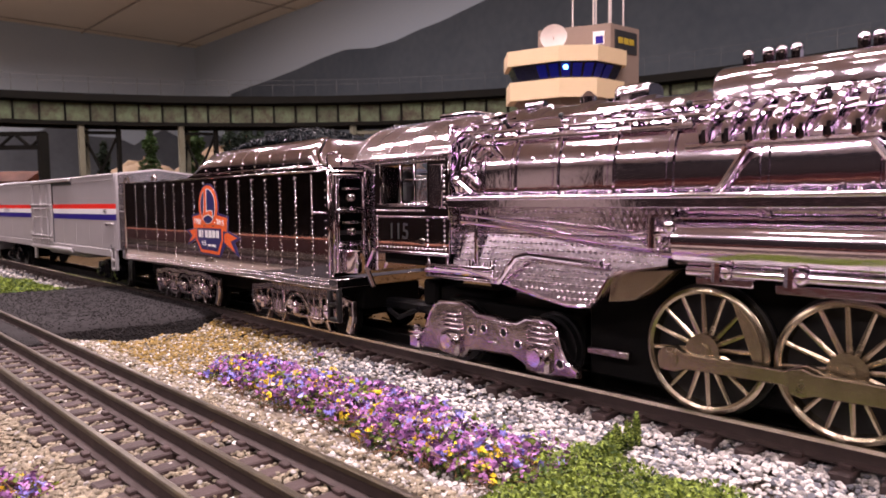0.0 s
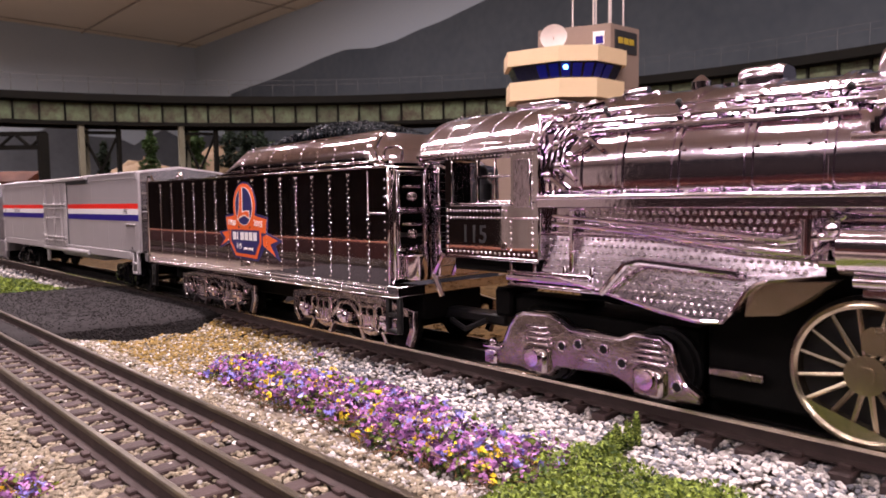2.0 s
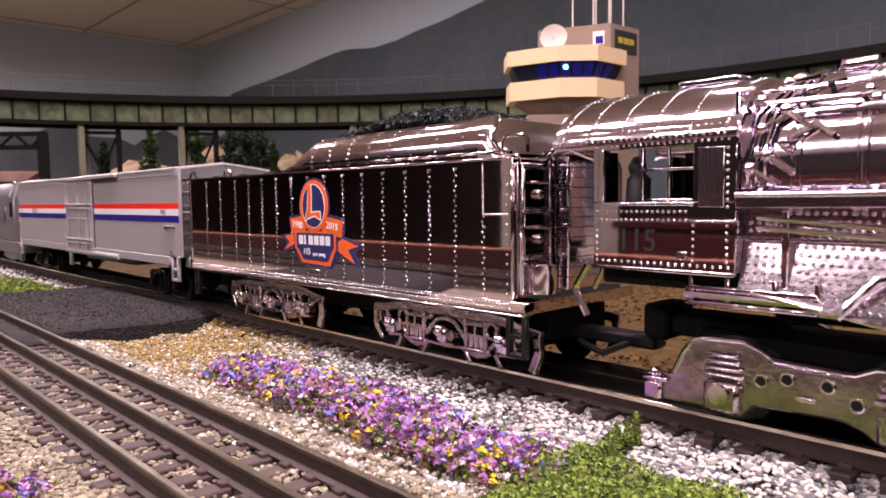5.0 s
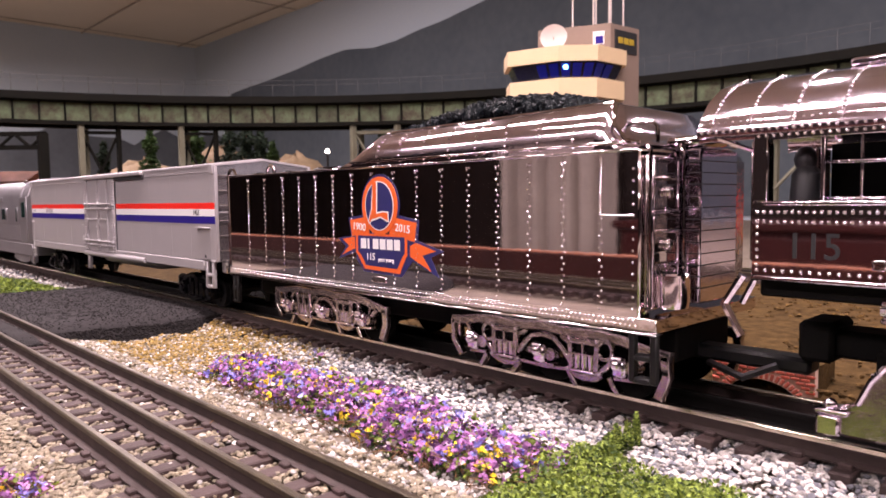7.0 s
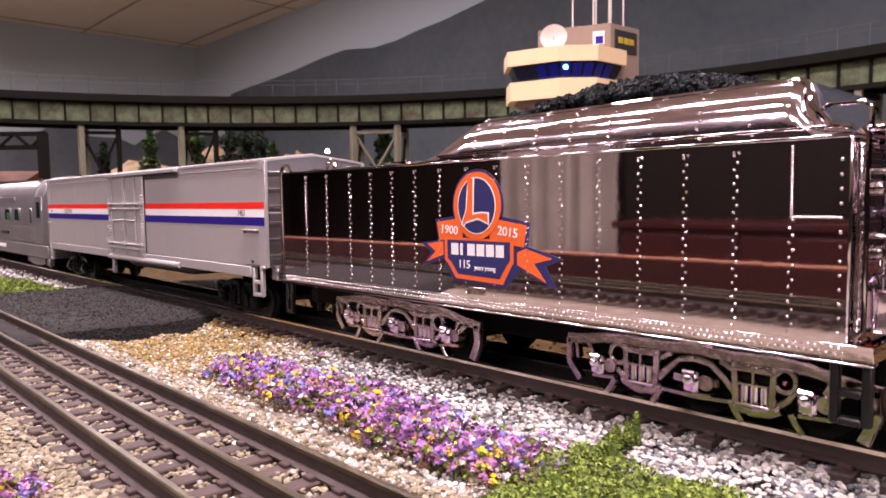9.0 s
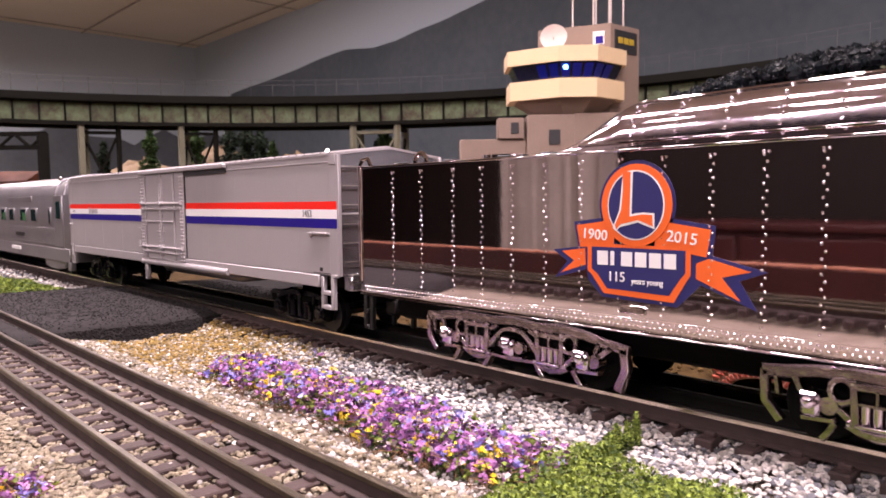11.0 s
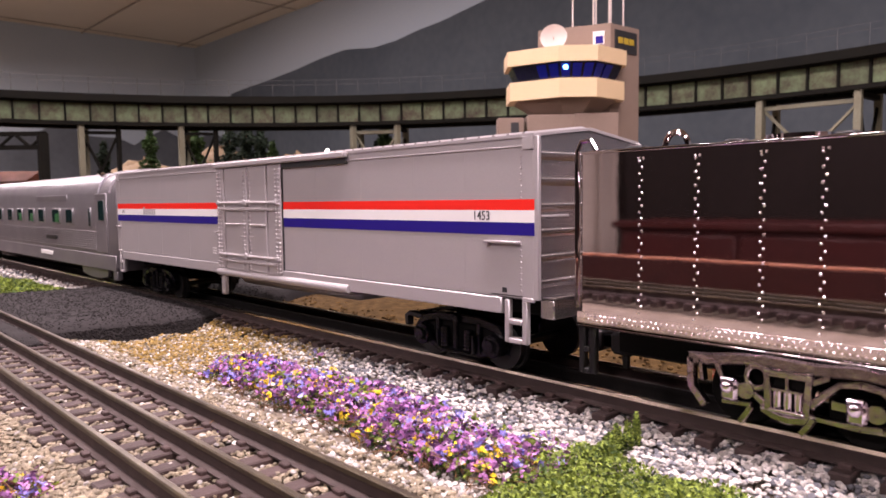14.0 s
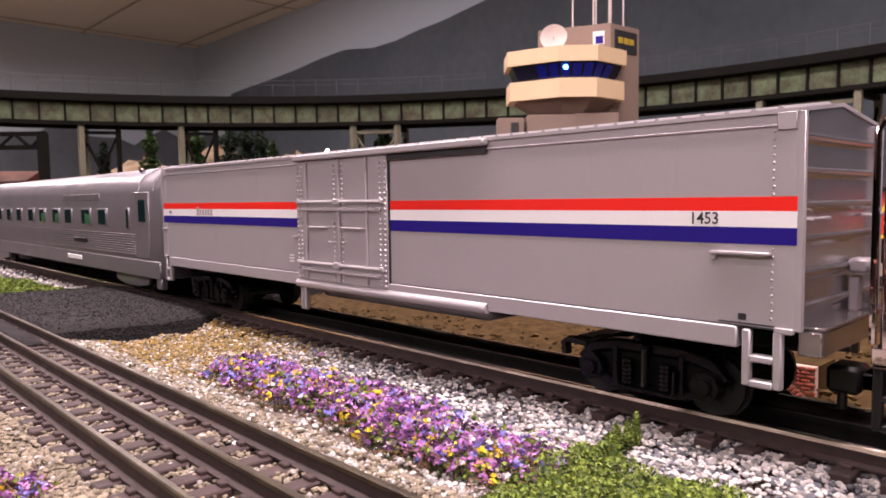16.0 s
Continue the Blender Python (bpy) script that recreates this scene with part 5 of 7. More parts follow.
def emblem(car, Y):
    """Orange and navy badge of plain shapes: oval, ribbon, shield and marks."""
    cx, cz = 0.0060, 0.0594
    e = part("emblem", Geo().slab(disc(cx, cz, 0.0120, 0.0126), Y - 0.00016, Y + 0.0003), NAVY, car, "orange and navy badge with white marks")

    def flat(name, outline, k, m, label=""):
        return part(name, Geo().slab(outline, Y - 0.00016 - k * 0.00007, Y + 0.0002), m, e, label, smooth=0)

    flat("ribbon_edge", [(-0.0150, 0.0545), (0.0005, 0.0565), (0.0120, 0.0565), (0.0292, 0.0540), (0.0283, 0.0462), (0.0425, 0.0428), (0.0355, 0.0402), (0.0400, 0.0330), (0.0250, 0.0385), (0.0250, 0.0380), (0.0187, 0.0318), (-0.0050, 0.0327), (-0.0100, 0.0375), (-0.0103, 0.0405), (-0.0222, 0.0372), (-0.0175, 0.0425), (-0.0228, 0.0458), (-0.0135, 0.0470)], 0, NAVY)
    flat("ribbon_tail", [(-0.0195, 0.0455), (-0.0110, 0.0467), (-0.0108, 0.0418), (-0.0200, 0.0388), (-0.0150, 0.0428)], 1, ORANGE)
    flat("ribbon_tail", [(0.0240, 0.0440), (0.0275, 0.0455), (0.0385, 0.0427), (0.0310, 0.0408), (0.0360, 0.0350), (0.0240, 0.0400)], 1, ORANGE)
    flat("ribbon", [(-0.0140, 0.0535), (-0.0010, 0.0553), (-0.0010, 0.0478), (-0.0127, 0.0470)], 2, ORANGE)
    flat("ribbon", [(0.0120, 0.0553), (0.0280, 0.0530), (0.0268, 0.0458), (0.0120, 0.0480)], 2, ORANGE)
    flat("shield_edge", [(-0.0100, 0.0482), (0.0225, 0.0482), (0.0225, 0.0405), (0.0215, 0.0392), (0.0178, 0.0330), (-0.0043, 0.0338), (-0.0085, 0.0390), (-0.0100, 0.0402)], 3, ORANGE)
    flat("shield", [(-0.0085, 0.0473), (0.0211, 0.0473), (0.0211, 0.0412), (0.0196, 0.0395), (0.0165, 0.0348), (-0.0032, 0.0353), (-0.0066, 0.0395), (-0.0085, 0.0408)], 4, NAVY)
    flat("oval_edge", disc(cx, cz, 0.0111, 0.0116), 5, ORANGE)
    flat("oval_line", disc(cx, cz, 0.0090, 0.0098), 6, WHITE)
    flat("oval", disc(cx, cz, 0.0086, 0.0094), 7, NAVY)
    flat("curved_mark_line", [(0.0022, 0.0688), (0.0053, 0.0692), (0.0049, 0.0570), (0.0085, 0.0574), (0.0120, 0.0572), (0.0121, 0.0528), (0.0070, 0.0546), (0.0012, 0.0532), (0.0000, 0.0520), (-0.0012, 0.0530), (0.0010, 0.0580), (0.0016, 0.0640)], 8, WHITE)
    flat("curved_mark", [(0.0020, 0.0690), (0.0046, 0.0688), (0.0043, 0.0562), (0.0085, 0.0569), (0.0114, 0.0567), (0.0116, 0.0536), (0.0070, 0.0553), (0.0014, 0.0540), (0.0000, 0.0526), (-0.0004, 0.0538), (0.0016, 0.0580), (0.0022, 0.0640)], 9, ORANGE)
    for k in range(6):
        x = -0.0065 + k * 0.00445 - (0.0009 if k > 1 else 0)
        w = 0.0013 if k == 1 else 0.0036
        g = Geo().slab([(x, 0.0421), (x + w, 0.0421), (x + w, 0.0462), (x, 0.0462)], Y - 0.0005, Y + 0.0002)
        part("name_mark", g, WHITE, e, "plain white block")
    lettering("year", "1900", 0.0043, WHITE, e, pose(-0.0076, Y - 0.00042, 0.0508, 0, 4, 0) @ UPRIGHT, "", 1.05)
    lettering("year", "2015", 0.0043, WHITE, e, pose(0.0200, Y - 0.00042, 0.0506, 0, 6, 0) @ UPRIGHT, "", 1.05)
    lettering("motto", "115", 0.0040, WHITE, e, pose(0.0000, Y - 0.00056, 0.0388) @ UPRIGHT, "", 1.0)
    lettering("motto", "years young", 0.0024, WHITE, e, pose(0.0098, Y - 0.00056, 0.0380) @ UPRIGHT, "", 0.85)
    return e


def chrome_truck(car, x, way):
    """Openwork chrome castings over three axles: spine, spring pockets, straps, journal boxes and brake hangers."""
    for s in (-1, 1):
        y = s * 0.0235
        n, b = y - 0.0012, y + 0.0012

        def at(pts):
            return [(x + a, c) for a, c in pts]

        spine = [(-0.0435, 0.0168), (-0.038, 0.0172), (-0.030, 0.0184), (-0.022, 0.0190), (-0.010, 0.0186), (0.0, 0.0194), (0.010, 0.0186), (0.022, 0.0190), (0.030, 0.0182), (0.037, 0.0166), (0.0460, 0.0154)]
        f = part("truck_frame", Geo().strap(at(spine), 0.0034, n, b, 0.0006), CHROME_WORN, car)
        part("end_bracket", Geo().strap(at([(-0.0428, 0.0172), (-0.0426, 0.0090), (-0.0385, 0.0042)]), 0.0022, n, b).strap(at([(-0.0400, 0.0168), (-0.0392, 0.0110)]), 0.0012, n, b), CHROME_WORN, f)
        part("end_hanger", Geo().strap(at([(0.0440, 0.0160), (0.0446, 0.0095), (0.0418, 0.0026)]), 0.0032, n, b, 0.0005).strap(at([(0.0400, 0.0158), (0.0345, 0.0115)]), 0.0020, n, b), CHROME_WORN, f)
        for k in (-0.0165, 0.0165):
            sg = -1 if k < 0 else 1
            # the pocket's frame, open in the middle
            g = Geo().strap(at([(k - 0.0052, 0.0180), (k - 0.0046, 0.0066)]), 0.0018, n - 0.0008, b).strap(at([(k + 0.0052, 0.0180), (k + 0.0046, 0.0066)]), 0.0018, n - 0.0008, b)
            g.strap(at([(k - 0.0052, 0.0164), (k + 0.0052, 0.0164)]), 0.0018, n - 0.0010, b).strap(at([(k - 0.0040, 0.0124), (k + 0.0040, 0.0124)]), 0.0009, n - 0.0012, b)
            g.strap(at([(k, 0.0164), (k, 0.0120)]), 0.0010, n - 0.0010, b)
            g.strap(at([(k - 0.0066, 0.0068), (k - 0.0036, 0.0052), (k, 0.0046), (k + 0.0036, 0.0052), (k + 0.0066, 0.0068)]), 0.0024, n, b, 0.0005)
            h = part("spring_pocket", g, CHROME_WORN, f)
            part("spring_seat", Geo().box(x + k - 0.0044, x + k + 0.0044, n - 0.0016, b, 0.0066, 0.0076, 0.0003), LOCO_CHROME, h)
            # Black box set in the pocket to stand for its inner shade.
            part("opening", Geo().box(x + k - 0.0042, x + k + 0.0042, y, y + 0.0010, 0.0068, 0.0162, 0.0002), MATT_BLACK, h)
            for q in (-0.0026, 0.0, 0.0026):
                part("spring", coil(Geo(), x + k + q, n + 0.0004, 0.0076, 0.0120, 0.0011), LOCO_CHROME, f)
            # ring round the large hole beside the pocket
            o = k + sg * 0.0078
            part("frame_ring", Geo().strap([(x + o + 0.0027 * math.cos(j * 0.5236), 0.0146 + 0.0029 * math.sin(j * 0.5236)) for j in range(13)], 0.0014, n - 0.0006, b), CHROME_WORN, f)
            # straps from the pocket to the outer and to the middle axle
            g = Geo().strap(at([(k + sg * 0.0054, 0.0072), (k + sg * 0.0085, 0.0098), (k + sg * 0.0105, 0.0128)]), 0.0017, n, b)
            g.strap(at([(k + sg * 0.0170, 0.0128), (k + sg * 0.0190, 0.0168)]), 0.0016, n, b)
            g.strap(at([(k - sg * 0.0052, 0.0092), (k - sg * 0.0085, 0.0128), (k - sg * 0.0120, 0.0158), (k - sg * 0.0165, 0.0166)]), 0.0019, n - 0.0003, b, 0.0005)
            g.strap(at([(k - sg * 0.0050, 0.0066), (k - sg * 0.0165, 0.0060)]), 0.0014, n, b)
            g.strap(at([(k - sg * 0.0052, 0.0150), (k - sg * 0.0095, 0.0172)]), 0.0016, n, b)
            g.strap(at([(k - sg * 0.0100, 0.0108), (k - sg * 0.0138, 0.0106)]), 0.0024, n, b)
            part("frame_strap", g, CHROME_WORN, f)
            for q in (k - sg * 0.0062, k + sg * 0.0092):
                part("brake_hanger", Geo().strap(at([(q, 0.0066), (q + sg * 0.0010, 0.0046), (q + sg * 0.0030, 0.0018)]), 0.0017, n - 0.0004, b, 0.0003), CHROME_WORN, f)
            g = Geo()
            for q, z in ((k - 0.0052, 0.0172), (k + 0.0052, 0.0172), (k - 0.0060, 0.0072), (k + 0.0060, 0.0072)):
                g.ball((x + q, n - 0.0006, z), 0.0007, 6, 4)
            part("bolt", g, LOCO_CHROME, f)
        for k in (-0.0305, 0.0, 0.0305):
            g = Geo().box(x + k - 0.0026, x + k + 0.0020, n - 0.0026, b, 0.0074, 0.0134, 0.0009)
            g.ball((x + k - 0.0004, n - 0.0028, 0.0116), 0.0019, 10, 6)
            j = part("journal_box", g, LOCO_CHROME, f, "bright journal box")
            part("hinge", Geo().tube([(x + k - 0.0020, n - 0.0026, 0.0134), (x + k + 0.0014, n - 0.0026, 0.0134)], 0.0007, 8), LOCO_CHROME, j)
            part("axle_boss", Geo().tube([(x + k + 0.0036, n - 0.0010, 0.0106), (x + k + 0.0036, b, 0.0106)], [0.0022, 0.0026], 14).strap([(x + k - 0.0030, 0.0066), (x + k + 0.0050, 0.0070)], 0.0014, n - 0.0006, b), CHROME_WORN, f)
    part("bolster", Geo().box(x - 0.012, x + 0.012, -0.0200, 0.0200, 0.0120, 0.0235, 0.001), MATT_BLACK, car)
    for k in (-0.0305, 0.0, 0.0305):
        car_wheel(car, x + k, 0.0088, MATT_BLACK)


def tender():
    t = thing("locomotive_tender", "dark chrome tender with rivets, coal load and an orange emblem", "train car", (-0.38, YC, 0), "train")
    Y = -0.0325
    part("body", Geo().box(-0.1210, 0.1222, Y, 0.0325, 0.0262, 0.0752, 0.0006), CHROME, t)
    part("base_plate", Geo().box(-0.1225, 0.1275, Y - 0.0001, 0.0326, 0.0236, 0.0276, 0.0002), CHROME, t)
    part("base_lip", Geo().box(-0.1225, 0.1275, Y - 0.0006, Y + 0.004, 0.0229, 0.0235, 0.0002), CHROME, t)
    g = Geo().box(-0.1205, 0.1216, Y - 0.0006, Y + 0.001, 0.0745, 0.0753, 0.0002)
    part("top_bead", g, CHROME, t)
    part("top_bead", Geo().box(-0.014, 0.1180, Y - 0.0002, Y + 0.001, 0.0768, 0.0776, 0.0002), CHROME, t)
    # coal bunker with rolled edges
    def hood(x, k):
        z = 0.0752
        h = 0.0140 * k
        a = [(Y + 0.0006, z), (Y + 0.0006, z + h * 0.38), (Y + 0.0022, z + h * 0.66), (Y + 0.0058, z + h * 0.90), (Y + 0.0110, z + h), (-0.015, z + h)]
        return [(x, p, q) for p, q in a] + [(x, -p, q) for p, q in a[::-1]]
    rows = [hood(-0.0225, 0.02), hood(-0.0150, 0.35), (hood(-0.0055, 0.80)), hood(0.0005, 1.0), hood(0.060, 1.04), hood(0.1060, 1.08), hood(0.1095, 1.0), hood(0.1120, 0.55), hood(0.1165, 0.16), hood(0.1215, 0.10)]
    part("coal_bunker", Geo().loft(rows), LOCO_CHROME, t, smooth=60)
    part("bunker_rim", Geo().tube([(-0.0055, Y + 0.012, 0.0872), (0.0005, Y + 0.012, 0.0893), (0.060, Y + 0.012, 0.0899), (0.106, Y + 0.012, 0.0904), (0.1095, Y + 0.0075, 0.0890), (0.1125, Y + 0.0015, 0.0830), (0.1170, Y + 0.0008, 0.0778), (0.1215, Y + 0.0008, 0.0768)], 0.0007, 8), CHROME, t)
    # coal
    COAL = mat("coal", (0.003, 0.003, 0.004), 0.28, 0, (0.006, 0.010, 0.012), 300, 0.7, 0.4, 1500, spec=0.06)
    n = 2100
    cx, cy = RNG.uniform(0.004, 0.1, n), RNG.uniform(-0.0195, 0.0195, n)
    cz = 0.0880 + 0.0105 * np.sin(np.clip((cx - 0.004) / 0.096, 0, 1) * 3.1416) ** 0.7 * np.sqrt(np.clip(1 - (cy / 0.021) ** 2, 0, 1)) + RNG.uniform(-0.0008, 0.0008, n)
    v = ICO[None] * RNG.uniform(0.7, 1.3, (n, 12, 1)) * (0.00125 * RNG.uniform(0.6, 1.4, (n, 1, 1))) + np.stack([cx, cy, cz], 1)[:, None]
    me = bpy.data.meshes.new("coal_load")
    me.from_pydata(v.reshape(-1, 3), [], (ICOF[None] + 12 * np.arange(n)[:, None, None]).reshape(-1, 3))
    me.materials.append(COAL)
    part("coal_load", me, COAL, t, "heap of shiny black coal")
    # rivets
    cols = [-0.481, -0.4645, -0.4475] + [-0.4335 + 0.01356 * i for i in range(13)]
    pl = []
    for c in cols:
        x = c + 0.38
        top = 0.0728
        for i in range(25):
            z = 0.0290 + i * 0.00178
            if c > -0.272 and z > 0.0560:
                continue
            pl.append((x + (0.00042 if i % 2 else -0.00042), Y, z))
        pl += [(x - 0.00055, Y, 0.0724), (x + 0.00075, Y, 0.0724)] if c < -0.272 else []
    pl += [(0.1092, Y, 0.0565 + i * 0.00072) for i in range(24)] + [(0.1092 + i * 0.00072, Y, 0.0565) for i in range(15)]
    pl += [(0.1200, Y, 0.0300 + i * 0.0033) for i in range(13)]
    pl += [(-0.1190 + i * 0.00165 + (0.0008 if k else 0), Y - 0.0001, 0.0266 - k * 0.0014) for i in range(146) for k in (0, 1)]
    rv = part("rivets", Geo().studs(pl, 0.00042, 0.9), RIVET_CHROME, t, "bright rivet heads in zigzag columns", smooth=80)
    tagged(rv, kind="stuff")
    arc = [Vector((Y + 0.0006, 0.0758)), Vector((Y + 0.0006, 0.0806)), Vector((Y + 0.0022, 0.0846)), Vector((Y + 0.0058, 0.0881)), Vector((Y + 0.0110, 0.0896))]
    pl = []
    for i in range(8):
        x = 0.0040 + i * 0.01356
        for a, b in zip(arc, arc[1:]):
            for k in (0.15, 0.65):
                p = a.lerp(b, k)
                pl.append(((x + (0.0004 if k < 0.5 else -0.0004), p[0] - 0.0001, p[1] + 0.0001), (0, a[1] - b[1], b[0] - a[0])))
    tagged(part("bunker_rivets", Geo().domes(pl, 0.00052, 0.9), RIVET_CHROME, t, smooth=80), kind="stuff")
    part("builder_plate", Geo().box(0.0005, 0.0095, Y - 0.0005, Y + 0.001, 0.0285, 0.0312, 0.0004), CHROME_WORN, t)
    emblem(t, Y)
    # front: panels, tool boxes, steps
    X = 0.1222
    part("front_panel", Geo().box(X, X + 0.0016, -0.031, -0.0135, 0.0300, 0.0735, 0.0006), CHROME_WORN, t)
    part("front_panel", Geo().box(X, X + 0.0016, 0.0135, 0.031, 0.0300, 0.0735, 0.0006), CHROME_WORN, t)
    g = Geo()
    for z in (0.0415, 0.0570, 0.0722):
        g.box(X + 0.0012, X + 0.0026, -0.0300, -0.0145, z, z + 0.0010, 0.0003)
    for y in (-0.0300, -0.0155):
        g.box(X + 0.0012, X + 0.0024, y, y + 0.0010, 0.0300, 0.0730, 0.0003)
    part("panel_frame", g, LOCO_CHROME, t)
    part("panel", Geo().box(X + 0.0014, X + 0.0020, -0.0285, -0.0160, 0.0430, 0.0565, 0.0002), CHROME, t)
    part("panel", Geo().box(X + 0.0014, X + 0.0020, -0.0285, -0.0160, 0.0585, 0.0715, 0.0002), CHROME, t)
    g = Geo().domes([((X + 0.0017, y, 0.0310 + i * 0.0022), (1, 0, 0)) for y in (-0.0306, -0.0140) for i in range(20)], 0.0004)
    part("rivets", g, RIVET_CHROME, t, smooth=80)
    g = Geo().tube([(X + 0.0045, -0.0225, 0.0300), (X + 0.0045, -0.0225, 0.0320), (X + 0.0045, -0.0225, 0.0395), (X + 0.0045, -0.0225, 0.0400)], [0.0046, 0.0050, 0.0050, 0.0044], 20)
    part("bucket", g, LOCO_CHROME, t)
    g = Geo()
    for z in (0.0480, 0.0630):
        g.tube([(X + 0.0020, -0.0245, z + 0.004), (X + 0.0042, -0.0245, z + 0.004), (X + 0.0042, -0.0195, z + 0.004), (X + 0.0020, -0.0195, z + 0.004)], 0.0006, 6)
        g.ball((X + 0.0026, -0.0220, z), 0.0018, 10, 6)
    part("latch", g, CHROME_WORN, t)
    for y in (-0.0318, -0.0128):
        part("hand_rail", Geo().tube([(X + 0.0012, y, 0.0290), (X + 0.0028, y, 0.031), (X + 0.0028, y, 0.0745), (X + 0.0012, y, 0.0765)], 0.0006, 8), CHROME, t)
    part("bulkhead", Geo().box(X + 0.0002, X + 0.0075, -0.0120, 0.0120, 0.0300, 0.0758, 0.0006), LOCO_CHROME, t)
    for k in range(12):
        z = 0.0345 + k * 0.0034
        part("bulkhead_seam", Geo().box(X + 0.0070, X + 0.0077, -0.0114, 0.0114, z, z + 0.0003).box(X + 0.0006, X + 0.0074, -0.0122, -0.0118, z, z + 0.0003), INK, t)
    part("bulkhead_cap", Geo().box(X - 0.004, X + 0.0085, -0.0125, 0.0125, 0.0762, 0.0795, 0.0012), CHROME, t)
    part("grab_loop", Geo().tube([(0.1130, Y + 0.006, 0.0775), (0.1130, Y + 0.006, 0.0815), (0.1145, Y + 0.006, 0.0828), (0.1225, Y + 0.006, 0.0828), (0.1240, Y + 0.006, 0.0815), (0.1240, Y + 0.006, 0.0770)], 0.0006, 8), CHROME, t)
    side_ladder(t, 0.1225, 0.0085, 0.0235, 0.009, BLACK, Y + 0.001)
    side_ladder(t, -0.1195, 0.0085, 0.0235, 0.006, BLACK, Y + 0.001)
    # rear deck fittings
    part("corner_rail", Geo().tube([(-0.1225, Y + 0.0004, 0.0285), (-0.1225, Y + 0.0004, 0.0755), (-0.1215, Y + 0.001, 0.0782), (-0.1185, Y + 0.0015, 0.0785), (-0.1170, Y + 0.002, 0.0755)], 0.0008, 8), CHROME, t)
    part("lift_eye", Geo().tube([(-0.0960 + 0.0035 * math.cos(a), -0.022, 0.0757 + 0.0042 * math.sin(a)) for a in [k * 0.3142 for k in range(11)]], 0.0009, 8), CHROME, t)
    for x in (-0.1085, -0.0790, -0.0520, -0.0330):
        part("deck_hatch", Geo().box(x - 0.0025, x + 0.0025, -0.024, -0.019, 0.0752, 0.0768, 0.0005), BLACK, t)
    part("deck_lid", Geo().tube([(-0.071, 0, 0.0752), (-0.071, 0, 0.0785)], 0.009, 24), CHROME, t)
    part("frame", Geo().box(-0.118, 0.1255, -0.017, 0.017, 0.0125, 0.0233, 0.0008), MATT_BLACK, t)
    coupler(t, -0.121, -1)
    part("drawbar", Geo().box(0.1200, 0.1580, -0.004, 0.004, 0.0120, 0.0165, 0.001).tube([(0.130, -0.006, 0.012), (0.142, -0.010, 0.010), (0.150, -0.006, 0.014)], 0.0012, 6), BLACK, t)
    chrome_truck(t, -0.047, 1)
    chrome_truck(t, 0.0815, 1)
    return t


# ---- locomotive ----
def driver(car, x, r, turn):
    """A spoked driving wheel with rim, tyre, hub and counterweight, and its fellow on the other side."""
    y = -0.0190
    w = part("driving_wheel", Geo().loft([[(rr * math.cos(k * 0.1309), yy, rr * math.sin(k * 0.1309)) for k in range(48)] for rr, yy in ((r, y + 0.004), (r, y + 0.0004), (r - 0.0005, y), (r - 0.0012, y - 0.0002), (r - 0.0020, y + 0.0004), (r - 0.0022, y + 0.004))], caps=False), STEEL, car, "brassy spoked driving wheel")
    part("tyre", Geo().tube([(0, y + 0.004, 0), (0, y + 0.0052, 0)], r + 0.0010, 48), BLACK, w, "blackened flange")
    part("hub", Geo().tube([(0, y - 0.0012, 0), (0, y + 0.004, 0)], r * 0.27, 20).tube([(0, y - 0.0020, 0), (0, y, 0)], r * 0.12, 12), STEEL, w)
    n = 16
    for k in range(n):
        a = 6.28318 * k / n + 0.1
        part("spoke", Geo().tube([(r * 0.22 * math.cos(a), y + 0.0012, r * 0.22 * math.sin(a)), (r * 0.90 * math.cos(a), y + 0.0012, r * 0.90 * math.sin(a))], [0.00085, 0.00062], 6), STEEL, w)
    cw = [(r * 0.90 * math.cos(a), r * 0.90 * math.sin(a)) for a in [-0.72 + 1.44 * k / 14 for k in range(15)]]
    part("counterweight", Geo().slab(cw, y + 0.0002, y + 0.003, 0.0003), STEEL, w)
    part("crank_boss", Geo().tube([(-0.0095, y - 0.0008, 0), (-0.0095, y + 0.003, 0)], 0.0036, 16), STEEL, w)
    part("far_wheel", Geo().tube([(0, 0.0150, 0), (0, 0.0195, 0)], r, 40).tube([(0, -0.014, 0), (0, 0.016, 0)], 0.003, 10), MATT_BLACK, w)
    part("back_disc", Geo().tube([(0, y + 0.0053, 0), (0, y + 0.0060, 0)], r - 0.0006, 40), MATT_BLACK, w)
    TURNING.append((w, (x, 0, r, turn), r))
    return w


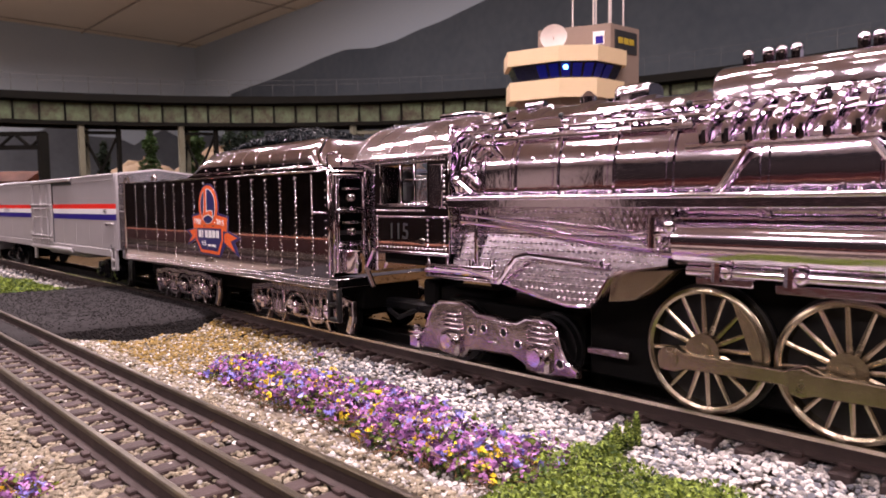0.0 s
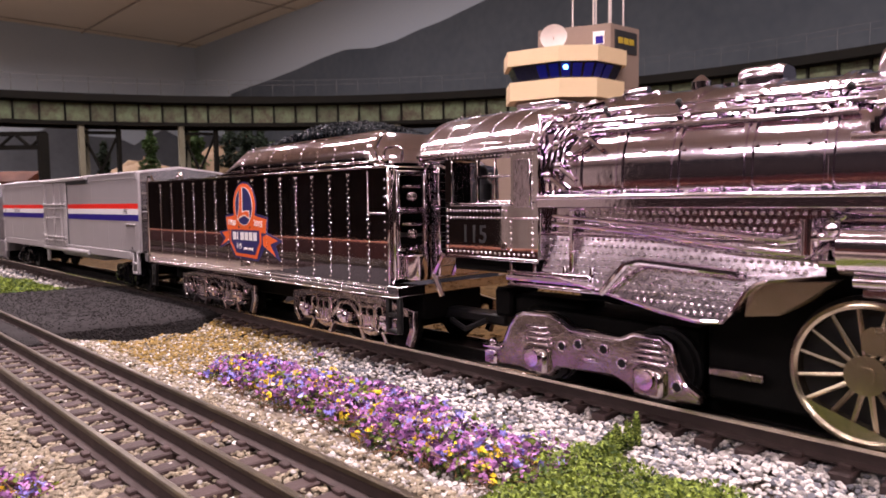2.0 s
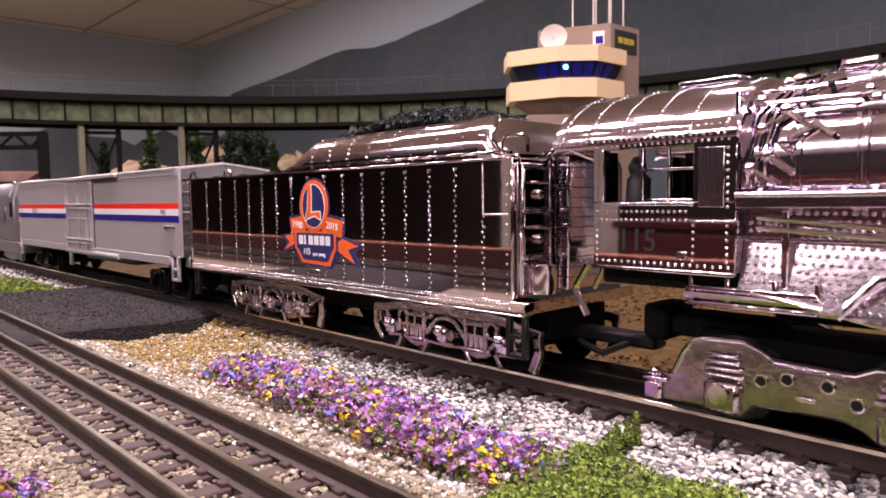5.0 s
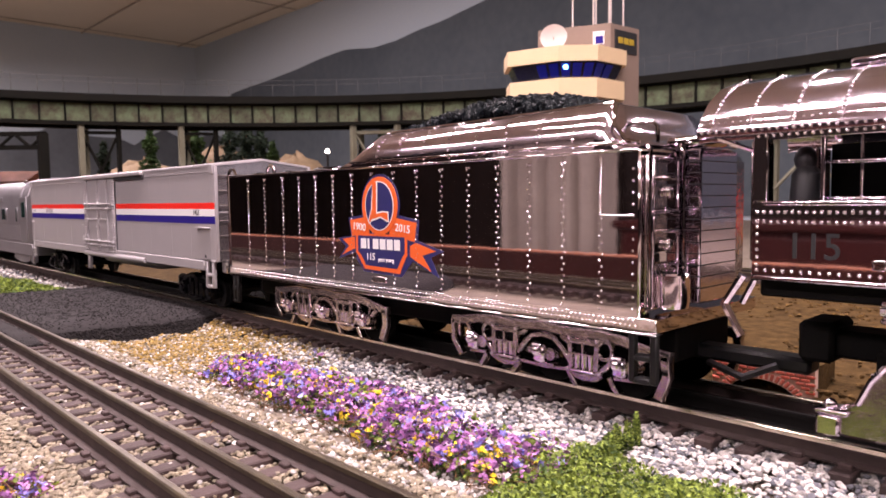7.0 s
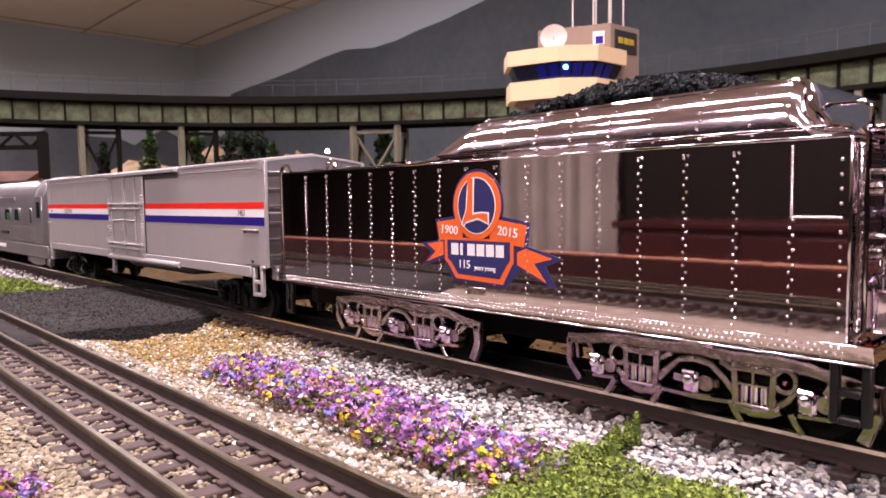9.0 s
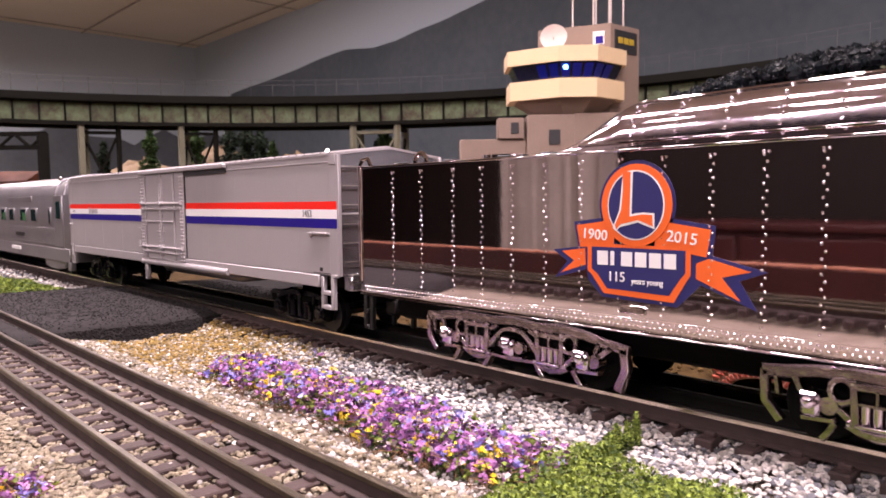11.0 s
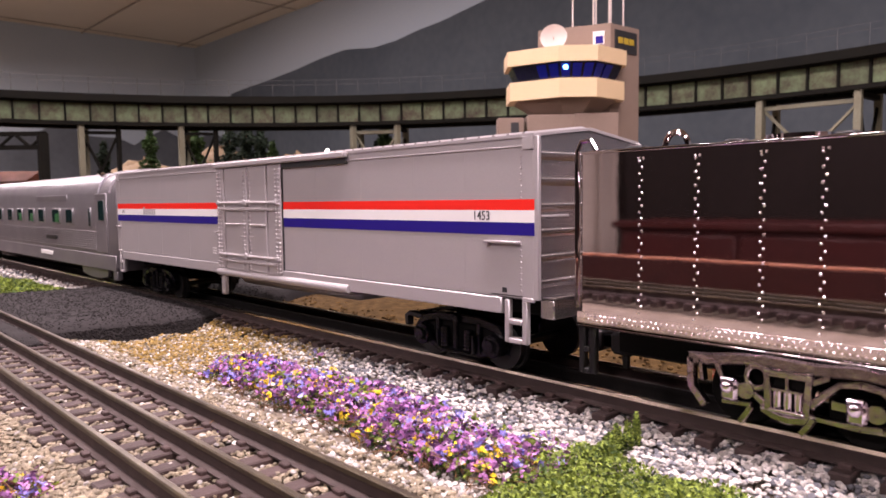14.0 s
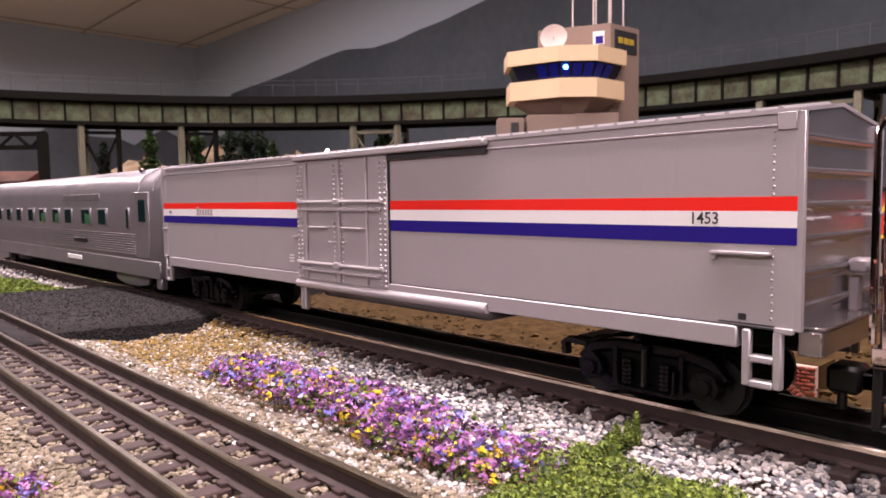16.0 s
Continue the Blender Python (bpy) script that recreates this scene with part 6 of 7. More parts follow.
def trailing_truck(car):
    o = [(-0.113, 0.0102), (-0.1085, 0.0105), (-0.1045, 0.0125), (-0.1018, 0.0185), (-0.0990, 0.0222), (-0.0955, 0.0234), (-0.0850, 0.0238), (-0.0805, 0.0224), (-0.0765, 0.0201), (-0.058, 0.0195), (-0.0535, 0.0216), (-0.0450, 0.0214), (-0.0417, 0.0196), (-0.0395, 0.0130), (-0.0370, 0.0085), (-0.0328, 0.0062), (-0.0330, 0.0036), (-0.0438, 0.0026), (-0.0535, 0.0030), (-0.0562, 0.0052), (-0.0610, 0.0069), (-0.0817, 0.0062), (-0.0848, 0.0026), (-0.0950, 0.0026), (-0.0960, 0.0033), (-0.1070, 0.0033), (-0.1130, 0.0042)]
    for s in (-1, 1):
        y = s * 0.0225
        f = part("trailing_truck_frame", Geo().slab(o, y - 0.0016, y + 0.0016, 0.0008), CHROME_WORN, car, "cast chrome truck side frame")
        part("rim", Geo().tube([(a, y - 0.0015, b - 0.0006) for a, b in o[2:16]], 0.0008, 8), LOCO_CHROME, f)
        part("step", Geo().box(-0.1135, -0.1080, y - 0.0030, y + 0.001, 0.0030, 0.0085, 0.0007).box(-0.1138, -0.1060, y - 0.0034, y + 0.001, 0.0086, 0.0100, 0.0005).ball((-0.1105, y - 0.0012, 0.0108), 0.0016), LOCO_CHROME, f)
        for x in (-0.0900, -0.0480):
            j = part("journal_box", Geo().box(x - 0.0050, x + 0.0050, y - 0.0042, y, 0.0032, 0.0120, 0.0012), CHROME_WORN, f)
            part("lid", Geo().tube([(x, y - 0.0052, 0.0085), (x, y - 0.0040, 0.0085)], 0.0028, 16), LOCO_CHROME, j)
            g = Geo()
            for k in range(4):
                g.box(x - 0.0058 + k * 0.0006, x + 0.0058 - k * 0.0006, y - 0.0036, y, 0.0128 + k * 0.0018, 0.0140 + k * 0.0018, 0.0005)
            part("leaf_spring", g, LOCO_CHROME, f)
        # Black discs on the casting stand for the shade in its holes.
        g = Geo()
        for x, z in ((-0.0800, 0.0135), (-0.0735, 0.0150), (-0.0640, 0.0148), (-0.0575, 0.0115), (-0.0395, 0.0075)):
            g.tube([(x, y - 0.0018, z), (x, y - 0.0012, z)], 0.0013, 14)
        part("opening", g, BLACK, f)
        g = Geo()
        for x, z in ((-0.0800, 0.0135), (-0.0735, 0.0150), (-0.0640, 0.0148), (-0.0575, 0.0115), (-0.0395, 0.0075)):
            part("boss", Geo().tube([(x + 0.0016 * math.cos(a), y - 0.0018, z + 0.0016 * math.sin(a)) for a in [k * 0.5236 for k in range(13)]], 0.00035, 6), LOCO_CHROME, f)
        g.box(-0.0790, -0.0600, y - 0.0026, y, 0.0178, 0.0188, 0.0003).box(-0.0715, -0.0665, y - 0.0024, y, 0.0100, 0.0115, 0.0004)
        part("frame_bar", g, LOCO_CHROME, f)
    part("cradle", Geo().box(-0.104, -0.038, -0.0130, 0.0130, 0.0050, 0.0230, 0.001), MATT_BLACK, car)
    for x in (-0.0900, -0.0480):
        car_wheel(car, x, 0.0110)


def locomotive():
    t = thing("steam_locomotive", "chrome-plated model steam locomotive on the track", "locomotive", (-0.1, YC, 0), "train")
    # boiler of courses with bands
    ZB = 0.0675
    prof = [(-0.0850, 0.0268), (-0.0500, 0.0268), (-0.0200, 0.0260), (0.0060, 0.0254), (0.1500, 0.0246), (0.1560, 0.0246), (0.1600, 0.0225)]
    boiler = part("boiler", Geo().loft([[(x, r * math.cos(k * 0.0982), ZB + r * math.sin(k * 0.0982)) for k in range(64)] for x, r in prof]), LOCO_CHROME, t, smooth=50)
    for x in (-0.0720, -0.0575, -0.0400, -0.0200, -0.0010, 0.0250, 0.0520, 0.0800, 0.1080, 0.1360):
        r = np.interp(x, [p[0] for p in prof], [p[1] for p in prof])
        part("boiler_band", Geo().loft([[(x + dx, (r + h) * math.cos(k * 0.0982), ZB + (r + h) * math.sin(k * 0.0982)) for k in range(64)] for dx, h in ((-0.0019, -0.0003), (-0.0015, 0.0008), (-0.0006, 0.0008), (-0.0003, 0.0002), (0.0003, 0.0002), (0.0006, 0.0008), (0.0015, 0.0008), (0.0019, -0.0003))], caps=False), LOCO_CHROME, boiler)
    # cab
    Y = -0.0305
    for s in (1, -1):
        y0, y1 = (Y, Y + 0.0012) if s == 1 else (-Y - 0.0012, -Y)
        for a, b, c, d in ((-0.1275, -0.0845, 0.0418, 0.0602), (-0.1275, -0.1240, 0.0602, 0.0770), (-0.0962, -0.0845, 0.0602, 0.0770), (-0.1240, -0.0962, 0.0752, 0.0770)):
            part("cab_panel", Geo().box(a, b, y0, y1, c, d, 0.0002), CHROME, t)
    part("cab_front", Geo().box(-0.0857, -0.0846, Y + 0.0012, -Y - 0.0012, 0.0418, 0.0885, 0.0002), LOCO_CHROME, t)
    part("cab_floor", Geo().box(-0.1275, -0.0858, Y + 0.0013, -Y - 0.0013, 0.0418, 0.0450), MATT_BLACK, t)
    part("backhead", Geo().tube([(-0.0985, 0, 0.0645), (-0.0860, 0, 0.0645)], 0.0185, 32), MATT_BLACK, t)
    for y, z in ((-0.014, 0.062), (-0.010, 0.070), (-0.004, 0.066), (0.006, 0.072)):
        part("gauge", Geo().tube([(-0.1005, y, z), (-0.0984, y, z)], 0.0024, 12), CHROME_WORN, t)
    # Black sheet added behind the window to give the cab's inner shade.
    part("front_shade_sheet", Geo().box(-0.0868, -0.0859, Y + 0.0014, -Y - 0.0014, 0.0452, 0.0768), MATT_BLACK, t)
    part("window_frame", Geo().box(-0.1245, -0.0958, Y - 0.0009, Y + 0.0004, 0.0592, 0.0603, 0.0003).box(-0.1118, -0.1108, Y - 0.0004, Y + 0.0010, 0.0603, 0.0752, 0.0002).box(-0.1035, -0.1029, Y - 0.0002, Y + 0.0008, 0.0603, 0.0752, 0.0002).box(-0.1108, -0.0962, Y - 0.0002, Y + 0.0008, 0.0688, 0.0696, 0.0002).box(-0.1108, -0.0962, Y - 0.0002, Y + 0.0008, 0.0606, 0.0612, 0.0002), LOCO_CHROME, t)
    part("door_panel", Geo().box(-0.0945, -0.0875, Y - 0.0006, Y + 0.0003, 0.0588, 0.0745, 0.0002), FIREBOX_CHROME, t)
    part("belt", Geo().box(-0.0972, -0.0848, Y - 0.0006, Y + 0.0004, 0.0548, 0.0555, 0.0002).box(-0.1275, -0.0845, Y - 0.0008, Y + 0.0008, 0.0408, 0.0419, 0.0003), LOCO_CHROME, t)
    pl = [(-0.1262 + i * 0.00165, Y, z) for i in range(18) for z in (0.0552, 0.0576)]
    pl += [(-0.1262 + i * 0.0021, Y, 0.0432) for i in range(20)] + [(x, Y, 0.0445 + i * 0.0019) for x in (-0.1262, -0.0960, -0.0868) for i in range(6)]
    pl += [(-0.0868, Y, 0.0588 + i * 0.0019) for i in range(9)] + [(-0.1262 + i * 0.0018, Y, 0.0763) for i in range(23)]
    part("rivets", Geo().studs(pl, 0.00050, 1.0), RIVET_CHROME, t, smooth=80)
    lettering("cab_number", "115", 0.0088, INK, t, pose(-0.1130, Y - 0.0001, 0.0492) @ UPRIGHT, "black cab number", 0.95)
    part("builder_plate", Geo().box(-0.1005, -0.0978, Y - 0.0005, Y + 0.0004, 0.0445, 0.0470, 0.0003), CHROME_WORN, t)

    def roof(x, lift=0.0):
        pts = [(Y - 0.0006, 0.0768), (Y - 0.0010, 0.0785), (Y + 0.0010, 0.0820), (Y + 0.0055, 0.0868), (Y + 0.0120, 0.0908), (Y + 0.0200, 0.0934), (0, 0.0945)]
        return [(x, a, b + lift) for a, b in pts] + [(x, -a, b + lift) for a, b in pts[-2::-1]]
    rows = [roof(-0.1420, -0.0004), roof(-0.1400), roof(-0.0846), roof(-0.0838, -0.0006)]
    rows += [[(x, y * 0.965, z - 0.0012) for x, y, z in r] for r in rows[::-1]]
    part("cab_roof", Geo().loft(rows, closed=False, caps=False), LOCO_CHROME, t, smooth=50)
    pl = []
    for x in (-0.1380, -0.1285, -0.1180, -0.1075, -0.0970, -0.0870):
        g = roof(x, 0.0)
        for a, b in zip(g[1:6], g[2:7]):
            for k in range(4):
                p = Vector(a).lerp(Vector(b), k / 4)
                pl.append((p, (0, a[2] - b[2], b[1] - a[1])))
    pl += [((-0.1405 + i * 0.0019, Y - 0.0010 + k * 0.0012, 0.0779 + k * 0.0024), (0, -1, 0.5 * k)) for i in range(29) for k in (0, 1)]
    part("roof_rivets", Geo().domes(pl, 0.00045, 0.9), RIVET_CHROME, t, smooth=80)
    part("roof_vent", Geo().box(-0.1130, -0.0940, -0.008, 0.008, 0.0940, 0.0962, 0.0006), LOCO_CHROME, t)
    part("roof_brackets", Geo().tube([(-0.1420, Y + 0.001, 0.0785), (-0.1275, Y + 0.0005, 0.0728)], 0.0006, 6), LOCO_CHROME, t)
    for y in (-0.026, 0.0165):
        part("gangway_curtain", Geo().box(-0.1300, -0.1278, y, y + 0.0095, 0.0450, 0.0755, 0.0004), CHROME_WORN, t)
    g = Geo().tube([(-0.1300, -0.0295, 0.0415), (-0.1345, -0.0300, 0.0340), (-0.1300, -0.0300, 0.0260)], 0.0011, 6).tube([(-0.1300, -0.0200, 0.0415), (-0.1340, -0.0205, 0.0330)], 0.0009, 6)
    part("gangway_step", g, LOCO_CHROME, t)
    # the driver's figure in the cab window
    fig = part("driver_doll", Geo().ball((-0.1185, -0.021, 0.0705), 0.0028, sz=1.2).tube([(-0.1185, -0.021, 0.0580), (-0.1180, -0.021, 0.0670), (-0.1185, -0.021, 0.0690)], [0.0038, 0.0036, 0.0018], 10), INK, t, "plain dark doll in the cab window")
    # running board and splash plate
    part("running_board", Geo().box(-0.0845, 0.1500, Y - 0.0004, -0.0215, 0.0592, 0.0612, 0.0004).box(-0.0845, 0.1500, 0.0215, -Y + 0.0004, 0.0592, 0.0612, 0.0004), LOCO_CHROME, t)
    part("board_edge", Geo().box(-0.0845, 0.1500, Y - 0.0010, Y - 0.0002, 0.0586, 0.0617, 0.0003), LOCO_CHROME, t)
    # Tube added to catch the lamps as a white highlight along the edge.
    part("board_glint_bead", Geo().tube([(-0.0845, Y - 0.0004, 0.0619), (0.1500, Y - 0.0004, 0.0619)], 0.0009, 10), LOCO_CHROME, t)
    g = Geo()
    for i in range(16):
        x = -0.0790 + i * 0.0085 + (0.002 if i % 3 else 0)
        g.tube([(x, Y + 0.001, 0.0612), (x, Y + 0.001, 0.0628)], 0.0008, 8).ball((x, Y + 0.001, 0.0628), 0.0008, 8, 4, True)
    part("board_bolts", g, LOCO_CHROME, t)
    # firebox side
    def fire_low(x):
        return float(np.interp(x, [-0.0845, -0.0760, -0.0600, -0.0420, -0.0300, -0.0225, -0.0185, -0.0150, 0.0], [0.0378, 0.0362, 0.0335, 0.0300, 0.0284, 0.0290, 0.0372, 0.0400, 0.0425]))

    def fire_side(z):
        return Y + 0.0052 - max(0.0, 0.0505 - z) * 0.26

    part("firebox", Geo().box(-0.0845, 0.0000, Y + 0.0052, -Y - 0.0052, 0.0500, 0.0588), FIREBOX_CHROME, t, smooth=25)
    rows = []
    for i in range(36):
        x = -0.0845 + i * 0.0845 / 35
        lo = fire_low(x)
        rows.append([(x, fire_side(0.0505), 0.0505), (x, fire_side(lo), lo), (x, fire_side(lo) + 0.0012, lo - 0.0006), (x, -0.0150, lo), (x, -0.0150, 0.0505)])
    part("firebox_skirt", Geo().loft(rows), FIREBOX_CHROME, t, smooth=25)
    part("skirt_edge", Geo().tube([(x, fire_side(fire_low(x)) - 0.0002, fire_low(x)) for x in [-0.0845 + i * 0.00245 for i in range(30)]], 0.0006, 6), LOCO_CHROME, t)
    pl = []
    for j in range(14):
        for i in range(36):
            x, z = -0.0712 + i * 0.00205, 0.0572 - j * 0.00205
            if z > fire_low(x) + 0.0012:
                pl.append(((x + (0.001 if j % 2 else 0), fire_side(z), z), (0, -1, 0.26 if z < 0.0505 else 0)))
    pl += [((-0.0828 + i * 0.0021, fire_side(0.0400 + j * 0.0021), 0.0400 + j * 0.0021), (0, -1, 0.2)) for i in range(5) for j in range(8)]
    tagged(part("firebox_rivets", Geo().domes(pl, 0.00062, 0.9), RIVET_CHROME, t, "rows of firebox rivets", smooth=80), kind="stuff")
    for q in (Geo().box(-0.0840, -0.0020, Y + 0.0034, Y + 0.007, 0.0502, 0.0512, 0.0003), Geo().box(-0.0740, -0.0722, Y + 0.0018, Y + 0.006, 0.0385, 0.0580, 0.0004)):
        part("firebox_rail", q, LOCO_CHROME, t)
    part("ash_pan", Geo().slab([(-0.0190, 0.0370), (-0.0150, 0.0402), (0.0020, 0.0412), (-0.0050, 0.0352), (-0.0110, 0.0312), (-0.0200, 0.0300)], Y + 0.0040, Y + 0.0100, 0.0006), STEEL, t)
    g = Geo().tube([(-0.0800, Y + 0.002, 0.0535), (-0.0500, Y + 0.0012, 0.0515), (-0.0200, Y + 0.0012, 0.0482), (-0.0040, Y + 0.002, 0.0470)], 0.0006, 8)
    part("side_pipe", g, LOCO_CHROME, t)
    g = Geo().tube([(-0.0800, Y + 0.002, 0.0560), (-0.0400, Y + 0.001, 0.0530), (-0.0080, Y + 0.001, 0.0505)], 0.0005, 8)
    part("side_pipe", g, LOCO_CHROME, t)
    g = Geo().tube([(-0.0640, Y + 0.001, 0.0335), (-0.0600, Y - 0.0008, 0.0335), (-0.0520, Y - 0.0008, 0.0425), (-0.0480, Y + 0.0005, 0.0435), (-0.0200, Y + 0.0005, 0.0418)], 0.0011, 8)
    part("side_pipe", g, LOCO_CHROME, t)
    part("injector", Geo().ball((-0.0035, Y + 0.003, 0.0515), 0.0036).tube([(-0.0035, Y + 0.001, 0.0475), (-0.0035, Y + 0.001, 0.0560)], 0.0018, 10).tube([(-0.0100, Y + 0.002, 0.0505), (0.0040, Y + 0.002, 0.0525)], 0.0014, 10).ball((0.0020, Y + 0.0005, 0.0535), 0.0020), LOCO_CHROME, t)
    g = Geo().box(-0.0990, -0.0650, Y + 0.0010, Y + 0.0060, 0.0365, 0.0380, 0.0004).box(-0.0990, -0.0650, Y + 0.0010, Y + 0.0060, 0.0325, 0.0338, 0.0004)
    for x in (-0.0980, -0.0880, -0.0760, -0.0660):
        g.box(x, x + 0.0014, Y + 0.0012, Y + 0.005, 0.0330, 0.0405, 0.0003)
    g.tube([(-0.0990, Y + 0.002, 0.0352), (-0.0640, Y + 0.002, 0.0352)], 0.0011, 8)
    part("cab_step_frame", g, LOCO_CHROME, t)
    # air reservoir and pipes over the drivers
    part("air_reservoir", Geo().tube([(0.0020, -0.0245, 0.0492), (0.0030, -0.0245, 0.0492), (0.1180, -0.0245, 0.0492), (0.1190, -0.0245, 0.0492)], [0.0052, 0.0068, 0.0068, 0.0052], 28), LOCO_CHROME, t)
    g = Geo().tube([(0.0060, -0.0270, 0.0415), (0.1300, -0.0270, 0.0415)], 0.0014, 10).tube([(-0.0010, -0.0285, 0.0455), (0.1300, -0.0285, 0.0435)], 0.0009, 8)
    for x in (0.0145, 0.0330, 0.0560, 0.0800):
        g.tube([(x, -0.0275, 0.0390), (x, -0.0275, 0.0440)], 0.0016, 8).ball((x + 0.003, -0.0285, 0.0415), 0.0019)
    part("brake_pipe", g, LOCO_CHROME, t)
    part("guard_plate", Geo().box(0.0070, 0.0230, -0.0250, -0.0215, 0.0375, 0.0398, 0.0004).box(0.0290, 0.1300, -0.0265, -0.0215, 0.0368, 0.0395, 0.0004), LOCO_CHROME, t)
    # boiler-top fittings
    def box_dome(x0, x1, w, z0, z1):
        rows = []
        for x, k in ((x0, 0.86), (x0 + 0.0008, 0.96), (x0 + 0.002, 1.0), (x1 - 0.002, 1.0), (x1 - 0.0008, 0.96), (x1, 0.86)):
            row = [(x, -w * k, z0), (x, w * k, z0)]
            for j in range(13):
                a = math.pi * j / 12
                c, s = math.cos(a), math.sin(a)
                row.append((x, w * k * math.copysign(abs(c) ** 0.55, c), z0 + 0.002 + (z1 - z0 - 0.002) * k * s ** 0.55))
            rows.append(row)
        return Geo().loft(rows)
    part("sand_dome", box_dome(0.0060, 0.0560, 0.0165, 0.0850, 0.0985), LOCO_CHROME, t, smooth=50)
    for x in (0.0130, 0.0185, 0.0220, 0.0260, 0.0420, 0.0455, 0.0490):
        part("dome_lid", Geo().tube([(x, -0.007, 0.0980), (x, -0.007, 0.1008)], 0.0016, 8).ball((x, -0.007, 0.1008), 0.0017), LOCO_CHROME, t)
    part("turret", box_dome(-0.0320, -0.0195, 0.0055, 0.0920, 0.0985), LOCO_CHROME, t, smooth=50)
    part("safety_valve", Geo().tube([(-0.0455, 0, 0.0920), (-0.0455, 0, 0.0965), (-0.0455, 0, 0.0985)], [0.0028, 0.0030, 0.0008], 14).tube([(-0.0390, 0.004, 0.0920), (-0.0390, 0.004, 0.0955)], 0.0022, 12), LOCO_CHROME, t)
    part("whistle", Geo().tube([(-0.0680, -0.0055, 0.0925), (-0.0680, -0.0055, 0.0950), (-0.0600, -0.0055, 0.0950)], 0.0016, 10).ball((-0.0640, -0.004, 0.0935), 0.0030).ball((-0.0570, -0.006, 0.0930), 0.0020), LOCO_CHROME, t)
    part("bell", Geo().ball((-0.0760, -0.012, 0.0910), 0.0026).tube([(-0.0800, -0.0145, 0.0890), (-0.0720, -0.0145, 0.0890)], 0.0012, 8), LOCO_CHROME, t)
    part("steam_dome", Geo().loft([[(0.088 + r * math.cos(k * 0.2618), r * math.sin(k * 0.2618), z) for k in range(24)] for r, z in ((0.0150, 0.0880), (0.0140, 0.0930), (0.0138, 0.0985), (0.0115, 0.1015), (0.005, 0.1030))]), LOCO_CHROME, t, smooth=60)
    part("chimney", Geo().loft([[(0.140 + r * math.cos(k * 0.2618), r * math.sin(k * 0.2618), z) for k in range(24)] for r, z in ((0.0120, 0.0880), (0.0095, 0.0930), (0.0090, 0.0985), (0.0105, 0.1005), (0.0105, 0.1010), (0.007, 0.1010))]), LOCO_CHROME, t, smooth=60)

    def on_boiler(x, deg, h=0.0):
        r = float(np.interp(x, [p[0] for p in prof], [p[1] for p in prof])) + h
        a = radians(deg)
        return (x, -r * math.cos(a), ZB + r * math.sin(a))
    # handrail with stanchions
    part("handrail", Geo().tube([on_boiler(x, 46, 0.0022) for x in (-0.083, -0.05, -0.02, 0.01, 0.05, 0.1, 0.15)], 0.0006, 8).tube([on_boiler(x, 38, 0.0016) for x in (-0.083, -0.05, -0.02, 0.01, 0.05, 0.1, 0.15)], 0.0008, 8), LOCO_CHROME, t)
    for x in (-0.0660, -0.0420, 0.0020, 0.0380, 0.0800):
        part("stanchion", Geo().tube([on_boiler(x, 46, -0.001), on_boiler(x, 46, 0.003)], 0.0007, 6).ball(on_boiler(x, 46, 0.0025), 0.0011, 8, 5), BLACK, t)
    # clustered valves and pipes beside the cab front
    for i, (x, a) in enumerate(((-0.0820, 40), (-0.0800, 22), (-0.0780, 8), (-0.0770, 52), (-0.0750, 32), (-0.0740, 14), (-0.0820, 2), (-0.0700, 44), (-0.0690, 26))):
        p = on_boiler(x, a, 0.002)
        part("valve", Geo().ball(p, 0.0017, 8, 5).tube([p, on_boiler(x + 0.006, a + (9 if i % 2 else -9), 0.0012)], 0.0008, 6), LOCO_CHROME, t)
    for k, dx in ((0, 0.0), (1, 0.0022), (2, 0.0044)):
        part("valve_pipe", Geo().tube([(-0.0835 + dx, Y + 0.004, 0.0615), on_boiler(-0.0830 + dx, 6, 0.002), on_boiler(-0.0815 + dx, 30, 0.002), on_boiler(-0.0760 + dx, 52, 0.0018)], 0.0007, 6), LOCO_CHROME, t)
    for i in range(7):
        x = -0.0300 + i * 0.0055
        g = Geo().ball(on_boiler(x, 40 + (i * 37 % 11), 0.0012), 0.0015 + 0.0005 * (i % 3), 8, 5)
        g.tube([on_boiler(x, 44, 0.001), on_boiler(x + 0.0045, 34, 0.001)], 0.0009, 6)
        part("check_valve", g, LOCO_CHROME, t)
    for x in (-0.0575, -0.0400, -0.0200, -0.0010):
        g = Geo().ball(on_boiler(x - 0.0016, 33, 0.0010), 0.0017, 8, 5).ball(on_boiler(x + 0.0018, 36, 0.0010), 0.0015, 8, 5).ball(on_boiler(x, 42, 0.0012), 0.0014, 8, 5)
        g.tube([on_boiler(x - 0.0055, 31, 0.0010), on_boiler(x + 0.0055, 33, 0.0010)], 0.0010, 8)
        part("band_clamp", g, LOCO_CHROME, t)
    part("feed_pipe", Geo().tube([on_boiler(x, 31, 0.0012) for x in (-0.075, -0.05, -0.02, 0.005)], 0.0009, 8), LOCO_CHROME, t)
    # feed-water coils along the boiler
    for i in range(11):
        x = 0.0090 + i * 0.0062
        g = Geo().tube([on_boiler(x, 18, 0.0005), on_boiler(x, 24, 0.0022), on_boiler(x + 0.001, 36, 0.0028), on_boiler(x + 0.0025, 47, 0.0022), on_boiler(x + 0.003, 52, 0.0004)], 0.0014, 8)
        g.ball(on_boiler(x + 0.001, 30, 0.0035), 0.0014, 8, 5).ball(on_boiler(x + 0.0025, 45, 0.003), 0.0014, 8, 5)
        part("coil_pipe", g, LOCO_CHROME, t)
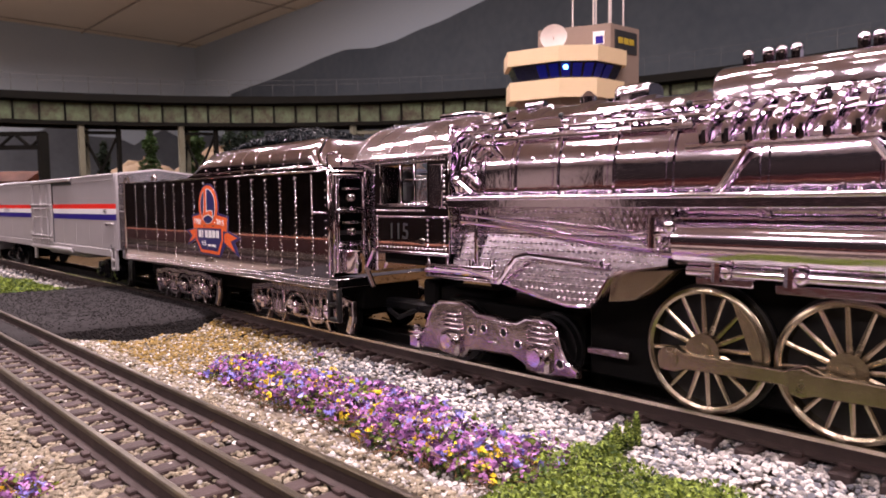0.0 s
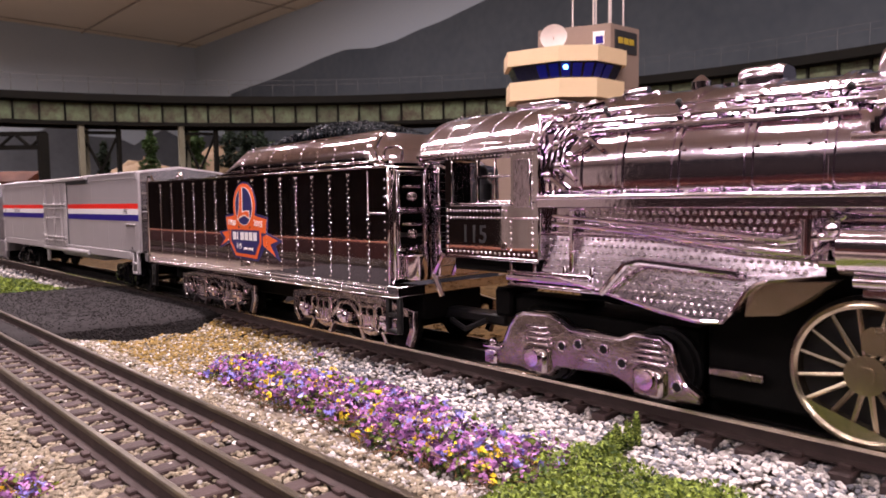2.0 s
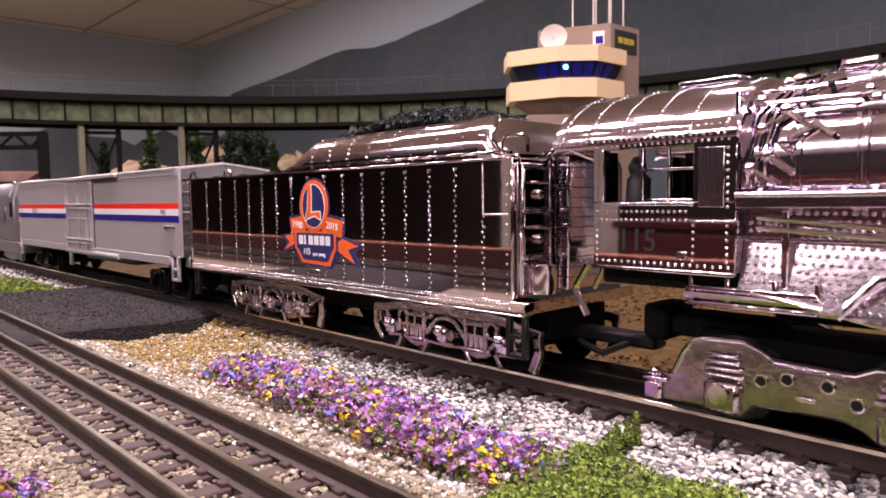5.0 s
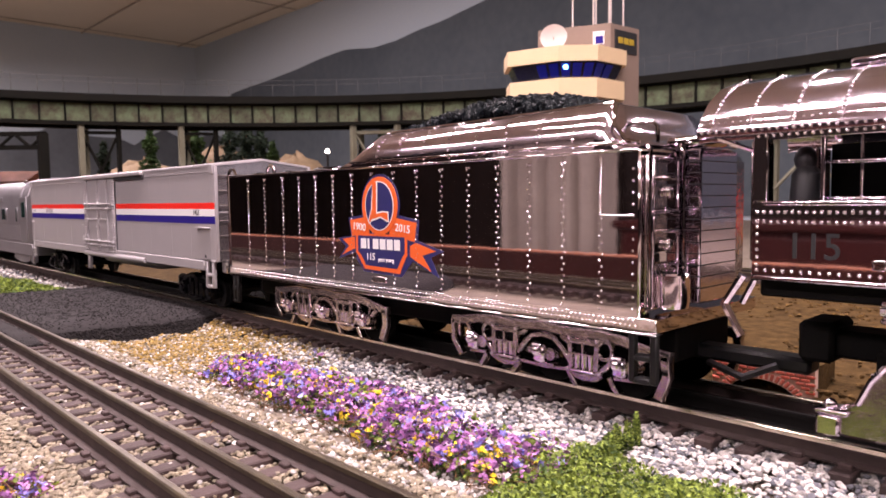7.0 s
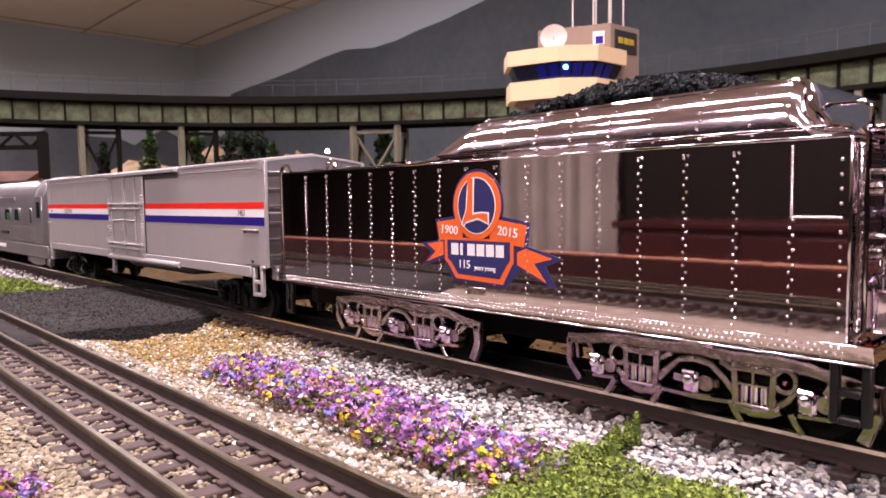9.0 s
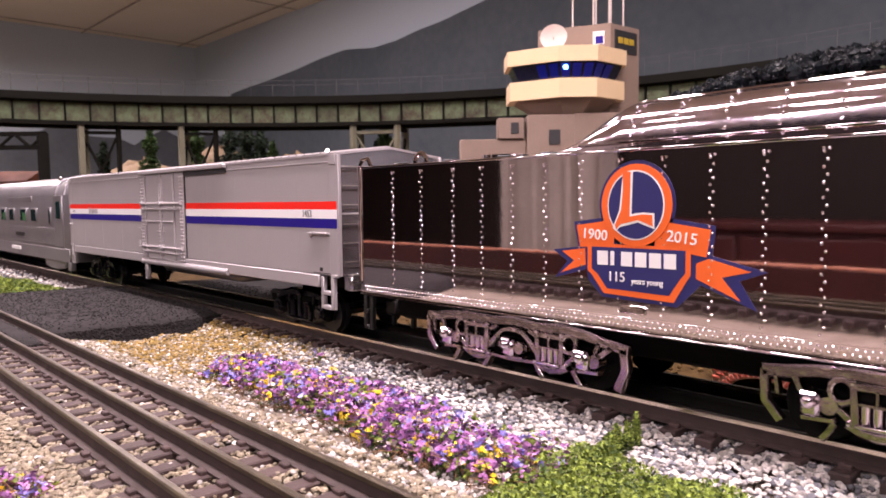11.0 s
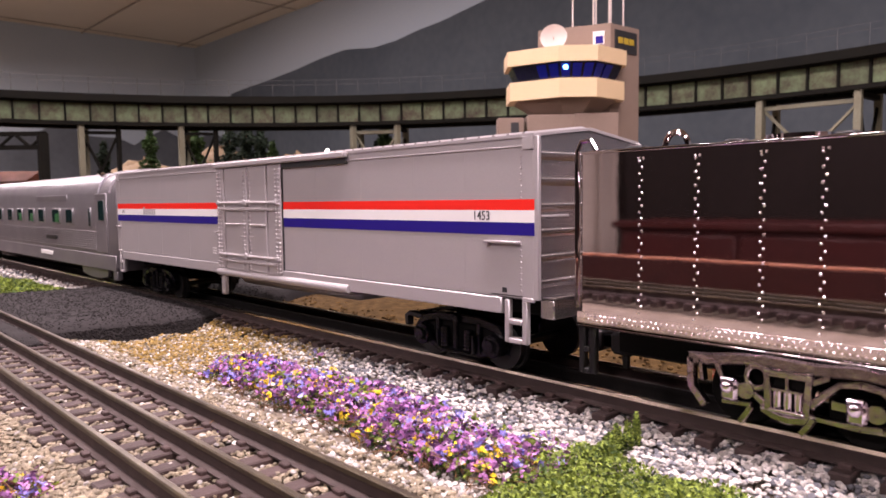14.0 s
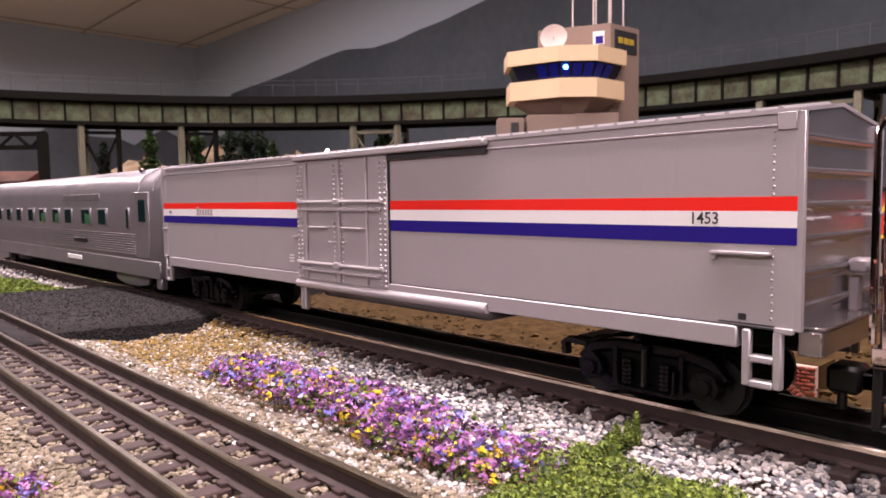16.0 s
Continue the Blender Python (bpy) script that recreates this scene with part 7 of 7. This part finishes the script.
    part("coil_header", Geo().tube([on_boiler(x, 17, 0.0006) for x in (0.004, 0.04, 0.08)], 0.0011, 8).tube([on_boiler(x, 53, 0.0006) for x in (-0.03, 0.04, 0.08)], 0.0012, 8), LOCO_CHROME, t)
    part("strut", Geo().tube([(0.0125, Y + 0.004, 0.0612), (0.0150, Y + 0.0038, 0.0640), on_boiler(0.0215, 14, 0.002)], 0.0011, 8), LOCO_CHROME, t)
    part("strut", Geo().tube([(0.0600, Y + 0.004, 0.0612), on_boiler(0.0500, 14, 0.002)], 0.0011, 8), LOCO_CHROME, t)
    for i in range(9):
        x = -0.0500 + i * 0.0062 + 0.0011 * (i % 2)
        part("wash_plug", Geo().tube([on_boiler(x, 16, -0.0003), on_boiler(x, 16, 0.0008)], 0.0007, 6), LOCO_CHROME, t)
    # running gear
    part("engine_frame", Geo().box(-0.036, 0.150, -0.0130, 0.0130, 0.0030, 0.0420, 0.001), MATT_BLACK, t)
    part("cab_sill", Geo().box(-0.1270, -0.0830, -0.0265, 0.0265, 0.0362, 0.0415, 0.0006), MATT_BLACK, t)
    part("draw_beam", Geo().box(-0.1180, -0.0830, -0.0060, 0.0060, 0.0185, 0.0260, 0.001).box(-0.1240, -0.1150, -0.0085, 0.0085, 0.0170, 0.0280, 0.0012), MATT_BLACK, t)
    part("ash_pan_black", Geo().box(-0.082, 0.000, -0.0120, 0.0120, 0.0280, 0.0420, 0.001), MATT_BLACK, t)
    # Another added black sheet: closes the far side so the cab looks dark.
    part("cab_shade_sheet", Geo().box(-0.1270, -0.0862, 0.0240, 0.0285, 0.0452, 0.0768), MATT_BLACK, t)
    R = 0.0181
    base = 21.0
    for i in range(4):
        driver(t, 0.0070 + i * 0.0372, R, base)
    rod = [(-0.0040, 0.0), (-0.0036, 0.0022), (-0.0018, 0.0034), (0.0018, 0.0034), (0.0045, 0.0022), (0.0320, 0.0019), (0.0345, 0.0034), (0.0372, 0.0042), (0.0400, 0.0034), (0.0425, 0.0019), (0.0705, 0.0019), (0.0744, 0.0040), (0.0780, 0.0019), (0.1080, 0.0019), (0.1116, 0.0034), (0.1152, 0.0), (0.1116, -0.0034), (0.1080, -0.0019), (0.0780, -0.0019), (0.0744, -0.0040), (0.0705, -0.0019), (0.0425, -0.0019), (0.0400, -0.0034), (0.0372, -0.0042), (0.0345, -0.0034), (0.0320, -0.0019), (0.0045, -0.0022), (0.0018, -0.0034), (-0.0018, -0.0034), (-0.0036, -0.0022)]
    r1 = part("side_rod", Geo().slab(rod, -0.0222, -0.0204, 0.0003), STEEL, t, "grey steel coupling rod")
    g = Geo()
    for k in range(4):
        g = Geo().tube([(k * 0.0372, -0.0232, 0), (k * 0.0372, -0.0190, 0)], 0.0017, 12)
        g.tube([(k * 0.0372, -0.0228, 0), (k * 0.0372, -0.0215, 0)], 0.0026, 12)
        part("crank_pin", g, STEEL, r1)
    CRANKED.append((r1, (0.0070, 0, R, base), R, 0.0095))
    r2 = part("main_rod", Geo().slab([(0.0340, -0.0030), (0.0372, -0.0038), (0.0400, -0.0028), (0.1150, -0.0016), (0.1150, 0.0016), (0.0400, 0.0028), (0.0372, 0.0038), (0.0340, 0.0030)], -0.0250, -0.0233, 0.0003), STEEL, t, "steel main rod")
    CRANKED.append((r2, (0.0070, 0, R, base), R, 0.0095))
    trailing_truck(t)
    part("bogie_link", Geo().box(-0.0335, -0.0180, -0.0180, -0.0150, 0.0110, 0.0135, 0.0005), CHROME_WORN, t)
    return t


# ---- coach ----
def coach():
    t = thing("passenger_coach", "silver ribbed passenger coach with green-tinted windows", "train car", (-1.165, YC, 0), "train")
    L = 0.2650
    Y = -0.0300

    def section(x, k=1.0):
        pts = [(Y + 0.002, 0.0130), (Y, 0.0160), (Y, 0.0690), (Y + 0.0020, 0.0755), (Y + 0.0060, 0.0805), (Y + 0.0130, 0.0840), (Y + 0.0220, 0.0858), (0, 0.0862)]
        return [(x, a * k, 0.013 + (b - 0.013) * (0.4 + 0.6 * k)) for a, b in pts] + [(x, -a * k, 0.013 + (b - 0.013) * (0.4 + 0.6 * k)) for a, b in pts[-2::-1]]
    part("body", Geo().loft([section(-L, 0.94), section(-L + 0.002), section(L - 0.002), section(L, 0.94)]), SILVER2, t, smooth=40)
    for k in range(9):
        part("flute", Geo().box(-L + 0.03, L - 0.044, Y - 0.0008, Y + 0.001, 0.0265 + k * 0.00165, 0.0275 + k * 0.00165, 0.0002), SILVER2, t)
    part("skirt", Geo().box(-L + 0.004, L - 0.004, Y - 0.0008, Y + 0.002, 0.0125, 0.0240, 0.0006), SILVER2, t)
    GREEN = mat("green_interior", (0.03, 0.16, 0.05), 0.3, 0, (0.01, 0.05, 0.02), 60, 0.8, emit=0.0)
    GLASS = mat("dark_coach_glass", (0.006, 0.022, 0.022), 0.10)
    for i, x in enumerate((0.1568, 0.1195, 0.0747, 0.0398, -0.0019, -0.0400, -0.0838, -0.1240, -0.1640, -0.2040)):
        w = 0.0122 if i == 1 else 0.0105
        f = part("window", Geo().box(x - w, x + w, Y - 0.0012, Y + 0.0006, 0.0446, 0.0586, 0.0010), SILVER2, t, "silver window frame")
        part("pane", Geo().box(x - w + 0.0024, x + w - 0.0024, Y - 0.0014, Y + 0.0002, 0.0460, 0.0572, 0.0003), GLASS, f, "dark tinted pane")
        if i in (1, 3, 4):
            part("green_seat", Geo().box(x - 0.001, x + w - 0.0028, Y - 0.0016, Y, 0.0462, 0.0535, 0.0002), GREEN, f, "green seat behind the pane")
    part("window", Geo().box(0.2040, 0.2105, Y - 0.0009, Y + 0.0006, 0.0430, 0.0590, 0.0008), SILVER2, t)
    part("pane", Geo().box(0.2052, 0.2093, Y - 0.0011, Y + 0.0002, 0.0442, 0.0578, 0.0003), GLASS, t)
    d = part("door", Geo().box(0.2200, 0.2450, Y - 0.0007, Y + 0.0006, 0.0250, 0.0690, 0.0005), SILVER2, t)
    part("pane", Geo().box(0.2275, 0.2395, Y - 0.0010, Y + 0.0002, 0.0490, 0.0640, 0.0004), GLASS, d)
    part("rivets", Geo().studs([(x, Y - 0.0007, 0.027 + i * 0.0026) for x in (0.2210, 0.2440) for i in range(16)], 0.0005), SILVER2, d)
    part("letter_board", Geo().box(0.060, 0.150, Y - 0.0006, Y + 0.0006, 0.0640, 0.0690, 0.0004), SILVER2, t)
    part("name_plate", Geo().box(0.070, 0.105, Y - 0.0014, Y + 0.0002, 0.0335, 0.0370, 0.0003), WHITE, t, "plain pale name board", at=pose(0, 0, -0.016))
    part("name_plate", Geo().box(0.090, 0.120, Y - 0.0016, Y + 0.0002, 0.0315, 0.0350, 0.0003), BLACK, t)
    for x in (0.2280, 0.2530):
        g = Geo().tube([(x, a - 0.0004 if a < 0 else a, b + 0.0004) for _, a, b in section(x)[2:8]], 0.0008, 6)
        part("roof_band", g, SILVER2, t)
    part("roof_lamp", Geo().ball((0.2150, -0.022, 0.0835), 0.0022), CHROME, t)
    part("diaphragm", Geo().box(L - 0.002, L + 0.0030, -0.013, 0.013, 0.0170, 0.0740, 0.001), BLACK, t)
    part("corner_step", Geo().box(L - 0.0120, L - 0.004, Y - 0.0002, Y + 0.004, 0.0060, 0.0130, 0.0006), SILVER2, t)
    part("underbody", Geo().box(-0.12, 0.10, -0.020, 0.020, 0.0085, 0.0135, 0.001).box(0.175, 0.235, -0.022, 0.022, 0.004, 0.0135, 0.001), MATT_BLACK, t)
    coupler(t, L, 1)
    for x in (0.195, -0.195):
        for k in (-0.02, 0.02):
            car_wheel(t, x + k, 0.0086)
        for s in (-1, 1):
            part("truck_frame", Geo().slab([(x - 0.032, 0.012), (x + 0.032, 0.012), (x + 0.030, 0.006), (x + 0.012, 0.0035), (x - 0.012, 0.0035), (x - 0.030, 0.006)], s * 0.0235 - 0.0012, s * 0.0235 + 0.0012, 0.0004), SILVER2, t)
    return t


LOCO, TENDER, BOX, COACH = locomotive(), tender(), boxcar(), coach()


def motions():
    steps = [0.2 * i for i in range(81)]
    for car in (LOCO, TENDER, BOX, COACH):
        x, y, z = car.location
        walk(car, [(s, pose(x + gone(s), y, z)) for s in steps])
    for wheel, at, r in TURNING:
        first = at[3] if len(at) > 3 else 0.0
        walk(wheel, [(s, pose(at[0], at[1], at[2], 0, math.degrees(gone(s) / r) - first, 0)) for s in steps])
    for rod, at, r, throw in CRANKED:
        rows = []
        for s in steps:
            a = gone(s) / r - radians(at[3])
            rows.append((s, pose(at[0] - throw * math.cos(a), at[1], at[2] + throw * math.sin(a))))
        walk(rod, rows)


motions()
